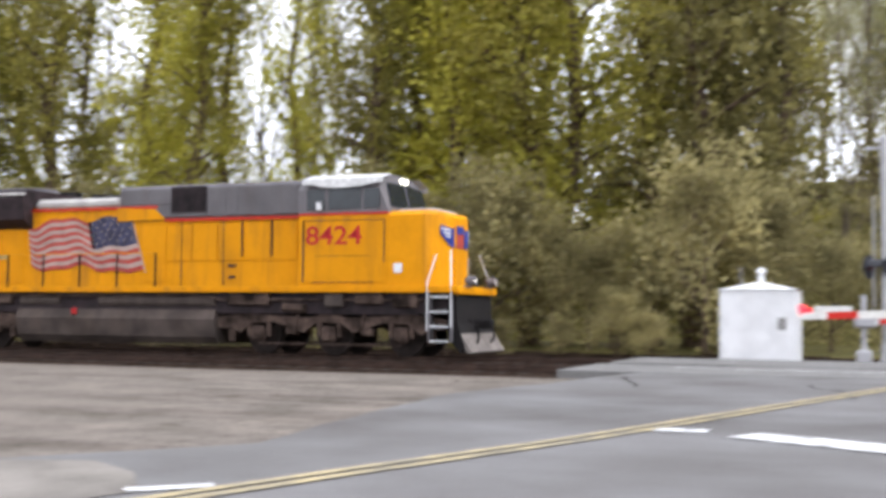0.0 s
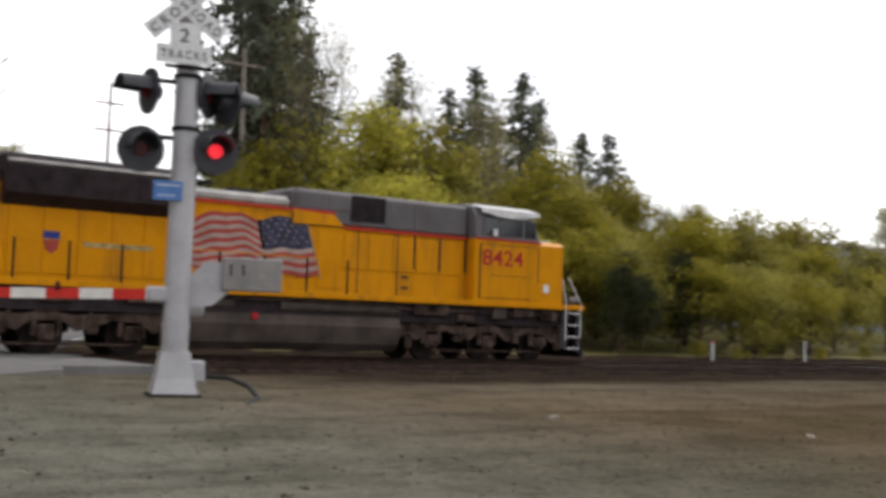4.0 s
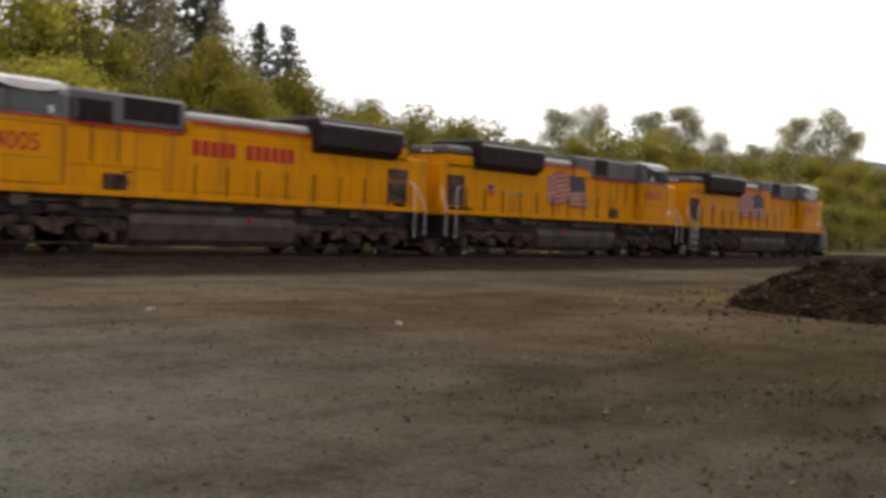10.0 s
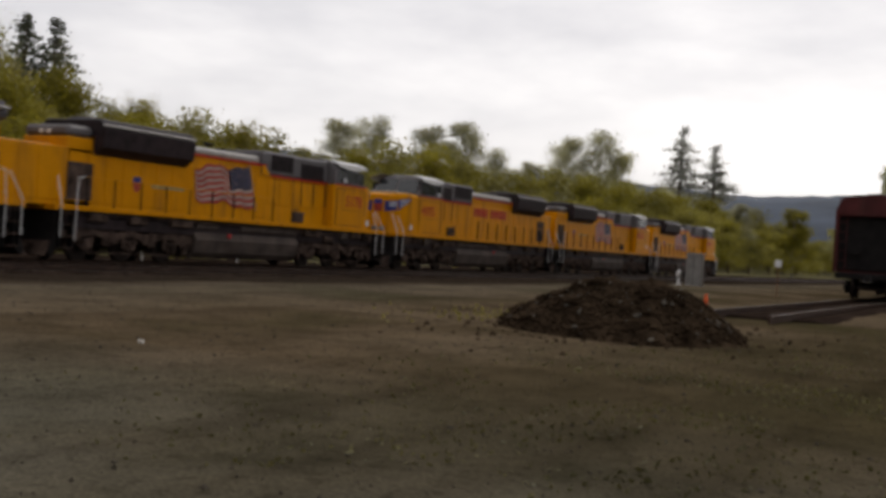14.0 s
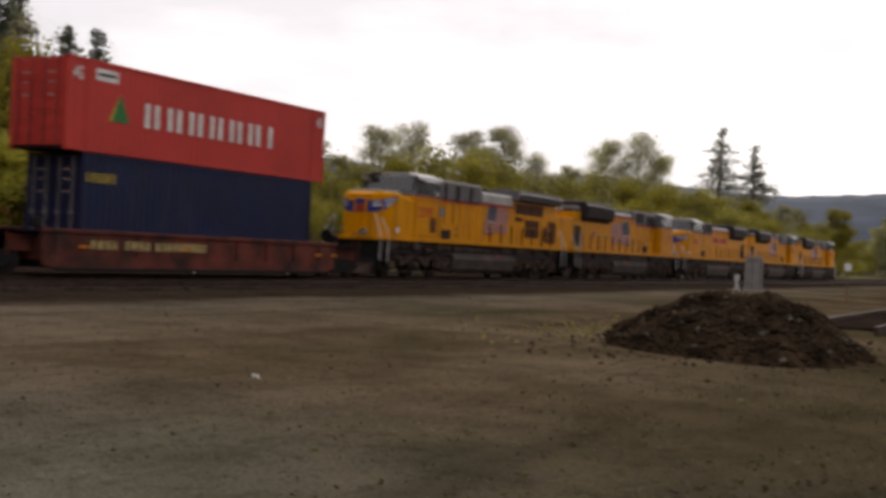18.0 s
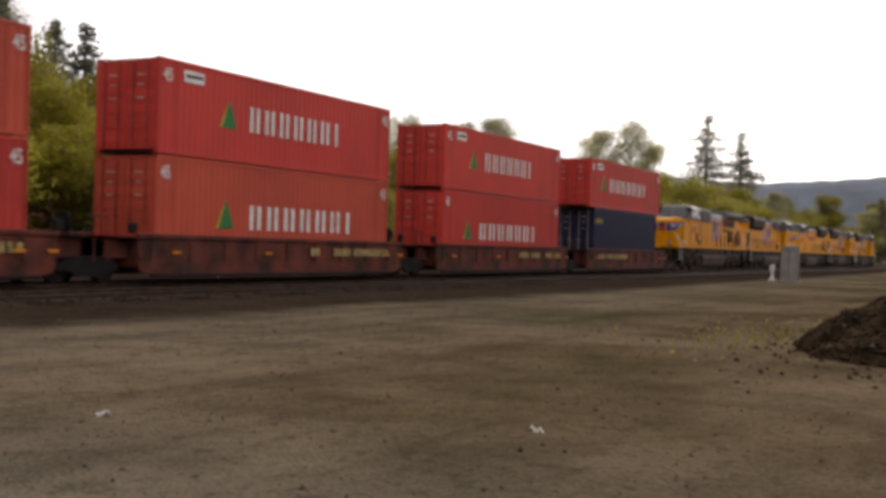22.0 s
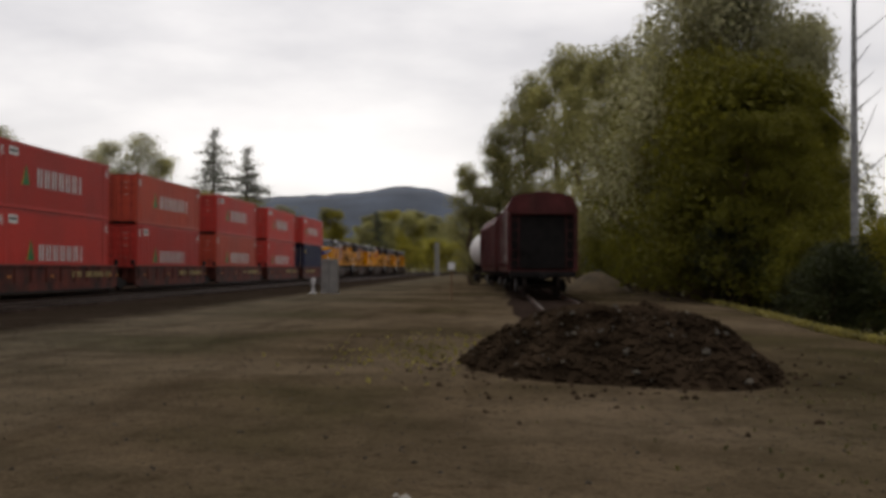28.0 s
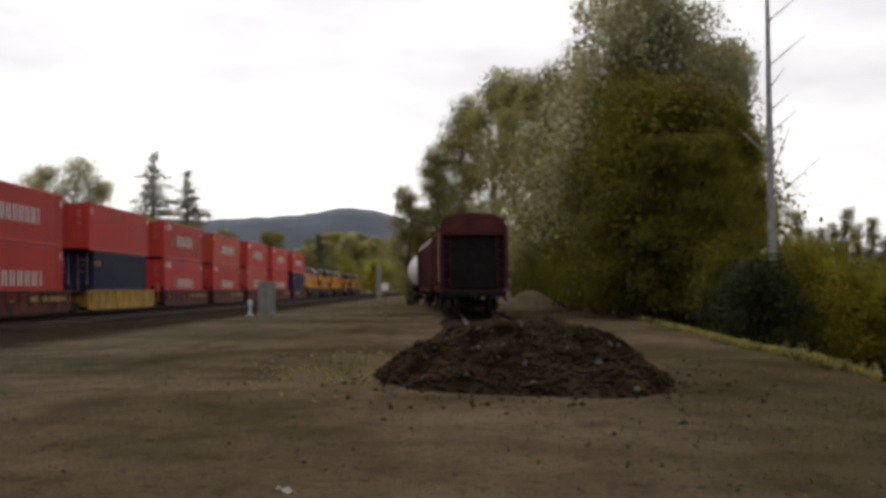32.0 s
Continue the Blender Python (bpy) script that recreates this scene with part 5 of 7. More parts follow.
    part("cab_top", Shape().loft([[(X(c1), y, z) for y, z in prof], [(X(c0 + back), y, z) for y, z in prof], [(X(c0 + 0.02 + back * 0.75), y * 0.98, 3.8 + (z - 3.8) * 0.96) for y, z in prof], [(X(c0 + 0.02), y * 0.97, 3.8 + (z - 3.8) * 0.08) for y, z in prof]]), "grey", lo)
    for s in (-1, 1):
        sun = [(X(c1) + 0.08, 1.5, 4.62), (X(c0) - 0.12, 1.5, 4.62), (X(c0) - 0.12, 1.0, 4.9), (X(c1) + 0.08, 1.0, 4.9)]
        drop = [(X(c0) - 0.15 - (c1 - c0 - 0.3) * q, 1.56, 4.6 - 0.11 * math.sin(min(1, max(0, (q - 0.15) / 0.7)) * math.pi) ** 0.5) for q in [i / 12 for i in range(13)]]
        upper = [(x, 1.52, 4.74) for x, _, _ in drop]
        v = [(x, s * y, z) for x, y, z in drop + upper]
        f = [(i, i + 1, 14 + i, 13 + i) for i in range(12)]
        v += [(x, s * 0.95, 4.9) for x, _, _ in drop]
        f += [(13 + i, 14 + i, 27 + i, 26 + i) for i in range(12)]
        v += [(x, s * (y + 0.012), z + 0.012) for x, y, z in drop]
        part("sun_awning", raw_mesh("sun_awning", v, f, "roofwhite"), "roofwhite", lo, "white painted awning over the cab windows")
        span = c1 - c0
        for a, b in ((0.1, 0.27), (0.3, 0.66), (0.7, 0.9)):
            part("cab_window", Shape().box(X(c0 + b * span), X(c0 + a * span), s * 1.482 - 0.014, s * 1.482 + 0.014, 3.92, 4.46, 0.012), "glass", lo)
        part("mirror", Shape().box(X(c0 + 0.77 * span), X(c0 + 0.72 * span), s * 1.58 - 0.05, s * 1.58 + 0.05, 3.9, 4.1, 0.01), "white", lo)
        part("cab_band", Shape().box(X(c1), X(c0), s * 1.488 - 0.012, s * 1.488 + 0.012, 3.76, 3.82), "redline", lo)
        part("cab_panel", Shape().box(X(c0 + 0.9 * span), X(c0 + 0.05 * span), s * 1.488 - 0.012, s * 1.488 + 0.012, 1.95, 3.6, 0.01), "yellow", lo)
        for x0, x1, z0, z1 in ((0.04, 0.94, 3.612, 3.632), (0.2, 0.8, 2.66, 2.675), (0.16, 0.84, 1.96, 1.975), (0.925, 0.94, 1.95, 3.63), (0.04, 0.05, 2.5, 3.63)):
            part("panel_seam", Shape().box(X(c0 + x1 * span), X(c0 + x0 * span), s * 1.5 - 0.006, s * 1.5 + 0.006, z0, z1), "truck", lo)
        part("sand_box", Shape().box(X(4.3), X(3.75), s * 1.36 - 0.1, s * 1.36 + 0.1, 1.3, 1.66, 0.04), "tank", lo)
        for x0, x1, z0, z1 in ((1.6, 2.3, 1.3, 1.68), (2.6, 3.4, 1.38, 1.68), (6.0, 7.3, 1.34, 1.68), (L - 7.4, L - 6.2, 1.36, 1.68), (L - 4.9, L - 4.0, 1.34, 1.68), (L - 2.9, L - 2.0, 1.36, 1.68)):
            part("underfloor_box", Shape().box(X(x1), X(x0), s * 1.34 - 0.09, s * 1.34 + 0.09, z0, z1, 0.03), "truck", lo)
        part("air_pipe", Shape().pipe([(X(L - 1.8), s * 1.4, 1.6), (X(8.2), s * 1.4, 1.6), (X(7.6), s * 1.4, 1.5), (X(1.4), s * 1.4, 1.5)], 0.03, 6), "truck", lo)
        part("brake_cylinder", Shape().rod((X(5.6), s * 1.3, 1.3), (X(4.9), s * 1.3, 1.26), 0.13, 10), "truck", lo)
        part("number_square", Shape().box(X(2.25), X(2.02), s * 1.47 - 0.006, s * 1.47 + 0.006, 2.22 - sq, 2.46 - sq), "white", lo)
    for s in (-1, 1):
        face = lambda z: X(c0 + 0.02 + 0.75 * back * (z - 3.89) / 0.98) + 0.025
        glass = [(face(3.99), s * 0.08, 3.99), (face(3.99), s * 1.24, 3.99), (face(4.62), s * 1.16, 4.62), (face(4.68), s * 0.08, 4.68)]
        part("windshield", Shape().loft([glass, [(x - 0.05, y, z - 0.02) for x, y, z in glass]]), "glass", lo)
    part("headlight", Shape().rod((X(c0 + back + 0.1), -0.15, 4.76), (X(c0 + back * 0.75 - 0.06), -0.15, 4.76), 0.065, 10).rod((X(c0 + back + 0.1), 0.15, 4.76), (X(c0 + back * 0.75 - 0.06), 0.15, 4.76), 0.065, 10), "headlight" if lit else "unlit", lo)
    for s in (-1, 1):
        dl = part("ditch_light", Shape().loft([[(X(x), s * 0.8 + r * math.cos(a), 2.02 + r * math.sin(a)) for a in [0.5236 * i for i in range(12)]] for x, r in ((0.5, 0.07), (0.43, 0.125), (0.2, 0.125), (0.2, 0.105), (0.32, 0.095))]), "grey", lo)
        part("lamp_glass", Shape().rod((X(0.33), s * 0.8, 2.02), (X(0.26), s * 0.8, 2.02), 0.095, 12), "headlight" if lit else "unlit", dl)
        part("lamp_bracket", Shape().box(X(0.55), X(0.3), s * 0.8 - 0.05, s * 0.8 + 0.05, 1.84, 1.9, 0.01), "grey", dl)
        if lit:
            part("air_hose", Shape().pipe([(X(0.5), s * 0.55, 1.0), (X(0.22), s * 0.6, 0.85), (X(0.18), s * 0.62, 0.5), (X(0.3), s * 0.5, 0.36)], 0.03, 6), "black", lo)
    # hood in lengths
    notch_z = 4.17 if not ge else 3.85
    part("hood_lower", Shape().box(X(rad[1] + 2.1), X(c1), -hw, hw, 1.8, 3.78, 0.03), "yellow", lo)
    part("raised_hood", Shape().box(X(low[0]), X(c1 - 0.02), -hw - 0.06, hw + 0.06, 3.78, top, 0.1), "grey", lo)
    part("hood_upper", Shape().box(X(low[1]), X(low[0]), -hw + 0.003, hw - 0.003, 3.778, notch_z, 0.0), "yellow", lo)
    part("low_hood", Shape().box(X(low[1]), X(low[0] - 0.01), -hw + 0.02, hw - 0.02, notch_z, 4.52, 0.12), "hoodwhite", lo, "pale grey rounded hood top")
    for s in (-1, 1):
        y = hw + 0.014
        st = Shape().box(X(notch), X(c1), s * (y + 0.06) - 0.006, s * (y + 0.06) + 0.006, 3.74, 3.82)
        part("red_stripe", st, "redline", lo)
        part("notch_panel", Shape().prism([(X(low[0]), 3.78), (X(notch), 3.8), (X(notch + 0.35), notch_z - 0.06), (X(low[0]), notch_z)], s * (y + 0.055) - 0.005, s * (y + 0.055) + 0.005), "yellow", lo)
        part("red_stripe", Shape().box(X(low[1]), X(notch + 0.3), s * (y + 0.055) - 0.004, s * (y + 0.055) + 0.012, notch_z - 0.04, notch_z + 0.04), "redline", lo)
        # hood doors
        d = c1 + 0.25
        while d < rad[1] + 1.8:
            w = 0.86
            if not (flag and flag[0] - 0.7 < d < flag[1]):
                part("hood_door", Shape().box(X(d + w - 0.05), X(d), s * (hw + 0.012) - 0.012, s * (hw + 0.012) + 0.012, 2.0 if d > 9 else 2.6, 3.66, 0.012), "yellow", lo)
            d += w
        for d0, d1 in ((c1 + 0.95, c1 + 1.6), (c1 + 2.5, c1 + 2.95)):
            part("hatch_seam", Shape().box(X(d1), X(d0), s * (hw + 0.08) - 0.006, s * (hw + 0.08) + 0.006, 3.86, 4.6).box(X(d1) + 0.04, X(d0) - 0.04, s * (hw + 0.082) - 0.008, s * (hw + 0.082) + 0.008, 3.9, 4.56), "grey", lo)
        d = c1 + 0.15
        while d < low[0] - 0.5:
            part("hood_panel", Shape().box(X(d + 0.92), X(d), s * (hw + 0.07) - 0.01, s * (hw + 0.07) + 0.01, 3.88 if d + 1.0 < notch else notch_z + 0.08, 4.66, 0.012), "grey", lo)
            d += 1.0
    # dark slots between the cab-side doors, step holes
    for s in (-1, 1):
        for d in (c1 + 0.04, c1 + 1.02, c1 + 1.98):
            part("door_gap", Shape().box(X(d + 0.05), X(d), s * (hw + 0.03) - 0.01, s * (hw + 0.03) + 0.01, 2.72, 3.72), "dark", lo)
        for d in (c1 + 2.6, c1 + 4.0):
            part("door_seam", Shape().box(X(d + 0.025), X(d), s * (hw + 0.026) - 0.006, s * (hw + 0.026) + 0.006, 1.9, 3.74), "truck", lo)
        for z in (2.1, 2.42):
            part("step_hole", Shape().box(X(c1 + 2.45), X(c1 + 2.2), s * (hw + 0.03) - 0.008, s * (hw + 0.03) + 0.008, z, z + 0.07), "dark", lo)
    for a, b, z0, z1 in louvres:
        for s in (-1, 1):
            g = part("louvre", Shape().box(X(b), X(a), s * (hw + 0.09) - 0.012, s * (hw + 0.09) + 0.012, z0, z1, 0.01), "dark", lo, "dark louvred intake")
            sl = Shape()
            k = z0 + 0.06
            while k < z1 - 0.04:
                sl.box(X(b) + 0.04, X(a) - 0.04, s * (hw + 0.11) - 0.012, s * (hw + 0.11) + 0.012, k, k + 0.02)
                k += 0.09
            part("slats", sl, "black", g)
    # flared radiators
    a, b = rad
    rp = [(-hw, rad_z), (hw, rad_z), (1.42, rad_z + 0.3), (1.5, 4.52), (1.3, 4.8), (-1.3, 4.8), (-1.5, 4.52), (-1.42, rad_z + 0.3)]
    if ge:
        rp = [(-hw, 4.22), (hw, 4.22), (1.36, 4.34), (1.42, 4.5), (1.25, 4.8), (-1.25, 4.8), (-1.42, 4.5), (-1.36, 4.34)]
        for s in (-1, 1):
            for x0, x1, z0, z1 in ((a + 0.2, a + 3.9, 3.55, 4.15), (a + 0.2, a + 1.2, 3.15, 3.4), (a + 1.5, a + 3.4, 2.3, 3.3), (a + 4.1, a + 4.6, 2.1, 3.0)):
                g = part("side_grille", Shape().box(X(x1), X(x0), s * (hw + 0.03) - 0.02, s * (hw + 0.03) + 0.02, z0, z1, 0.01), "rust", lo, "rusty brown intake grille")
                sl = Shape()
                k = z0 + 0.07
                while k < z1 - 0.05:
                    sl.box(X(x1) + 0.05, X(x0) - 0.05, s * (hw + 0.055) - 0.008, s * (hw + 0.055) + 0.008, k, k + 0.025)
                    k += 0.1
                part("slats", sl, "dark", g)
            part("hood_badge", Shape().rod((X(6.9), s * (hw + 0.02), 3.2), (X(6.9), s * (hw + 0.035), 3.2), 0.22, 14), "sign_blue", lo, "pale blue round badge")
            part("cab_vent", Shape().box(X(5.6), X(5.0), s * 1.5 - 0.008, s * 1.5 + 0.008, 2.15, 2.85, 0.01), "rust", lo)
    part("radiator", Shape().prism_x(rp, X(b), X(a)), "grey" if ge else "dark", lo, "grey radiator overhang" if ge else "black flared radiator section")
    part("radiator_top", Shape().box(X(b), X(a), -1.28, 1.28, 4.8, 4.87, 0.03), "grey", lo)
    for s in (-1, 1):
        part("radiator_edge", Shape().box(X(b), X(a), s * 1.42 - 0.1, s * 1.42 + 0.1, 4.6, 4.7, 0.03), "hoodwhite", lo)
    part("rear_hood", Shape().box(X(L - 1.2), X(b), -hw, hw, 1.8, 4.15, 0.04), "yellow", lo)
    part("rear_top", Shape().box(X(L - 1.2), X(b - 0.01), -hw, hw, 4.15, 4.55, 0.12), "grey", lo)
    part("mid_hood", Shape().box(X(b), X(a), -hw + 0.01, hw - 0.01, 3.7, 4.3), "yellow", lo)
    for s in (-1, 1):
        part("rear_grille", Shape().box(X(L - 1.22), X(L - 2.4), s * (hw + 0.04) - 0.015, s * (hw + 0.04) + 0.015, 2.05, 3.32, 0.01), "rust" if ge else "truck", lo, "dark brown equipment grille")
        if not lit:
            part("battery_box", Shape().box(X(7.8), X(7.0), s * (hw + 0.06) - 0.06, s * (hw + 0.06) + 0.06, 1.92, 2.38, 0.02), "truck", lo)
        part("rear_light", Shape().rod((X(L - 1.2), s * 0.16, 4.3), (X(L - 1.15), s * 0.16, 4.3), 0.08, 8), "white", lo)
    part("exhaust_outlet", Shape().box(X(low[0] + 1.6), X(low[0] + 0.7), -0.35, 0.35, 4.5, 4.68, 0.04), "black", lo)
    part("horn", Shape().rod((X(low[0] + 2.3), -0.35, 4.75), (X(low[0] + 2.3), 0.1, 4.75), 0.05, 8).rod((X(low[0] + 2.3), 0, 4.5), (X(low[0] + 2.3), 0, 4.75), 0.03, 6).rod((X(low[0] + 2.8), -0.2, 4.78), (X(low[0] + 2.1), -0.2, 4.78), 0.06, 8, 0.03), "black", lo)
    for x in (a + 0.7, (a + b) / 2, b - 0.7):
        part("roof_fan", Shape().rod((X(x), 0, 4.86), (X(x), 0, 4.95), 0.6, 16), "grey", lo)
    # tanks
    t0, t1 = 7.75, L - 7.6
    tp = [(-1.3, 0.45), (-1.1, 0.24), (1.1, 0.24), (1.3, 0.45), (1.42, 0.95), (1.3, 1.22), (-1.3, 1.22), (-1.42, 0.95)]
    part("fuel_tank", Shape().prism_x(tp, X(t1), X(t0)), "tank", lo, "dusty brown fuel tank")
    for s in (-1, 1):
        part("air_tank", Shape().rod((X(t0 + 4.0), s * 1.18, 1.47), (X(t0 + 0.02), s * 1.18, 1.47), 0.2, 14), "tank", lo)
        part("air_tank", Shape().rod((X(t1 - 0.1), s * 1.18, 1.47), (X(t0 + 5.4), s * 1.18, 1.47), 0.18, 14), "tank", lo)
        part("fuel_filler", Shape().box(X(t0 + 4.9), X(t0 + 4.7), s * 1.42 - 0.02, s * 1.42 + 0.02, 1.06, 1.24, 0.02), "number", lo)
    for xs in ((X(2.15), X(4.28), X(6.45)), (X(L - 6.45), X(L - 4.28), X(L - 2.15))):
        tk = part("truck", Shape().box(min(xs) - 0.6, max(xs) + 0.6, -0.5, 0.5, 0.75, 1.12, 0.05), "black", lo)
        loco_truck(tk, xs)
    # ends: steps, rails, pilot, coupler
    for end, sg in ((0.0, -1), (L, 1)):
        E_ = lambda d: X(end) + sg * d
        part("pilot", Shape().prism([(E_(0.55), 1.7), (E_(0.5), 0.9), (E_(0.3), 0.28), (E_(0.42), 0.16), (E_(0.75), 0.5), (E_(0.8), 1.7)], -1.35, 1.35), "black", lo)
        part("plough", Shape().prism([(E_(0.5), 0.8), (E_(0.34), 0.5), (E_(0.12), 0.17), (E_(0.24), 0.14), (E_(0.44), 0.48), (E_(0.58), 0.8)], -1.3, 1.3), "plough" if lit else "truck", lo)
        part("coupler", Shape().box(min(E_(0.0), E_(0.8)), max(E_(0.0), E_(0.8)), -0.13, 0.13, 0.78, 1.02, 0.04), "black", lo)
        part("end_sill", Shape().box(min(E_(0.42), E_(0.56)), max(E_(0.42), E_(0.56)), -1.47, 1.47, 1.66, 1.86, 0.02), "yellow", lo)
        for s in (-1, 1):
            ld = part("step_well", Shape().box(min(E_(0.62), E_(0.66)), max(E_(0.62), E_(0.66)), s * 1.3 - 0.2, s * 1.3 + 0.2, 0.42, 1.7).box(min(E_(1.22), E_(1.26)), max(E_(1.22), E_(1.26)), s * 1.3 - 0.2, s * 1.3 + 0.2, 0.42, 1.7), "grey" if lit else "black", lo)
            for k in range(4):
                z = 0.46 + 0.38 * k
                part("step", Shape().box(min(E_(0.66), E_(1.22)), max(E_(0.66), E_(1.22)), s * 1.4 - 0.13, s * 1.4 + 0.13, z - 0.03, z), "dark", ld)
                part("step_edge", Shape().box(min(E_(0.68), E_(1.2)), max(E_(0.68), E_(1.2)), s * 1.54 - 0.008, s * 1.54 + 0.008, z - 0.035, z + 0.003), pale if lit else "truck", ld, "painted step edge")
            part("grab_rail", Shape().pipe([(E_(0.62), s * 1.52, 0.8), (E_(0.62), s * 1.52, 1.92), (E_(0.8), s * 1.08, 2.8)], 0.018), "white", lo, "white painted grab rail")
            upper = [(E_(1.16), s * 1.2, 2.7)] if end == 0 else [(E_(1.34), s * 1.5, 2.78), (E_(1.62), s * 1.48, 2.82)]
            part("grab_rail", Shape().pipe([(E_(1.28), s * 1.52, 0.7), (E_(1.28), s * 1.52, 1.95)] + upper, 0.018), "white", lo, "white painted grab rail")
    for s in (-1, 1):
        d = c1 + 4.6 if not ge else c1 + 5.4
        pts = []
        while d < L - 1.5:
            part("rail_post", Shape().rod((X(d), s * 1.46, 1.8), (X(d), s * 1.46, 2.82), 0.03, 6), "black", lo)
            pts.append((X(d), s * 1.46, 2.82))
            d += 1.33
        part("handrail", Shape().pipe([pts[0], pts[-1]], 0.014, 5), "yellow", lo)
    number_on(lo, number, X((c0 + c1) / 2 + (0.25 if style == "ace" else -0.3)), 1.506, 3.22 if style == "ace" else 3.08, 0.5, 1.66 if style == "ace" else 1.4)
    if flag:
        for s in (-1, 1):
            flag_mural(lo, X(flag[1]), X(flag[0]), 2.3, 4.0, s * (hw + 0.03), -1, flag[2])
    if text:
        for s in (-1, 1):
            for k in range(12):
                if k == 5:
                    continue
                x = text[0] + (text[1] - text[0]) * k / 12
                part("lettering_bar", Shape().box(X(x + 0.28), X(x), s * (hw + 0.034) - 0.006, s * (hw + 0.034) + 0.006, 3.14, 3.64), "number", lo, "red lettering shown as plain bars")
    if emblem:
        for s in (-1, 1):
            part("shield_emblem", Shape().prism([(X(emblem - 0.2), 3.05), (X(emblem + 0.2), 3.05), (X(emblem + 0.2), 2.85), (X(emblem - 0.2), 2.85)], s * (hw + 0.03) - 0.005, s * (hw + 0.03) + 0.005), "blue", lo)
            part("shield_emblem", Shape().prism([(X(emblem - 0.2), 2.85), (X(emblem + 0.2), 2.85), (X(emblem + 0.15), 2.6), (X(emblem), 2.5), (X(emblem - 0.15), 2.6)], s * (hw + 0.03) - 0.005, s * (hw + 0.03) + 0.005), "flagred", lo)
            part("lettering_bar", Shape().box(X(emblem - 0.8), X(emblem - 2.6), s * (hw + 0.03) - 0.004, s * (hw + 0.03) + 0.004, 2.72, 2.84), "tan_letter", lo, "small dark lettering shown as a plain bar")
    return lo


AT = [0.0, -22.33, -67.0, -67.1, -112.0]
ace = dict(style="ace", L=22.33, low=(11.33, 14.5), rad=(14.5, 19.25), notch=9.65, flag=(10.3, 14.1, 1), louvres=((8.25, 9.45, 3.98, 4.74),), emblem=18.0)
ride(locomotive("locomotive", "yellow and grey diesel locomotive leading the train", "8424", lit=True, **dict(ace, flag=(10.4, 14.5, 1))), AT[0])
ride(locomotive("locomotive", "yellow and grey diesel locomotive with a flag mural", "8605", **dict(ace, flag=(9.9, 13.5, 1))), AT[1])
ride(locomotive("locomotive", "yellow diesel locomotive coupled with its nose backwards", "4005", style="m", L=22.24, louvres=((6.0, 7.2, 3.82, 4.5), (7.6, 9.7, 4.02, 4.7), (5.2, 5.9, 3.9, 4.5)), text=(10.3, 14.9), rad=(15.7, 20.2), low=(10.0, 15.7), notch=9.9, cab=(2.8, 5.5)), AT[2], True)
ride(locomotive("locomotive", "yellow diesel locomotive with flag mural and red number", "5178", style="m", L=22.2, louvres=((5.6, 7.4, 3.85, 4.5), (8.0, 9.6, 4.0, 4.7)), flag=(10.5, 14.3, 1), rad=(15.0, 19.8), low=(10.2, 15.0), notch=9.6, emblem=17.6, cab=(2.4, 5.2)), AT[3])
ride(locomotive("locomotive", "yellow wide-nosed diesel locomotive at the rear", "2593", style="ge", L=22.3, louvres=((8.3, 8.6, 3.8, 4.6), (9.7, 10.0, 3.8, 4.6), (7.0, 7.3, 3.8, 4.6)), flag=(11.6, 14.4, 1), rad=(15.2, 21.0), rad_z=3.55, low=(11.2, 15.2), notch=10.9, cab=(3.5, 6.1)), AT[4], True)


# ---- containers and well cars ----
def corrugated(x0, x1, y, z0, z1, depth, out):
    """A wall of trapezoid waves along x, with thickness to the inside."""
    v, f = [], []
    x, k = x0, 0
    n = int((x1 - x0) / 0.28)
    p = (x1 - x0) / n
    xs = []
    for i in range(n):
        a = x0 + i * p
        xs += [(a, 0), (a + p * 0.3, 0), (a + p * 0.5, 1), (a + p * 0.8, 1)]
    xs.append((x1, 0))
    for xx, d in xs:
        yy = y - out * depth * d
        v += [(xx, yy, z0), (xx, yy, z1), (xx, yy - out * 0.03, z1), (xx, yy - out * 0.03, z0)]
    for i in range(len(xs) - 1):
        a, b = 4 * i, 4 * i + 4
        f += [(a, b, b + 1, a + 1), (a + 2, b + 2, b + 3, a + 3), (a + 1, b + 1, b + 2, a + 2), (a, a + 3, b + 3, b)]
    s = Shape()
    s.v, s.f = v, f
    return s


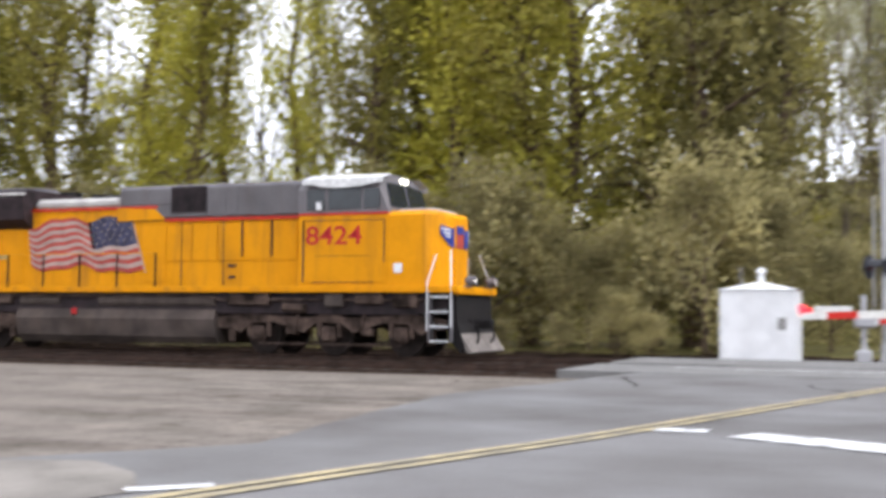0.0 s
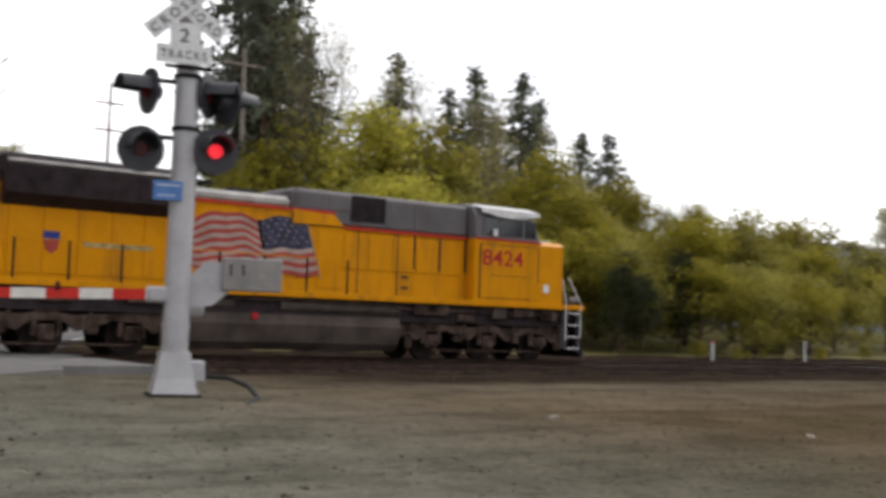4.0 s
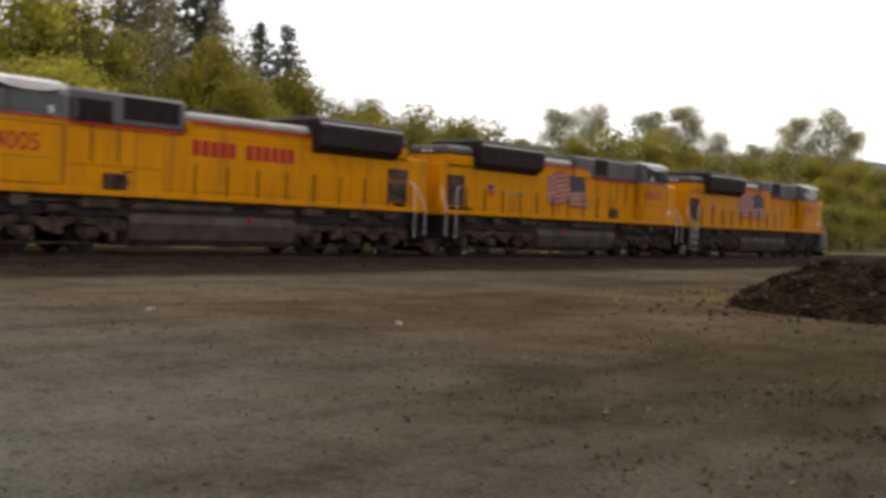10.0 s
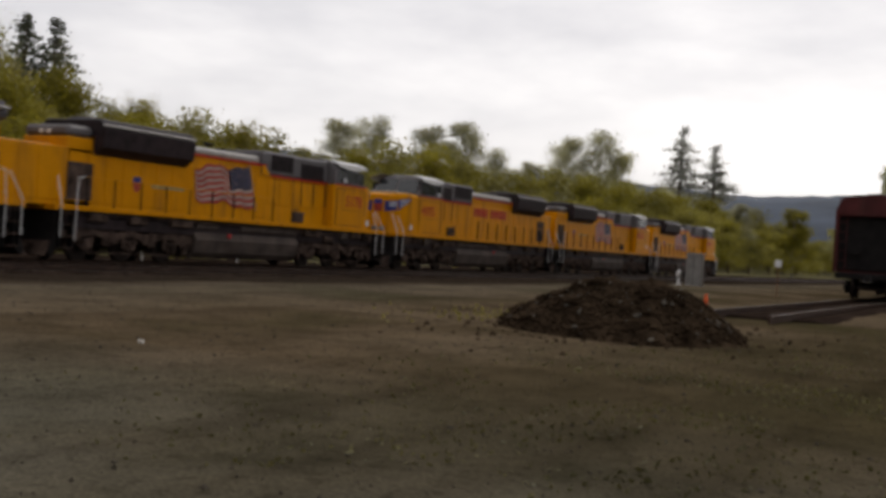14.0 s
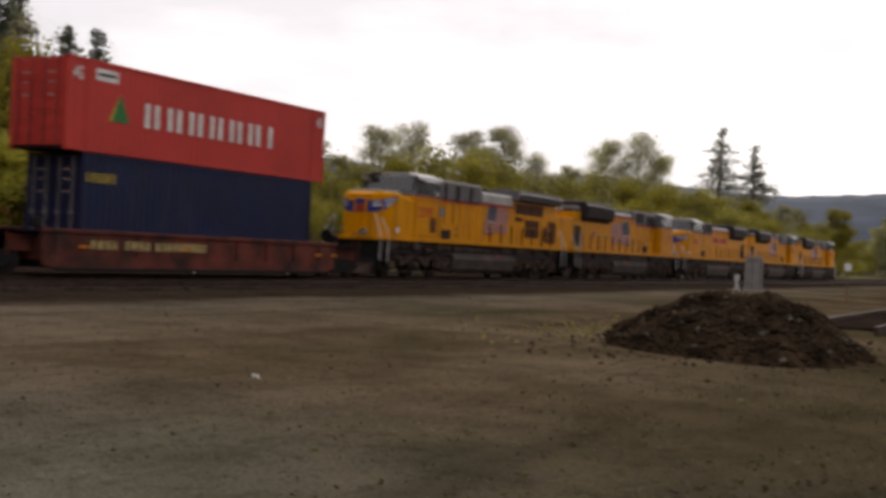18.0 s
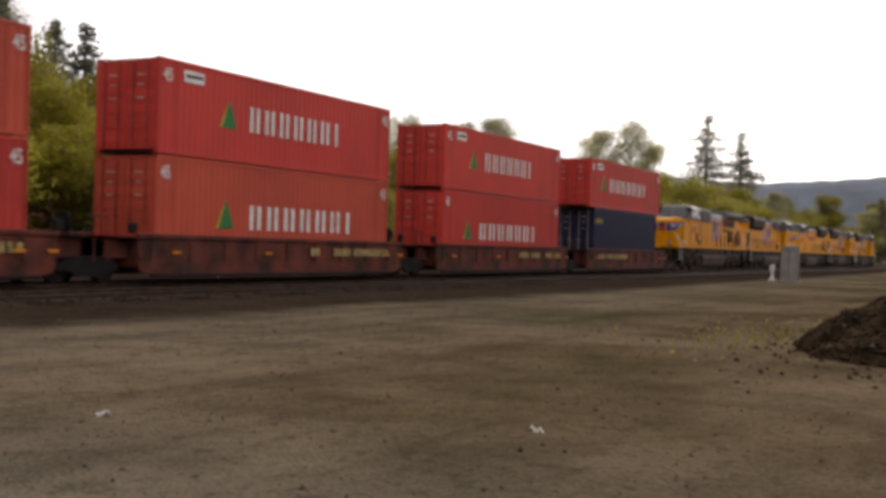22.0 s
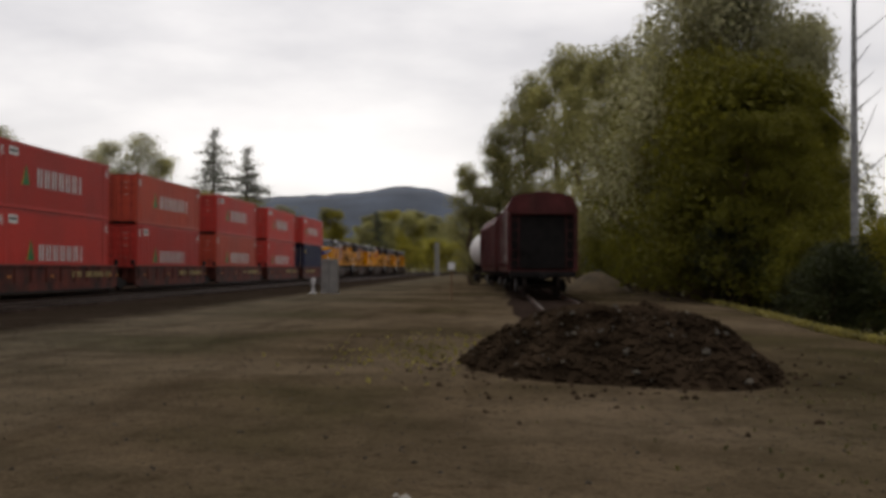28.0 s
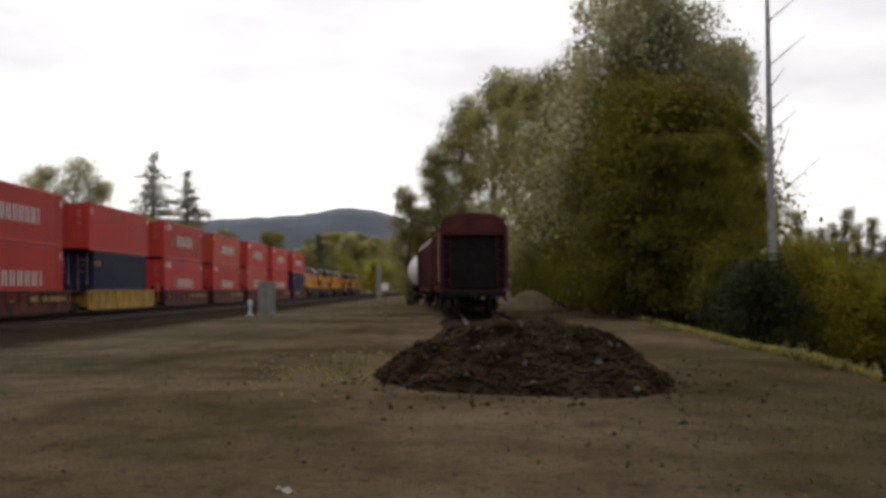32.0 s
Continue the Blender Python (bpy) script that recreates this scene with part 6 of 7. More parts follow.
def container(name, label, length, height, mat, posts, words, emblem, mark="45", plate=True):
    """x from 0 (front end) to -length (doors), z from 0; the doors face backwards."""
    c = thing(name, label, "container", "containers on the train")
    w = 1.219
    ends = [0.0, -length] + ([] if not posts else [-(length - 12.19) / 2, -length + (length - 12.19) / 2])
    for i, s in enumerate((-1, 1)):
        part("side_wall", corrugated(-length + 0.12, -0.12, s * (w - 0.012), 0.16, height - 0.1, 0.022, s), mat, c)
        part("top_rail", Shape().box(-length, 0, s * (w - 0.04) - 0.04, s * (w - 0.04) + 0.04, height - 0.11, height, 0.01), mat, c)
        part("bottom_rail", Shape().box(-length, 0, s * (w - 0.04) - 0.04, s * (w - 0.04) + 0.04, 0.02, 0.17, 0.01), mat, c)
        for x in ends:
            part("corner_post", Shape().box(x - 0.09 if x == 0 or x > -length / 2 else x, x if x == 0 or x > -length / 2 else x + 0.16, s * (w - 0.05) - 0.06, s * (w - 0.05) + 0.06, 0, height, 0.012), mat, c)
        for x in (-0.09, -length + 0.09):
            for z in (0.06, height - 0.06):
                part("corner_casting", Shape().box(x - 0.09, x + 0.09, s * (w - 0.08) - 0.085, s * (w - 0.08) + 0.085, z - 0.06, z + 0.062, 0.015), mat, c)
    part("roof", Shape().box(-length + 0.05, -0.05, -w + 0.05, w - 0.05, height - 0.08, height - 0.03), mat, c)
    part("floor_frame", Shape().box(-length + 0.05, -0.05, -w + 0.06, w - 0.06, 0.04, 0.16), "black", c)
    part("front_wall", Shape().box(-0.06, -0.02, -w + 0.1, w - 0.1, 0.1, height - 0.05), mat, c)
    for s in (-1, 1):
        d = part("door", Shape().box(-length, -length + 0.05, min(s * 0.01, s * (w - 0.1)), max(s * 0.01, s * (w - 0.1)), 0.14, height - 0.12, 0.01), mat, c)
        for k in range(5):
            z = 0.3 + k * (height - 0.6) / 5
            part("door_rib", Shape().box(-length - 0.018, -length + 0.01, min(s * 0.07, s * (w - 0.16)), max(s * 0.07, s * (w - 0.16)), z, z + 0.24, 0.02), mat, d)
        for y in (0.28, 0.85):
            part("lock_rod", Shape().rod((-length - 0.05, s * y, 0.1), (-length - 0.05, s * y, height - 0.1), 0.026, 6).box(-length - 0.07, -length - 0.02, s * y - 0.06, s * y + 0.1, 1.0, 1.08), "rod" if mat != "blue_box" else "cabinet", d, "steel locking rod")
        for z, ww in ((height - 0.55, 0.42), (height - 0.85, 0.3), (height - 1.25, 0.36)):
            part("marking", Shape().box(-length - 0.03, -length - 0.02, s * 0.55 - ww * 0.35, s * 0.55 + ww * 0.35, z, z + 0.05), "flagwhite", d)
    for s in (-1, 1):
        y = s * (w + 0.004)
        if words:
            n, x0, wd = words[0], words[1], words[2]
            for k in range(n):
                a = -x0 - wd * (n - k) / n if s < 0 else -x0 - wd * (k + 1) / n
                q = wd / n
                bars = ((0.1, 0.31), (0.52, 0.73)) if k < n - 1 or n < 7 else ((0.2, 0.42),)
                for u0, u1 in bars:
                    part("lettering_bar", Shape().box(a + u0 * q, a + u1 * q, y - 0.004, y + 0.004, words[3], words[4], 0.004), words[5], c, "lettering shown as plain upright bars")
        if emblem:
            x, z, h = emblem
            part("emblem", Shape().prism([(-x - 0.36, z), (-x + 0.38, z), (-x - 0.02, z + h)], y - 0.004, y + 0.004), "green", c, "green triangle emblem")
            part("emblem_edge", Shape().prism([(-x - 0.52, z), (-x - 0.38, z), (-x - 0.03, z + h)], y - 0.004, y + 0.004), "ochre", c)
        if mark:
            for x in (-0.4, -length + 0.4):
                me = letters(mark, 0.4, 0.4)
                me.materials.append(M["letter"])
                o = part("size_mark", me, "letter", c)
                o.location, o.rotation_euler = (x, s * (w + 0.012), height - 0.5), (0, 0, 0 if s < 0 else math.pi)
        if plate:
            part("plate", Shape().box(-length + 1.15, -length + 2.1, y - 0.004, y + 0.004, height - 0.62, height - 0.25, 0.004), "letter", c, "white plate with small print")
            part("plate_print", Shape().box(-length + 1.25, -length + 2.0, y + s * 0.006 - 0.002, y + s * 0.006 + 0.002, height - 0.47, height - 0.38), "black", c)
    return c


def car_truck(car, x):
    """Two-axle truck below an articulated joint."""
    t = part("truck", Shape().box(x - 0.25, x + 0.25, -1.0, 1.0, 0.5, 0.72, 0.04), "black", car)
    for s in (-1, 1):
        part("side_frame", Shape().prism([(x - 1.15, 0.36), (x - 0.75, 0.36), (x - 0.4, 0.2), (x + 0.4, 0.2), (x + 0.75, 0.36), (x + 1.15, 0.36), (x + 1.1, 0.58), (x + 0.45, 0.78), (x - 0.45, 0.78), (x - 1.1, 0.58)], s * 1.05 - 0.06, s * 1.05 + 0.06), "black", t)
    for d in (-0.88, 0.88):
        wheelset(t, x + d, 0.46, WHEEL_S)


def well_car(first, mat, label, seed):
    """One well between two trucks; x = 0 at the front end of its 45 ft box."""
    rg = random.Random(seed)
    c = thing("well_car", label, "railcar", "well cars of the train")
    for s in (-1, 1):
        part("side_sill", Shape().prism([(-14.5, 0.62), (0.8, 0.62), (0.9, 0.9), (0.9, 1.32), (-14.6, 1.32), (-14.6, 0.9)], s * 1.36 - 0.05, s * 1.36 + 0.05), mat, c)
        part("lower_sill", Shape().prism([(-14.5, 0.34), (-13.9, 0.22), (0.2, 0.22), (0.8, 0.34), (0.9, 0.618), (-14.6, 0.618)], s * 1.36 - 0.045, s * 1.36 + 0.045), mat, c, "grimy lower sill")
        part("top_chord", Shape().box(-14.65, 0.95, s * 1.38 - 0.09, s * 1.38 + 0.09, 1.3, 1.44, 0.02), "well_yellow" if mat == "well_yellow" else mat, c)
        for k in range(9):
            x = -14.1 + k * 1.72
            part("side_post", Shape().box(x, x + 0.12, s * 1.43 - 0.03, s * 1.43 + 0.03, 0.64, 1.31, 0.01), mat, c)
        part("bottom_chord", Shape().box(-14.0, 0.3, s * 1.36 - 0.1, s * 1.36 + 0.08, 0.16, 0.26, 0.02), "black", c)
        for x in (-13.2, -8.5, -0.6, 0.5):
            part("reflector", Shape().box(x, x + 0.38, s * 1.475 - 0.006, s * 1.475 + 0.006, 0.86, 0.95), "orange", c)
        if mat != "well_yellow":
            x = -12.7 if first else -5.75
            for k in range(9):
                if k != 4 and rg.random() > 0.12:
                    part("stencil_bar", Shape().box(x, x + 0.2, s * 1.47 - 0.006, s * 1.47 + 0.006, 0.84, 1.12), "tan_letter", c, "faded yellow stencil shown as bars")
                x += 0.3
            x += 0.2
            for k in range(9):
                if rg.random() > 0.12:
                    part("stencil_bar", Shape().box(x, x + 0.19, s * 1.47 - 0.006, s * 1.47 + 0.006, 0.84, 1.12), "tan_letter", c, "faded yellow stencil shown as bars")
                x += 0.29
    part("well_floor", Shape().box(-14.4, 0.7, -1.3, 1.3, 0.3, 0.46), "black", c)
    for x0, x1 in ((0.75, 3.1), (-16.4, -14.45)):
        part("end_platform", Shape().prism([(x0, 0.72), (x1, 0.72), (x1, 1.2), (x0, 1.3)], -0.95, 0.95), mat, c)
        part("bulkhead", Shape().box(x0 if x0 > 0 else x1 - 0.1, x0 + 0.1 if x0 > 0 else x1, -1.3, 1.3, 0.46, 1.3), mat, c)
        part("grating", Shape().box(x0, x1, -1.3, 1.3, 1.3, 1.34), "black", c)
    for s in (-1, 1):
        part("end_ladder", Shape().pipe([(2.9, s * 1.25, 0.6), (2.9, s * 1.25, 1.9), (2.4, s * 1.25, 1.9), (2.4, s * 1.25, 0.6)], 0.025), mat, c)
        for x in (0.85, -14.9):
            part("lock_bracket", Shape().box(x, x + 0.3, s * 1.3 - 0.09, s * 1.3 + 0.09, 1.44, 1.75, 0.04), "black", c)
    part("brake_wheel", Shape().rod((2.95, 0.5, 1.75), (3.02, 0.5, 1.75), 0.28, 16).rod((2.9, 0.5, 1.3), (2.95, 0.5, 1.75), 0.03, 6), "black", c)
    car_truck(c, -16.25)
    if first:
        car_truck(c, 1.9)
        part("coupler", Shape().box(2.9, 3.7, -0.13, 0.13, 0.78, 1.02, 0.04), "black", c)
    else:
        part("articulation", Shape().box(-17.3, -16.2, -0.3, 0.3, 0.75, 1.0, 0.05), "black", c)
    return c


C0, PITCH = -115.6, 18.61
Z_LOW, Z_TOP = 0.92, 3.84
RED = "red corrugated steel container with white lettering bars"
WIDE = "red corrugated steel container with widely spaced lettering bars"
LOADS = []
for k, up, low in ((0, (2.85, 7.6, 1.04, 1.84, 11.45), None), (1, (3.65, 5.95, 1.06, 1.92, 10.75), (2.85, 7.2, 0.74, 1.52, 11.2)), (2, (3.35, 5.95, 1.06, 1.9, 10.3), (2.3, 6.9, 0.76, 1.56, 10.35)),
                   (3, (2.73, 6.7, 1.05, 1.85, 10.25), (3.4, 5.95, 0.68, 1.42, 10.15))):
    pair = []
    for row in (up, low):
        if row:
            x0, wd, z0, z1, em = row
            pair.append(container("container", WIDE if wd > 6.3 else RED, 13.716, 2.896, "red_worn" if (k, row is up) in ((2, False), (3, True)) else "red_box", True, (7, x0, wd, z0, z1, "letter"), (em, z0 + 0.02, 0.92), plate=(k, row is up) in ((0, True), (1, True), (2, True), (3, False))))
        else:
            pair.append(container("container", "navy blue corrugated steel container with small yellow lettering", 12.192, 2.896, "blue_box", False, (5, 10.72, 1.44, 2.0, 2.3, "ochre"), None, None, plate=False))
    LOADS.append(pair)
plain = container("container", "plain dark red corrugated steel container", 13.716, 2.896, "red_box", True, None, None, plate=False)
LOADS += [[copy_thing(LOADS[1][0], Matrix()), copy_thing(LOADS[3][1], Matrix())], [plain, copy_thing(LOADS[0][1], Matrix())], [copy_thing(LOADS[2][0], Matrix()), copy_thing(LOADS[1][1], Matrix())]]
for k, (top, bottom) in enumerate(LOADS):
    x = C0 - PITCH * k
    yellow_car = k == 5
    ride(well_car(k == 0, "well_yellow" if yellow_car else "well", "worn yellow well car under a stacked pair of containers" if yellow_car else "rusty brown well car carrying stacked containers", k), x)
    ride(top, x, z=Z_TOP)
    ride(bottom, x - (0.75 if k in (0, 5) else 0.0), z=Z_LOW)


# ---- crossing gear ----
def disc_lamp(parent, x, y, z, face, lit):
    """A red flasher: round dark backing, hood and lens; face: degrees it looks to (0 = -y)."""
    g = part("flasher", Shape().rod((0, 0.02, 0), (0, 0.05, 0), 0.33, 22), "flasher", parent, "round black flasher backing")
    g.matrix_basis = pose(x, y, z, 0, 0, face)
    part("lens", Shape().rod((0, -0.03, 0), (0, 0.02, 0), 0.1, 16), "lamp_red" if lit else "lamp_off", g, "glowing red lens" if lit else "unlit red lens")
    sh = Shape()
    n = 12
    rg = lambda yy, q: [(q * math.cos(math.pi * i / n - 0.0), yy, q * math.sin(math.pi * i / n)) for i in range(n + 1)]
    a, b, c, d = rg(0.02, 0.22), rg(-0.42, 0.19), rg(-0.42, 0.18), rg(0.02, 0.21)
    v = a + b + c + d
    m = n + 1
    f = [(i, i + 1, m + i + 1, m + i) for i in range(n)] + [(2 * m + i, 2 * m + i + 1, 3 * m + i + 1, 3 * m + i) for i in range(n)] + [(m + i, m + i + 1, 2 * m + i + 1, 2 * m + i) for i in range(n)]
    part("hood", Shape().add(v, f), "flasher", g)
    part("housing", Shape().rod((0, 0.05, 0), (0, 0.2, 0), 0.16, 12, 0.1), "flasher", g)
    return g


def gate_arm(parent, length, z0, z1, lights, bands=0.42):
    """A striped barrier that lies along -x from its pivot."""
    n = int(length / bands)
    for k in range(n):
        a, b = k * length / n, (k + 1) * length / n
        za, zb = z0 + (z1 - z0) * a / length, z0 + (z1 - z0) * b / length
        h = 0.075 - 0.025 * k / n
        sh = Shape().prism([(-a, za - h), (-b, zb - h), (-b, zb + h), (-a, za + h)], -0.03, 0.03)
        part("gate_band", sh, "gatered" if k % 2 else "gatewhite", parent)
    for d, lit in lights:
        z = z0 + (z1 - z0) * d / length + 0.13
        part("gate_lamp", Shape().rod((-d, -0.07, z), (-d, 0.07, z), 0.034, 10).box(-d - 0.03, -d + 0.03, -0.03, 0.03, z - 0.1, z), "lamp_red" if lit else "lamp_off", parent, "small red gate lamp")


FACE = math.degrees(math.atan2(0.305, 0.952))
mast = thing("crossing_signal", "silver crossing mast with crossbuck and red flashers beside the road", "crossing signal")
mast.matrix_basis = pose(7.31, -14.17, 0, 0, 0, -FACE)
sh = Shape().rod((0, 0, 0.55), (0, 0, 6.6), 0.185, 18, 0.16)
part("pole", sh, "alu", mast)
part("pole_cap", Shape().rod((0, 0, 6.6), (0, 0, 6.68), 0.17, 14, 0.05), "alu", mast)
part("pedestal", Shape().loft([[(0.31 * a, 0.31 * b, 0.04) for a, b in ((-1, -1), (1, -1), (1, 1), (-1, 1))], [(0.26 * a, 0.26 * b, 0.25) for a, b in ((-1, -1), (1, -1), (1, 1), (-1, 1))], [(0.2 * a, 0.2 * b, 0.62) for a, b in ((-1, -1), (1, -1), (1, 1), (-1, 1))]]), "alu", mast)
part("base_plate", Shape().box(-0.36, 0.36, -0.36, 0.36, -0.08, 0.045, 0.02), "black", mast)
part("side_box", Shape().box(0.2, 0.42, -0.12, 0.12, 0.2, 0.5, 0.02), "alu", mast)
for z in (0.98, 3.75, 4.5):
    part("clamp", Shape().rod((0, 0, z - 0.03), (0, 0, z + 0.03), 0.195, 16), "black" if z > 1 else "alu", mast)
for ang, word, off in ((-38, "R A I L     R O A D", -0.004), (42, "C R O S S I N G", -0.03)):
    bl = part("crossbuck_blade", Shape().box(-0.66, 0.66, -0.008, 0.008, -0.125, 0.125, 0.004), "white", mast, "white crossbuck blade with black capitals")
    bl.matrix_basis = pose(-0.1, -0.24 + off, 5.48, 0, -ang, 0)
    for piece, at, wide in (((word[:7], -0.35, 0.5), (word[-7:], 0.35, 0.52)) if off > -0.01 else ((word, 0.0, 1.22),)):
        me = letters(piece, 0.135, wide)
        me.materials.append(M["stencil"])
        part("lettering", me, "stencil", bl).location = (at, -0.012, 0)
tr = part("tracks_sign", Shape().box(-0.38, 0.38, -0.008, 0.008, -0.13, 0.13, 0.004), "white", mast, "white sign that reads 2 tracks")
tr.matrix_basis = pose(-0.1, -0.24, 4.77)
part("upper_panel", Shape().box(-0.2, 0.2, -0.008, 0.008, 0.13, 0.45, 0.004), "white", tr)
for word, z, h, w in (("T R A C K S", 0.0, 0.12, 0.62), ("2", 0.27, 0.19, 0.13)):
    me = letters(word, h, w)
    me.materials.append(M["stencil"])
    part("lettering", me, "grey", tr).location = (0, -0.012, z)
part("sign_bracket", Shape().box(-0.35, 0.3, -0.22, -0.18, 4.58, 4.63), "black", mast)
for z in (3.62, 4.42):
    part("crossarm", Shape().rod((-0.62, 0, z), (0.58, 0, z), 0.035, 8), "black", mast)
disc_lamp(mast, -0.6, -0.12, 3.42, 6, False)
disc_lamp(mast, 0.42, -0.12, 3.46, 4, True)
disc_lamp(mast, -0.56, -0.05, 4.25, -70, False)
disc_lamp(mast, 0.34, 0.1, 4.28, 62, False)
disc_lamp(mast, 0.62, 0.16, 4.22, 118, False)
part("blue_plate", Shape().box(-0.42, -0.02, -0.21, -0.19, 2.72, 2.99, 0.004), "sign_blue", mast, "small blue notice plate")
part("plate_lines", Shape().box(-0.38, -0.06, -0.216, -0.211, 2.92, 2.935).box(-0.36, -0.1, -0.216, -0.211, 2.78, 2.79), "white", mast)
mech = part("gate_mechanism", Shape().box(-0.12, 0.42, 0.2, 0.52, 1.12, 1.6, 0.05), "alu", mast)
gate_arm(mech, 9.2, 1.42, 1.16, ((9.15, True), (5.2, True), (1.6, False)))
cw = part("counterweight", Shape().box(0.62, 1.48, 0.02, 0.12, 1.5, 1.98, 0.02), "cabinet", mech, "white counterweight plate")
part("counterweight_arm", Shape().prism([(0.1, 1.22), (0.5, 1.28), (0.78, 1.52), (0.78, 1.9), (0.4, 1.9), (0.1, 1.62)], 0.1, 0.18), "alu", mech)
part("arm_bracket", Shape().box(-0.42, -0.1, -0.1, 0.12, 1.3, 1.52, 0.03), "alu", mech)
part("pivot_shaft", Shape().rod((-0.2, 0.0, 1.41), (-0.2, 0.3, 1.41), 0.05, 10), "black", mech)
for x in (0.72, 0.9):
    part("slot", Shape().box(x, x + 0.03, 0.012, 0.021, 1.72, 1.88), "black", cw)
# cantilever over the lanes
can = part("cantilever", Shape().box(-8.4, 0.1, -0.22, -0.16, 6.06, 6.14).box(-8.4, 0.1, 0.16, 0.22, 6.06, 6.14), "alu", mast, "aluminium lattice cantilever over the road")
part("top_chord", Shape().box(-8.4, 0.1, -0.22, -0.16, 6.42, 6.5).box(-8.4, 0.1, 0.16, 0.22, 6.42, 6.5), "alu", can)
for k in range(12):
    x = -8.3 + k * 0.7
    part("brace", Shape().rod((x, -0.19, 6.1), (x + 0.35, -0.19, 6.46), 0.022, 5).rod((x + 0.35, -0.19, 6.46), (x + 0.7, -0.19, 6.1), 0.022, 5).rod((x, 0.19, 6.1), (x, -0.19, 6.1), 0.022, 5), "alu", can)
part("walk_grating", Shape().box(-8.4, -0.3, -0.15, 0.15, 6.08, 6.12), "alu", can)
for x in (-8.25, -7.55, -4.3, -3.6):
    disc_lamp(can, x, -0.45, 6.72, 4, x == -8.25)
cable = thing("cable", "black rubber cable looping from the mast into gravel", "cable")
part("hose", Shape().pipe([(7.7, -14.3, 0.28), (8.0, -14.5, 0.27), (8.1, -14.9, 0.18), (8.0, -15.4, 0.06), (7.55, -15.95, 0.0), (7.35, -16.1, -0.05)], 0.035, 7), "rubber", cable)

far = thing("crossing_signal", "silver crossing signal beyond the tracks with cantilever", "crossing signal")
far.matrix_basis = pose(-0.45, 4.9, -0.1)
part("pole", Shape().rod((0, 0, 0), (0, 0, 6.2), 0.15, 14, 0.14), "alu", far)
part("pole_cap", Shape().rod((0, 0, 6.2), (0, 0, 6.27), 0.14, 12, 0.04), "alu", far)
part("pedestal", Shape().prism([(-0.2, 0), (0.35, 0), (0.18, 0.55), (-0.15, 0.55)], -0.2, 0.2), "alu", far)
can2 = part("cantilever", Shape().rod((0, 0, 5.0), (6.0, 0, 5.22), 0.06, 8), "alu", far)
part("top_chord", Shape().rod((-0.5, 0, 5.9), (3.3, 0, 5.98), 0.04, 8), "alu", can2)
for x in (1.55, 1.8, 3.1, 3.3):
    part("hanger", Shape().rod((x, 0, 5.05), (x, 0, 6.2), 0.03, 6), "alu", can2)
disc_lamp(can2, 5.0, -0.15, 5.52, 0, False)
disc_lamp(can2, 5.66, -0.15, 5.55, 0, True)
disc_lamp(far, 0.2, -0.2, 2.63, 0, True)
disc_lamp(far, -0.42, -0.05, 2.63, 60, False)
disc_lamp(far, 0.55, 0.1, 2.65, 200, False)
part("crossbuck_back", Shape().prism([(0.12, 4.5), (0.3, 4.45), (0.36, 4.1), (0.3, 3.95), (0.42, 3.55), (0.3, 3.3), (0.15, 3.5)], 0.16, 0.18), "alu", far)
part("conduit", Shape().rod((-0.35, 0, 1.2), (-0.32, 0, 4.6), 0.03, 6), "alu", far)
gate2 = thing("crossing_gate", "lowered red and white gate arm beyond the tracks", "crossing gate")
gate2.matrix_basis = pose(-1.05, 4.5, -0.14, 0, 0, 180)
part("stand", Shape().rod((0, 0, 0.0), (0, 0, 1.9), 0.07, 10).box(-0.2, 0.2, -0.2, 0.2, 0, 0.4, 0.05), "alu", gate2)
g2 = part("mechanism", Shape().box(-0.35, 0.25, -0.2, 0.2, 1.0, 1.4, 0.06), "alu", gate2)
part("counterweight", Shape().box(0.3, 1.3, -0.06, 0.06, 1.35, 1.58, 0.03), "gatewhite", g2)
gate_arm(g2, 7.2, 1.18, 1.22, ((7.1, True), (4.6, True), (1.8, False)), 0.4)
part("lamp", Shape().rod((1.45, -0.05, 1.45), (1.45, 0.05, 1.45), 0.09, 10), "lamp_red", gate2)

hut = thing("signal_hut", "white sheet-metal signal hut with a roof vent", "hut")
hut.matrix_basis = pose(-3.83, 5.1, -0.2)
part("body", Shape().box(-1.04, 1.04, -0.9, 0.9, 0, 2.1, 0.02), "white", hut)
for x in (-1.02, -0.35, 0.35, 1.02):
    part("seam", Shape().box(x - 0.015, x + 0.015, -0.915, -0.9, 0.05, 2.1), "white", hut)
part("roof", Shape().loft([[(-1.1, -0.96, 2.1), (1.1, -0.96, 2.1), (1.1, 0.96, 2.1), (-1.1, 0.96, 2.1)], [(-0.12, -0.12, 2.32), (0.12, -0.12, 2.32), (0.12, 0.12, 2.32), (-0.12, 0.12, 2.32)]]), "white", hut)
part("vent", Shape().rod((0, 0, 2.3), (0, 0, 2.62), 0.09, 12).rod((0, 0, 2.62), (0, 0, 2.74), 0.16, 12, 0.04), "white", hut)
part("notice", Shape().box(0.55, 0.78, -0.92, -0.905, 0.98, 1.32), "cabinet", hut, "grey notice plate")
part("antenna", Shape().rod((-0.55, 0, 2.2), (-0.55, 0, 2.75), 0.015, 5), "alu", hut)

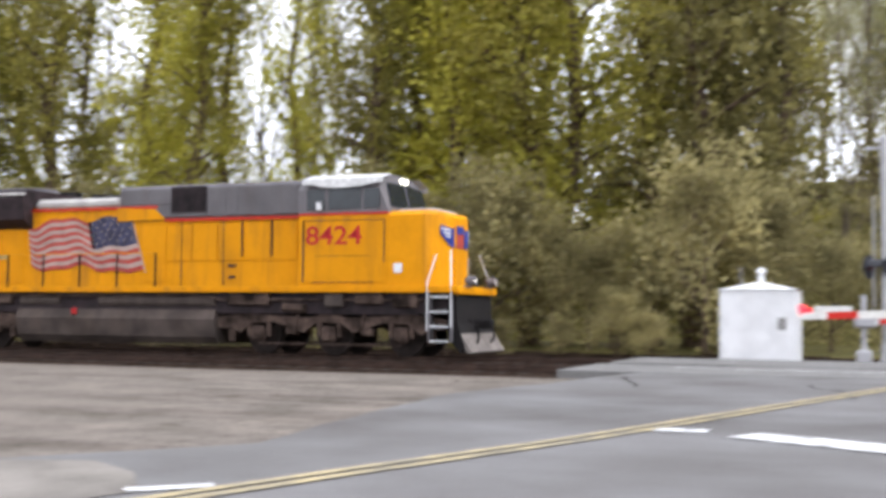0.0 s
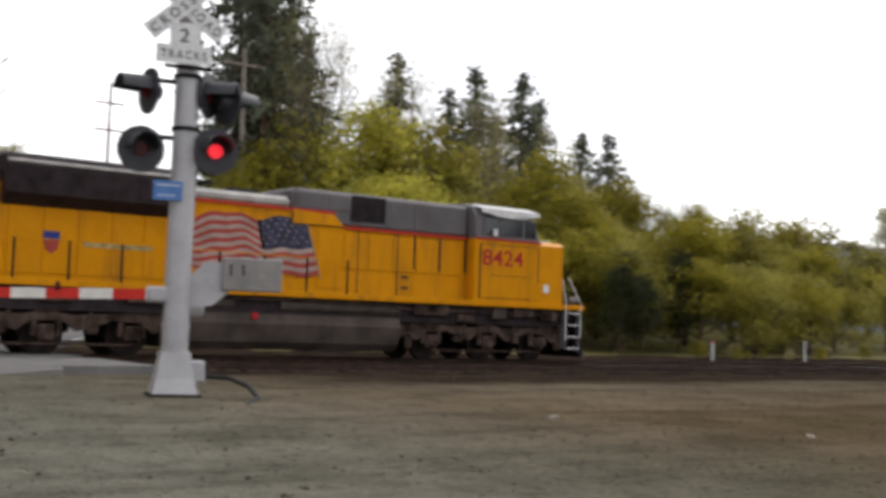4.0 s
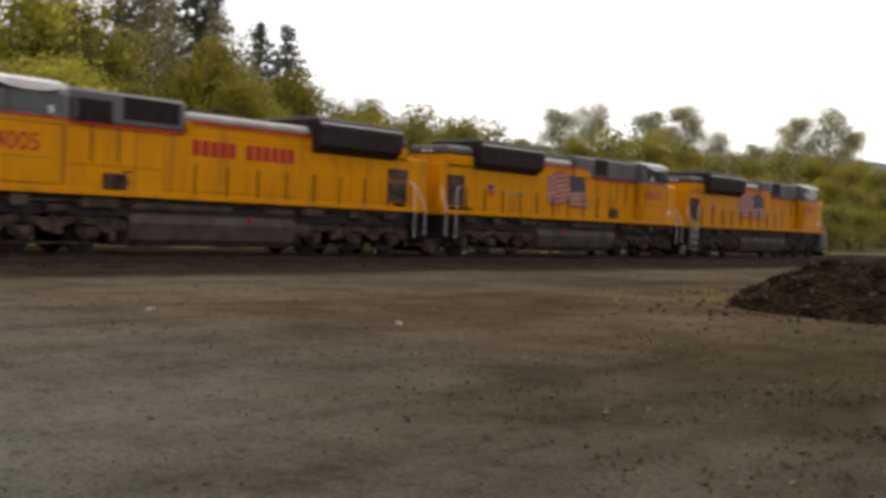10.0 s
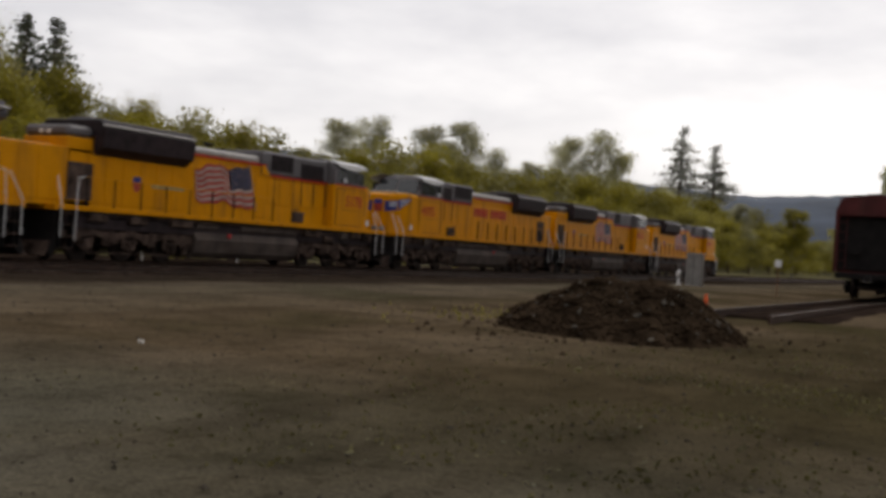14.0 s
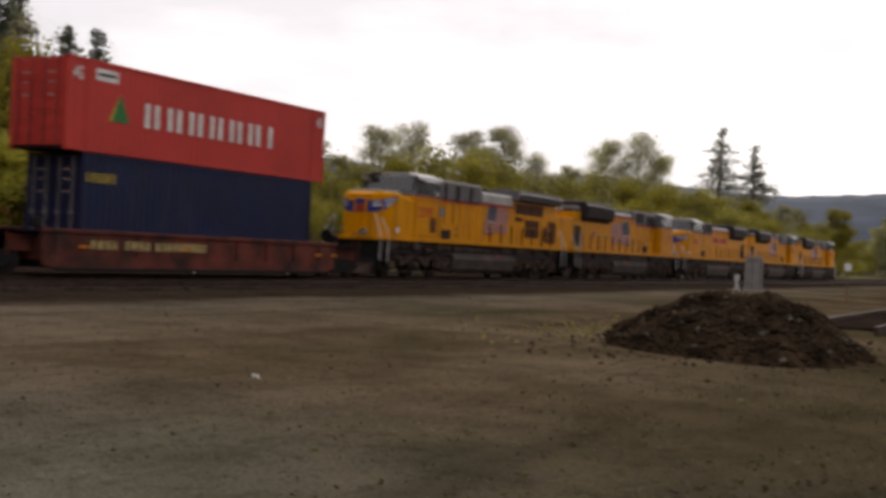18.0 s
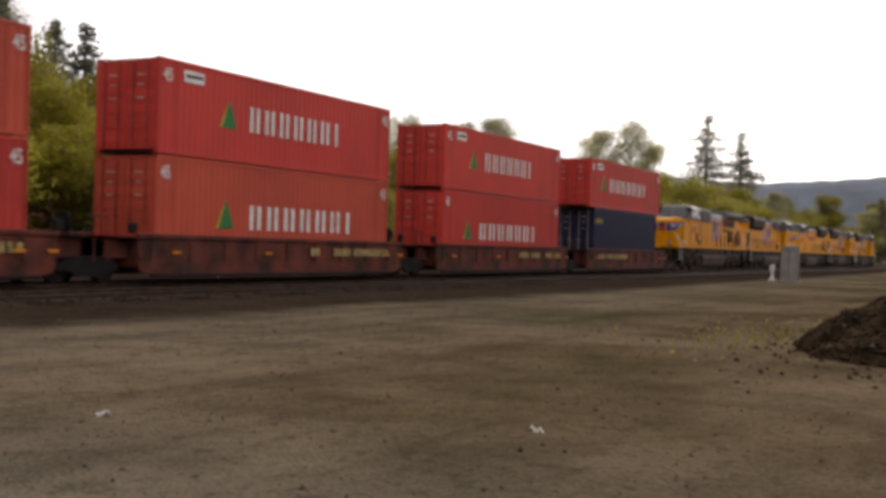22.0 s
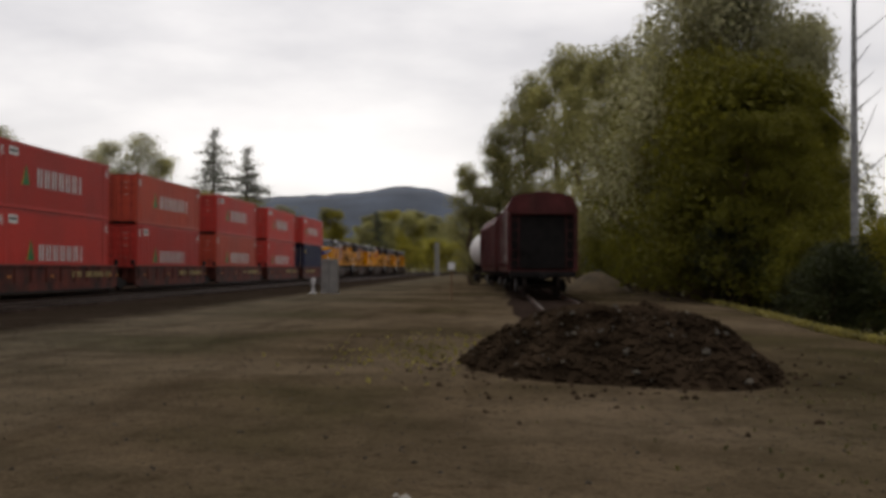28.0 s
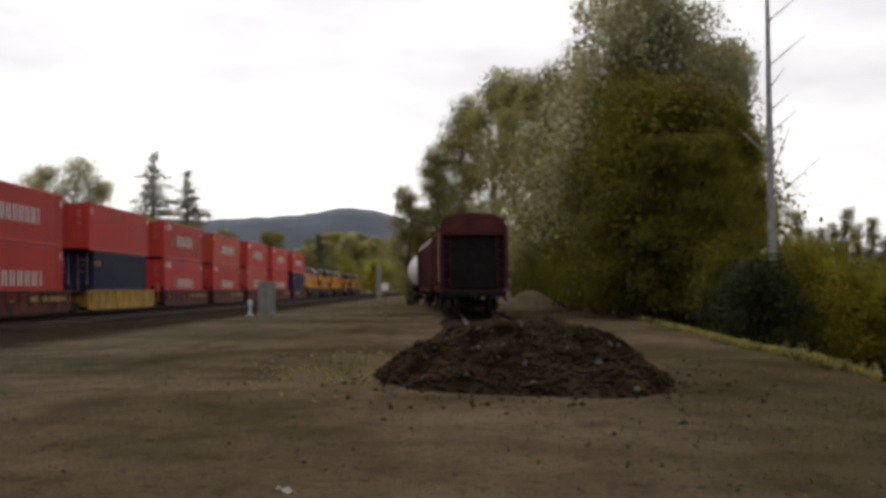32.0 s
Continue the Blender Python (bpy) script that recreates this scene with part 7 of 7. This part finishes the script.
for x, y, top, mat, lab, lean in ((3.2, 9, 13.5, "wood_pole", "brown wooden utility pole", -0.4), (4.1, 9.2, 9.9, "grey_pole", "grey weathered utility pole", -0.55), (27.7, 24.3, 15.3, "grey_pole", "tall pale wooden utility pole", -0.2), (29.9, 23, 7.7, "grey_pole", "short pale wooden pole", 0.0)):
    p = thing("utility_pole", lab + " beyond the tracks", "utility pole", "utility poles")
    p.matrix_basis = pose(x, y, -0.4)
    part("shaft", Shape().rod((0, 0, 0), (lean, 0, top), 0.17, 10, 0.11), mat, p)
    if top > 11:
        part("cross_arm", Shape().box(lean - 1.2, lean + 1.2, -0.06, 0.06, top - 0.9, top - 0.76, 0.02), mat, p)
for x, y, h in ((31.2, 53, 18.2),):
    p = thing("utility_pole", "dark distant power pole with cross arms", "utility pole")
    p.matrix_basis = pose(x, y, -0.3)
    part("shaft", Shape().rod((0, 0, 0), (0, 0, h), 0.16, 8, 0.09), "wood_pole", p)
    for z in (h - 1.6, h - 3.6, h - 8.5):
        part("cross_arm", Shape().box(-1.1, 1.1, -0.06, 0.06, z, z + 0.12), "wood_pole", p)
for x, y, h in ((1.7, 3.5, 0.95), (2.1, 5.0, 0.5), (41.15, 4.6, 0.66), (48.4, 5.0, 0.72), (64, 8, 1.1)):
    p = thing("marker_post", "thin white marker post beside the track", "marker post", "marker posts")
    p.matrix_basis = pose(x, y, -0.2)
    part("stake", Shape().box(-0.05, 0.05, -0.02, 0.02, 0, h + 0.2, 0.005), "white", p)
    part("cap", Shape().box(-0.055, 0.055, -0.025, 0.025, h + 0.2, h + 0.32, 0.005), "white" if 45 < x < 50 else "gatered", p)

# parapet of the road on the bank
tagged(part("parapet_wall", Shape().box(9, 24.6, 46.9, 47.3, 7.6, 10.95, 0.04), "parapet"), "dark concrete parapet on the bank", "wall", kind="structure")
tagged(part("parapet_rail", Shape().box(9, 24.8, 46.7, 47.5, 10.95, 11.1, 0.02), "parapet"), "coping of the parapet wall", "coping", kind="structure")


# ---- yard: stored wagons, rock heap, cabinet, litter ----
def stored_wagon(name, label, x, y, yaw, length, mat, kind_):
    w = thing(name, label, "railcar", "stored railcars")
    w.matrix_basis = pose(x, y, SPUR_Z, 0, 0, yaw) @ Matrix.Diagonal((1, 0.93, 0.95, 1))
    L = length
    if kind_ == "tank":
        n = 20
        r = 1.5
        rings = [[(xx, q * r * math.cos(6.28318 * i / n), 2.75 + q * r * math.sin(6.28318 * i / n)) for i in range(n)] for xx, q in ((0.9, 0.25), (0.95, 0.7), (1.2, 0.95), (1.5, 1), (L - 1.5, 1), (L - 1.2, 0.95), (L - 0.95, 0.7), (L - 0.9, 0.25))]
        part("tank", Shape().loft(rings), mat, w, smooth=True)
        part("dome", Shape().rod((L / 2, 0, 4.2), (L / 2, 0, 4.55), 0.45, 14), mat, w)
        for x0 in (1.6, L - 2.6):
            part("saddle", Shape().box(x0, x0 + 1.0, -1.1, 1.1, 0.95, 1.6), "black", w)
    else:
        prof = [(-1.35, 1.05), (1.35, 1.05), (1.55, 1.5), (1.55, 3.85), (1.3, 4.35), (0.75, 4.5), (-0.75, 4.5), (-1.3, 4.35), (-1.55, 3.85), (-1.55, 1.5)]
        part("body", Shape().prism_x(prof, 0.75, L - 0.75), mat, w)
        part("roof_walk", Shape().box(0.5, L - 0.5, -0.32, 0.32, 4.52, 4.58, 0.01), "hopper", w)
        part("end_slope", Shape().prism([(0.75, 3.55), (0.6, 3.5), (0.62, 1.25), (0.75, 1.2)], -1.5, 1.5), "black", w, "dark recessed end of the wagon")
        part("end_hood", Shape().prism_x([(-1.56, 3.6), (1.56, 3.6), (1.56, 3.85), (1.3, 4.36), (0.75, 4.51), (-0.75, 4.51), (-1.3, 4.36), (-1.56, 3.85)], 0.35, 0.78), mat, w)
        for s in (-1, 1):
            part("end_post", Shape().box(0.3, 0.42, s * 1.5 - 0.06, s * 1.5 + 0.06, 1.1, 3.7), mat, w)
            if kind_ == "hopper":
                part("side_panel", Shape().box(0.9, L - 0.9, s * 1.56 - 0.01, s * 1.56 + 0.01, 1.5, 3.8, 0.01), "hoodwhite", w, "pale side sheet")
            for k in range(8):
                xx = 1.4 + k * (L - 2.8) / 7
                part("side_rib", Shape().box(xx - 0.05, xx + 0.05, s * 1.59 - 0.04, s * 1.59 + 0.04, 1.3, 3.85, 0.01), mat, w)
            lad = part("ladder", Shape().rod((0.32, s * 1.05, 1.0), (0.32, s * 1.05, 4.4), 0.02, 5).rod((0.32, s * 1.4, 1.0), (0.32, s * 1.4, 4.4), 0.02, 5), mat, w)
            for k in range(8):
                part("rung", Shape().rod((0.32, s * 1.05, 1.2 + 0.42 * k), (0.32, s * 1.4, 1.2 + 0.42 * k), 0.015, 5), mat, lad)
    part("sill", Shape().box(0.1, L - 0.1, -0.35, 0.35, 0.8, 1.06, 0.03), "black", w)
    part("end_sill", Shape().box(0.15, 0.4, -1.45, 1.45, 0.85, 1.1, 0.03), "black", w)
    part("coupler", Shape().box(-0.5, 0.2, -0.13, 0.13, 0.76, 1.0, 0.04), "black", w)
    part("brake_wheel", Shape().rod((0.2, 0.7, 2.2), (0.27, 0.7, 2.2), 0.28, 14), "black", w)
    for tx in (2.0, L - 2.0):
        car_truck(w, tx)
    return w


stored_wagon("hopper_wagon", "dark oxide-red covered hopper wagon stored on the spur", 52.3, -23.75, 1.8, 16.5, "hopper", "hopper")
stored_wagon("hopper_wagon", "oxide-red covered wagon stored behind another", 69.4, -23.15, 4.0, 15.5, "hopper", "box")
stored_wagon("tank_wagon", "white tank wagon stored at the back", 85.6, -22.3, 6.0, 14.5, "roofwhite", "tank")

# heap of crushed rock
PX, PY = 21.2, -23.65
rp = np.random.default_rng(9)


def pile_z(x, y):
    dx, dy = x - PX, y - PY
    u, v = (dx * 0.955 + dy * 0.296) / 3.15, (dy * 0.955 - dx * 0.296) / 2.0
    r = math.hypot(u, v) * (1 + 0.16 * noise.noise((u * 1.6, v * 1.6, 7.0)) + 0.07 * noise.noise((x * 2.4, y * 2.4, 1.0)))
    s = min(1.0, max(0.0, (1.0 - r) / 0.72))
    h = 0.83 * (1 - (1 - s) ** 1.5)
    skirt = 0.07 * max(0.0, 1.4 - r) * (0.6 + noise.noise((x * 1.7, y * 1.7, 4.0)))
    return max(h * (1 + 0.14 * noise.noise((x * 1.2, y * 1.2, 2.2))) + (0.11 * noise.noise((x * 2.6, y * 2.6, 5.0)) + 0.05 * noise.noise((x * 6.0, y * 6.0, 9.0))) * min(1.0, h * 5), skirt)


rows, cols = 80, 52
v = [(PX - 4.6 + 9.2 * i / rows, PY - 2.8 + 5.6 * j / cols, 0) for i in range(rows + 1) for j in range(cols + 1)]
v = [(x, y, ground_z(x, y) - 0.07 + pile_z(x, y)) for x, y, _ in v]
f = [(i * (cols + 1) + j, (i + 1) * (cols + 1) + j, (i + 1) * (cols + 1) + j + 1, i * (cols + 1) + j + 1) for i in range(rows) for j in range(cols)]
heap = thing("rock_heap", "dark heap of crushed rock on the gravel yard", "rock heap")
part("core", raw_mesh("core", v, f, "pile"), "pile", heap)


def stones(name, points, sizes, mat, seed):
    """Many small angular stones in one mesh."""
    rg = np.random.default_rng(seed)
    base = np.array([(1, 0, 0), (-1, 0, 0), (0, 1, 0), (0, -1, 0), (0, 0, 0.8), (0, 0, -0.8)], float)
    tri = np.array([(0, 2, 4), (2, 1, 4), (1, 3, 4), (3, 0, 4), (2, 0, 5), (1, 2, 5), (3, 1, 5), (0, 3, 5)])
    n = len(points)
    sc = np.asarray(sizes)[:, None, None] * rg.uniform(0.55, 1.3, (n, 6, 3))
    a = rg.uniform(0, 6.283, n)
    ca, sa = np.cos(a), np.sin(a)
    p = base[None] * sc
    q = p.copy()
    q[:, :, 0] = p[:, :, 0] * ca[:, None] - p[:, :, 1] * sa[:, None]
    q[:, :, 1] = p[:, :, 0] * sa[:, None] + p[:, :, 1] * ca[:, None]
    q += np.asarray(points)[:, None, :]
    fs = (tri[None] + 6 * np.arange(n)[:, None, None]).reshape(-1, 3)
    me = bpy.data.meshes.new(name)
    me.from_pydata(q.reshape(-1, 3).tolist(), [], fs.tolist())
    me.materials.append(M[mat])
    me.update()
    return me


pts, sz = [], []
while len(pts) < 8600:
    x, y = PX + rp.normal() * 2.1, PY + rp.normal() * 1.4
    z = pile_z(x, y)
    if z > 0.08 or rp.random() < 0.035:
        pts.append((x, y, ground_z(x, y) + max(z - 0.05, 0.0) + 0.01))
        sz.append(rp.uniform(0.015, 0.05) if rp.random() < 0.9 or z < 0.08 else rp.uniform(0.05, 0.085))
tagged(part("rock_cover", stones("rock_cover", pts[:8330], sz[:8330], "pile", 3), "pile", heap), kind="stuff")
tagged(part("pale_rock_cover", stones("pale_rock_cover", pts[8330:], sz[8330:], "pale_stone", 4), "pale_stone", heap), kind="stuff")

earth = thing("earth_heap", "low brown heap of earth behind the wagons", "earth heap")
earth.location = (70.2, -27.4, 0)
part("core", Shape().loft([[(r * 1.15 * math.cos(a) + 0.1 * math.sin(3 * a), r * math.sin(a), z) for a in np.arange(0, 6.28, 0.3)] for r, z in ((2.5, -0.3), (1.9, 0.25), (1.1, 0.8), (0.5, 1.12), (0.15, 1.22))]), "tan", earth, smooth=True)

cab_ = thing("signal_cabinet", "silver metal signal cabinet beside the track", "cabinet")
cab_.matrix_basis = pose(66.1, -13.0, -0.05) @ Matrix.Diagonal((0.88, 0.88, 0.88, 1))
part("body", Shape().box(-0.4, 0.4, -0.48, 0.48, 0.12, 2.05, 0.04), "cabinet", cab_)
part("plinth", Shape().box(-0.45, 0.45, -0.52, 0.52, 0, 0.14, 0.02), "concrete", cab_)
part("lid", Shape().box(-0.45, 0.45, -0.52, 0.52, 2.05, 2.12, 0.03), "cabinet", cab_)
part("door_seam", Shape().box(-0.412, -0.4, -0.01, 0.01, 0.2, 2.0), "black", cab_)
stand = thing("switch_stand", "small white switch stand beside the cabinet", "switch stand")
stand.matrix_basis = pose(66.1, -12.1, -0.05) @ Matrix.Diagonal((0.88, 0.88, 0.88, 1))
part("post", Shape().rod((0, 0, 0), (0, 0, 0.75), 0.07, 10), "white", stand)
part("head", Shape().box(-0.13, 0.13, -0.13, 0.13, 0.62, 0.98, 0.04), "white", stand)
part("foot", Shape().box(-0.2, 0.2, -0.2, 0.2, 0, 0.12, 0.02), "white", stand)
# distant pale post, built as a tall narrow box
far_post = thing("signal_cabinet", "tall pale post beside the far track", "cabinet")
far_post.matrix_basis = pose(204, -11.2, -0.05) @ Matrix.Diagonal((0.4, 0.7, 1.55, 1))
part("body", Shape().box(-1.0, 1.0, -0.55, 0.55, 0, 3.6, 0.04), "cabinet", far_post)
part("roof", Shape().box(-1.05, 1.05, -0.6, 0.6, 3.6, 3.75, 0.03), "cabinet", far_post)
sign = thing("small_sign", "small white sign on a thin post in the yard", "sign")
sign.matrix_basis = pose(53, -20, ground_z(53, -20), 0, 0, -90)
part("post", Shape().rod((0, 0.02, -0.1), (0, 0.02, 1.6), 0.025, 6), "wood_pole", sign)
part("plate", Shape().box(-0.14, 0.14, -0.02, 0, 1.3, 1.6, 0.005), "white", sign)
cone = thing("marker_tripod", "orange folding marker standing on gravel", "marker")
cone.matrix_basis = pose(27.6, -23.35, 0.0) @ Matrix.Diagonal((0.75, 0.75, 0.75, 1))
part("leg", Shape().rod((-0.05, -0.18, 0), (0, 0, 0.62), 0.03, 6), "cone_orange", cone)
part("leg", Shape().rod((0.05, 0.2, 0), (0, 0, 0.62), 0.03, 6), "cone_orange", cone)
part("cap", Shape().rod((0, 0, 0.55), (0, 0, 0.75), 0.06, 8, 0.03), "cone_orange", cone)

# scraps of litter and loose stones
for x, y, a, b in ((11.74, -21.45, 0.13, 0.06), (10.5, -18.56, 0.1, 0.06)):
    s = thing("paper_scrap", "crumpled pale scrap of paper on gravel", "litter", "scraps on the yard")
    s.matrix_basis = pose(x, y, ground_z(x, y) + 0.012, 4, 6, x * 50)
    v = [(a * (i / 3 - 0.5) * 1.1, b * (j / 3 - 0.5), 0.02 * math.sin(i * 2.1 + j * 1.7)) for i in range(4) for j in range(4)]
    v += [(p, q, r - 0.006) for p, q, r in v]
    f = [(4 * i + j, 4 * i + j + 1, 4 * i + j + 5, 4 * i + j + 4) for i in range(3) for j in range(3)]
    f += [tuple(16 + k for k in q) for q in f]
    part("sheet", raw_mesh("sheet", v, f, "litter"), "litter", s)
pts, sz = [], []
for k in range(15000):
    x, y = rp.uniform(-8, 34), rp.uniform(-30, -8)
    s_ = (Vector((x, y, 0)) - RC).dot(RN)
    if -4.8 < s_ < 4.2 and y < -6:
        continue
    big = rp.random() < 0.08
    pts.append((x, y, ground_z(x, y) + 0.004))
    sz.append(rp.uniform(0.014, 0.03) if big else rp.uniform(0.006, 0.014))
tagged(new("loose_stones", stones("loose_stones", pts, sz, "stone", 8)), "loose stones on the gravel yard", "gravel", kind="stuff")
pts, sz = [], []
for k in range(22000):
    ty = TRACKS_Y[k % 2]
    x = rp.uniform(-40, 110) if k % 3 else rp.uniform(10, 50)
    y = ty + rp.normal() * 1.25
    if -6.6 < x < 10.5 or abs(y - ty) > 2.6:
        continue
    pts.append((x, y, -0.09 - 0.05 * max(0, abs(y - ty) - 1.4)))
    sz.append(rp.uniform(0.02, 0.05))
tagged(new("ballast_stones", stones("ballast_stones", pts, sz, "ballast", 5)), "rusty crushed stones between the sleepers", "ballast", kind="stuff")
# dry grass along the edge of the bank and by the heap
pts, sz = [], []
for k in range(6400):
    x = 23 + 41 * rp.random()
    y = -30.1 + (43.7 - x) * 0.062 - abs(rp.normal()) * 0.45 + 0.1
    pts.append((x, y, ground_z(x, y) + rp.uniform(0.0, 0.12)))
    sz.append(rp.uniform(0.05, 0.12))
for k in range(420):
    x, y = 24 + rp.normal() * 2.2, -20.9 + rp.normal() * 0.7
    pts.append((x, y, ground_z(x, y) + rp.uniform(0.0, 0.06)))
    sz.append(rp.uniform(0.025, 0.055))
tagged(new("dry_grass", leaf_cloud("dry_grass", pts, sz, "grass", 6)), "strip of dry yellow grass along the bank", "grass", kind="stuff")
pts, sz = [], []
for k in range(5200):
    x, y = 11.5 + rp.normal() * 4.5, -27.4 + rp.normal() * 1.5
    if noise.noise((x * 0.7, y * 0.7, 3.3)) + 0.3 * noise.noise((x * 2.5, y * 2.5, 1.0)) > -0.05 and x > 6:
        pts.append((x, y, ground_z(x, y) + rp.uniform(0.0, 0.02)))
        sz.append(rp.uniform(0.01, 0.032))
tagged(new("low_weeds", leaf_cloud("low_weeds", pts, sz, "weed", 16)), "thin olive weeds trodden into the gravel yard", "weeds", kind="stuff")
# sleepers
tie_me = Shape().box(-0.115, 0.115, -1.3, 1.3, -0.27, -0.085, 0.012).mesh("sleeper")
tie_me.materials.append(M["tie"])
for ty, bed in ((0.0, 0), (-4.5, 1)):
    holder = [o for o in scene.objects if o.name.startswith("ballast_bed")][bed]
    for k in range(190):
        x = 11.0 + 0.53 * k
        o = part("sleeper", tie_me, "tie", holder)
        o.matrix_basis = pose(x, ty, 0, 0, 0, 0.6 * math.sin(k * 2.3))
    sh = Shape()
    for a, b in ((-60, -7.2), (111.8, 420)):
        x = a
        while x < b:
            sh.box(x - 0.115, x + 0.115, ty - 1.3, ty + 1.3, -0.27, -0.087)
            x += 0.53
    tagged(part("far_sleepers", sh, "tie", holder), kind="stuff")


def motions():
    """The whole train rolls to the right along the line, on turning wheels."""
    riders = {}
    for ob, offset, flip, z in MOVERS:
        riders[ob] = flip
        walk(ob, [(t, pose(x + offset, 0, z, 0, 0, 180 if flip else 0)) for t, x in TRAIN])
    ticks = [k / 15 for k in range(481)]
    way = np.interp(ticks, [t for t, _ in TRAIN], [x for _, x in TRAIN])
    for w, x, s, r in WHEELS:
        if w.parent.parent in riders:
            turn = (-1 if riders[w.parent.parent] else 1) * -s / r
            walk(w, [(t, pose(x, s * 0.755, r, 0, math.degrees(q * turn), 0 if s < 0 else 180)) for t, q in zip(ticks, way)])


motions()
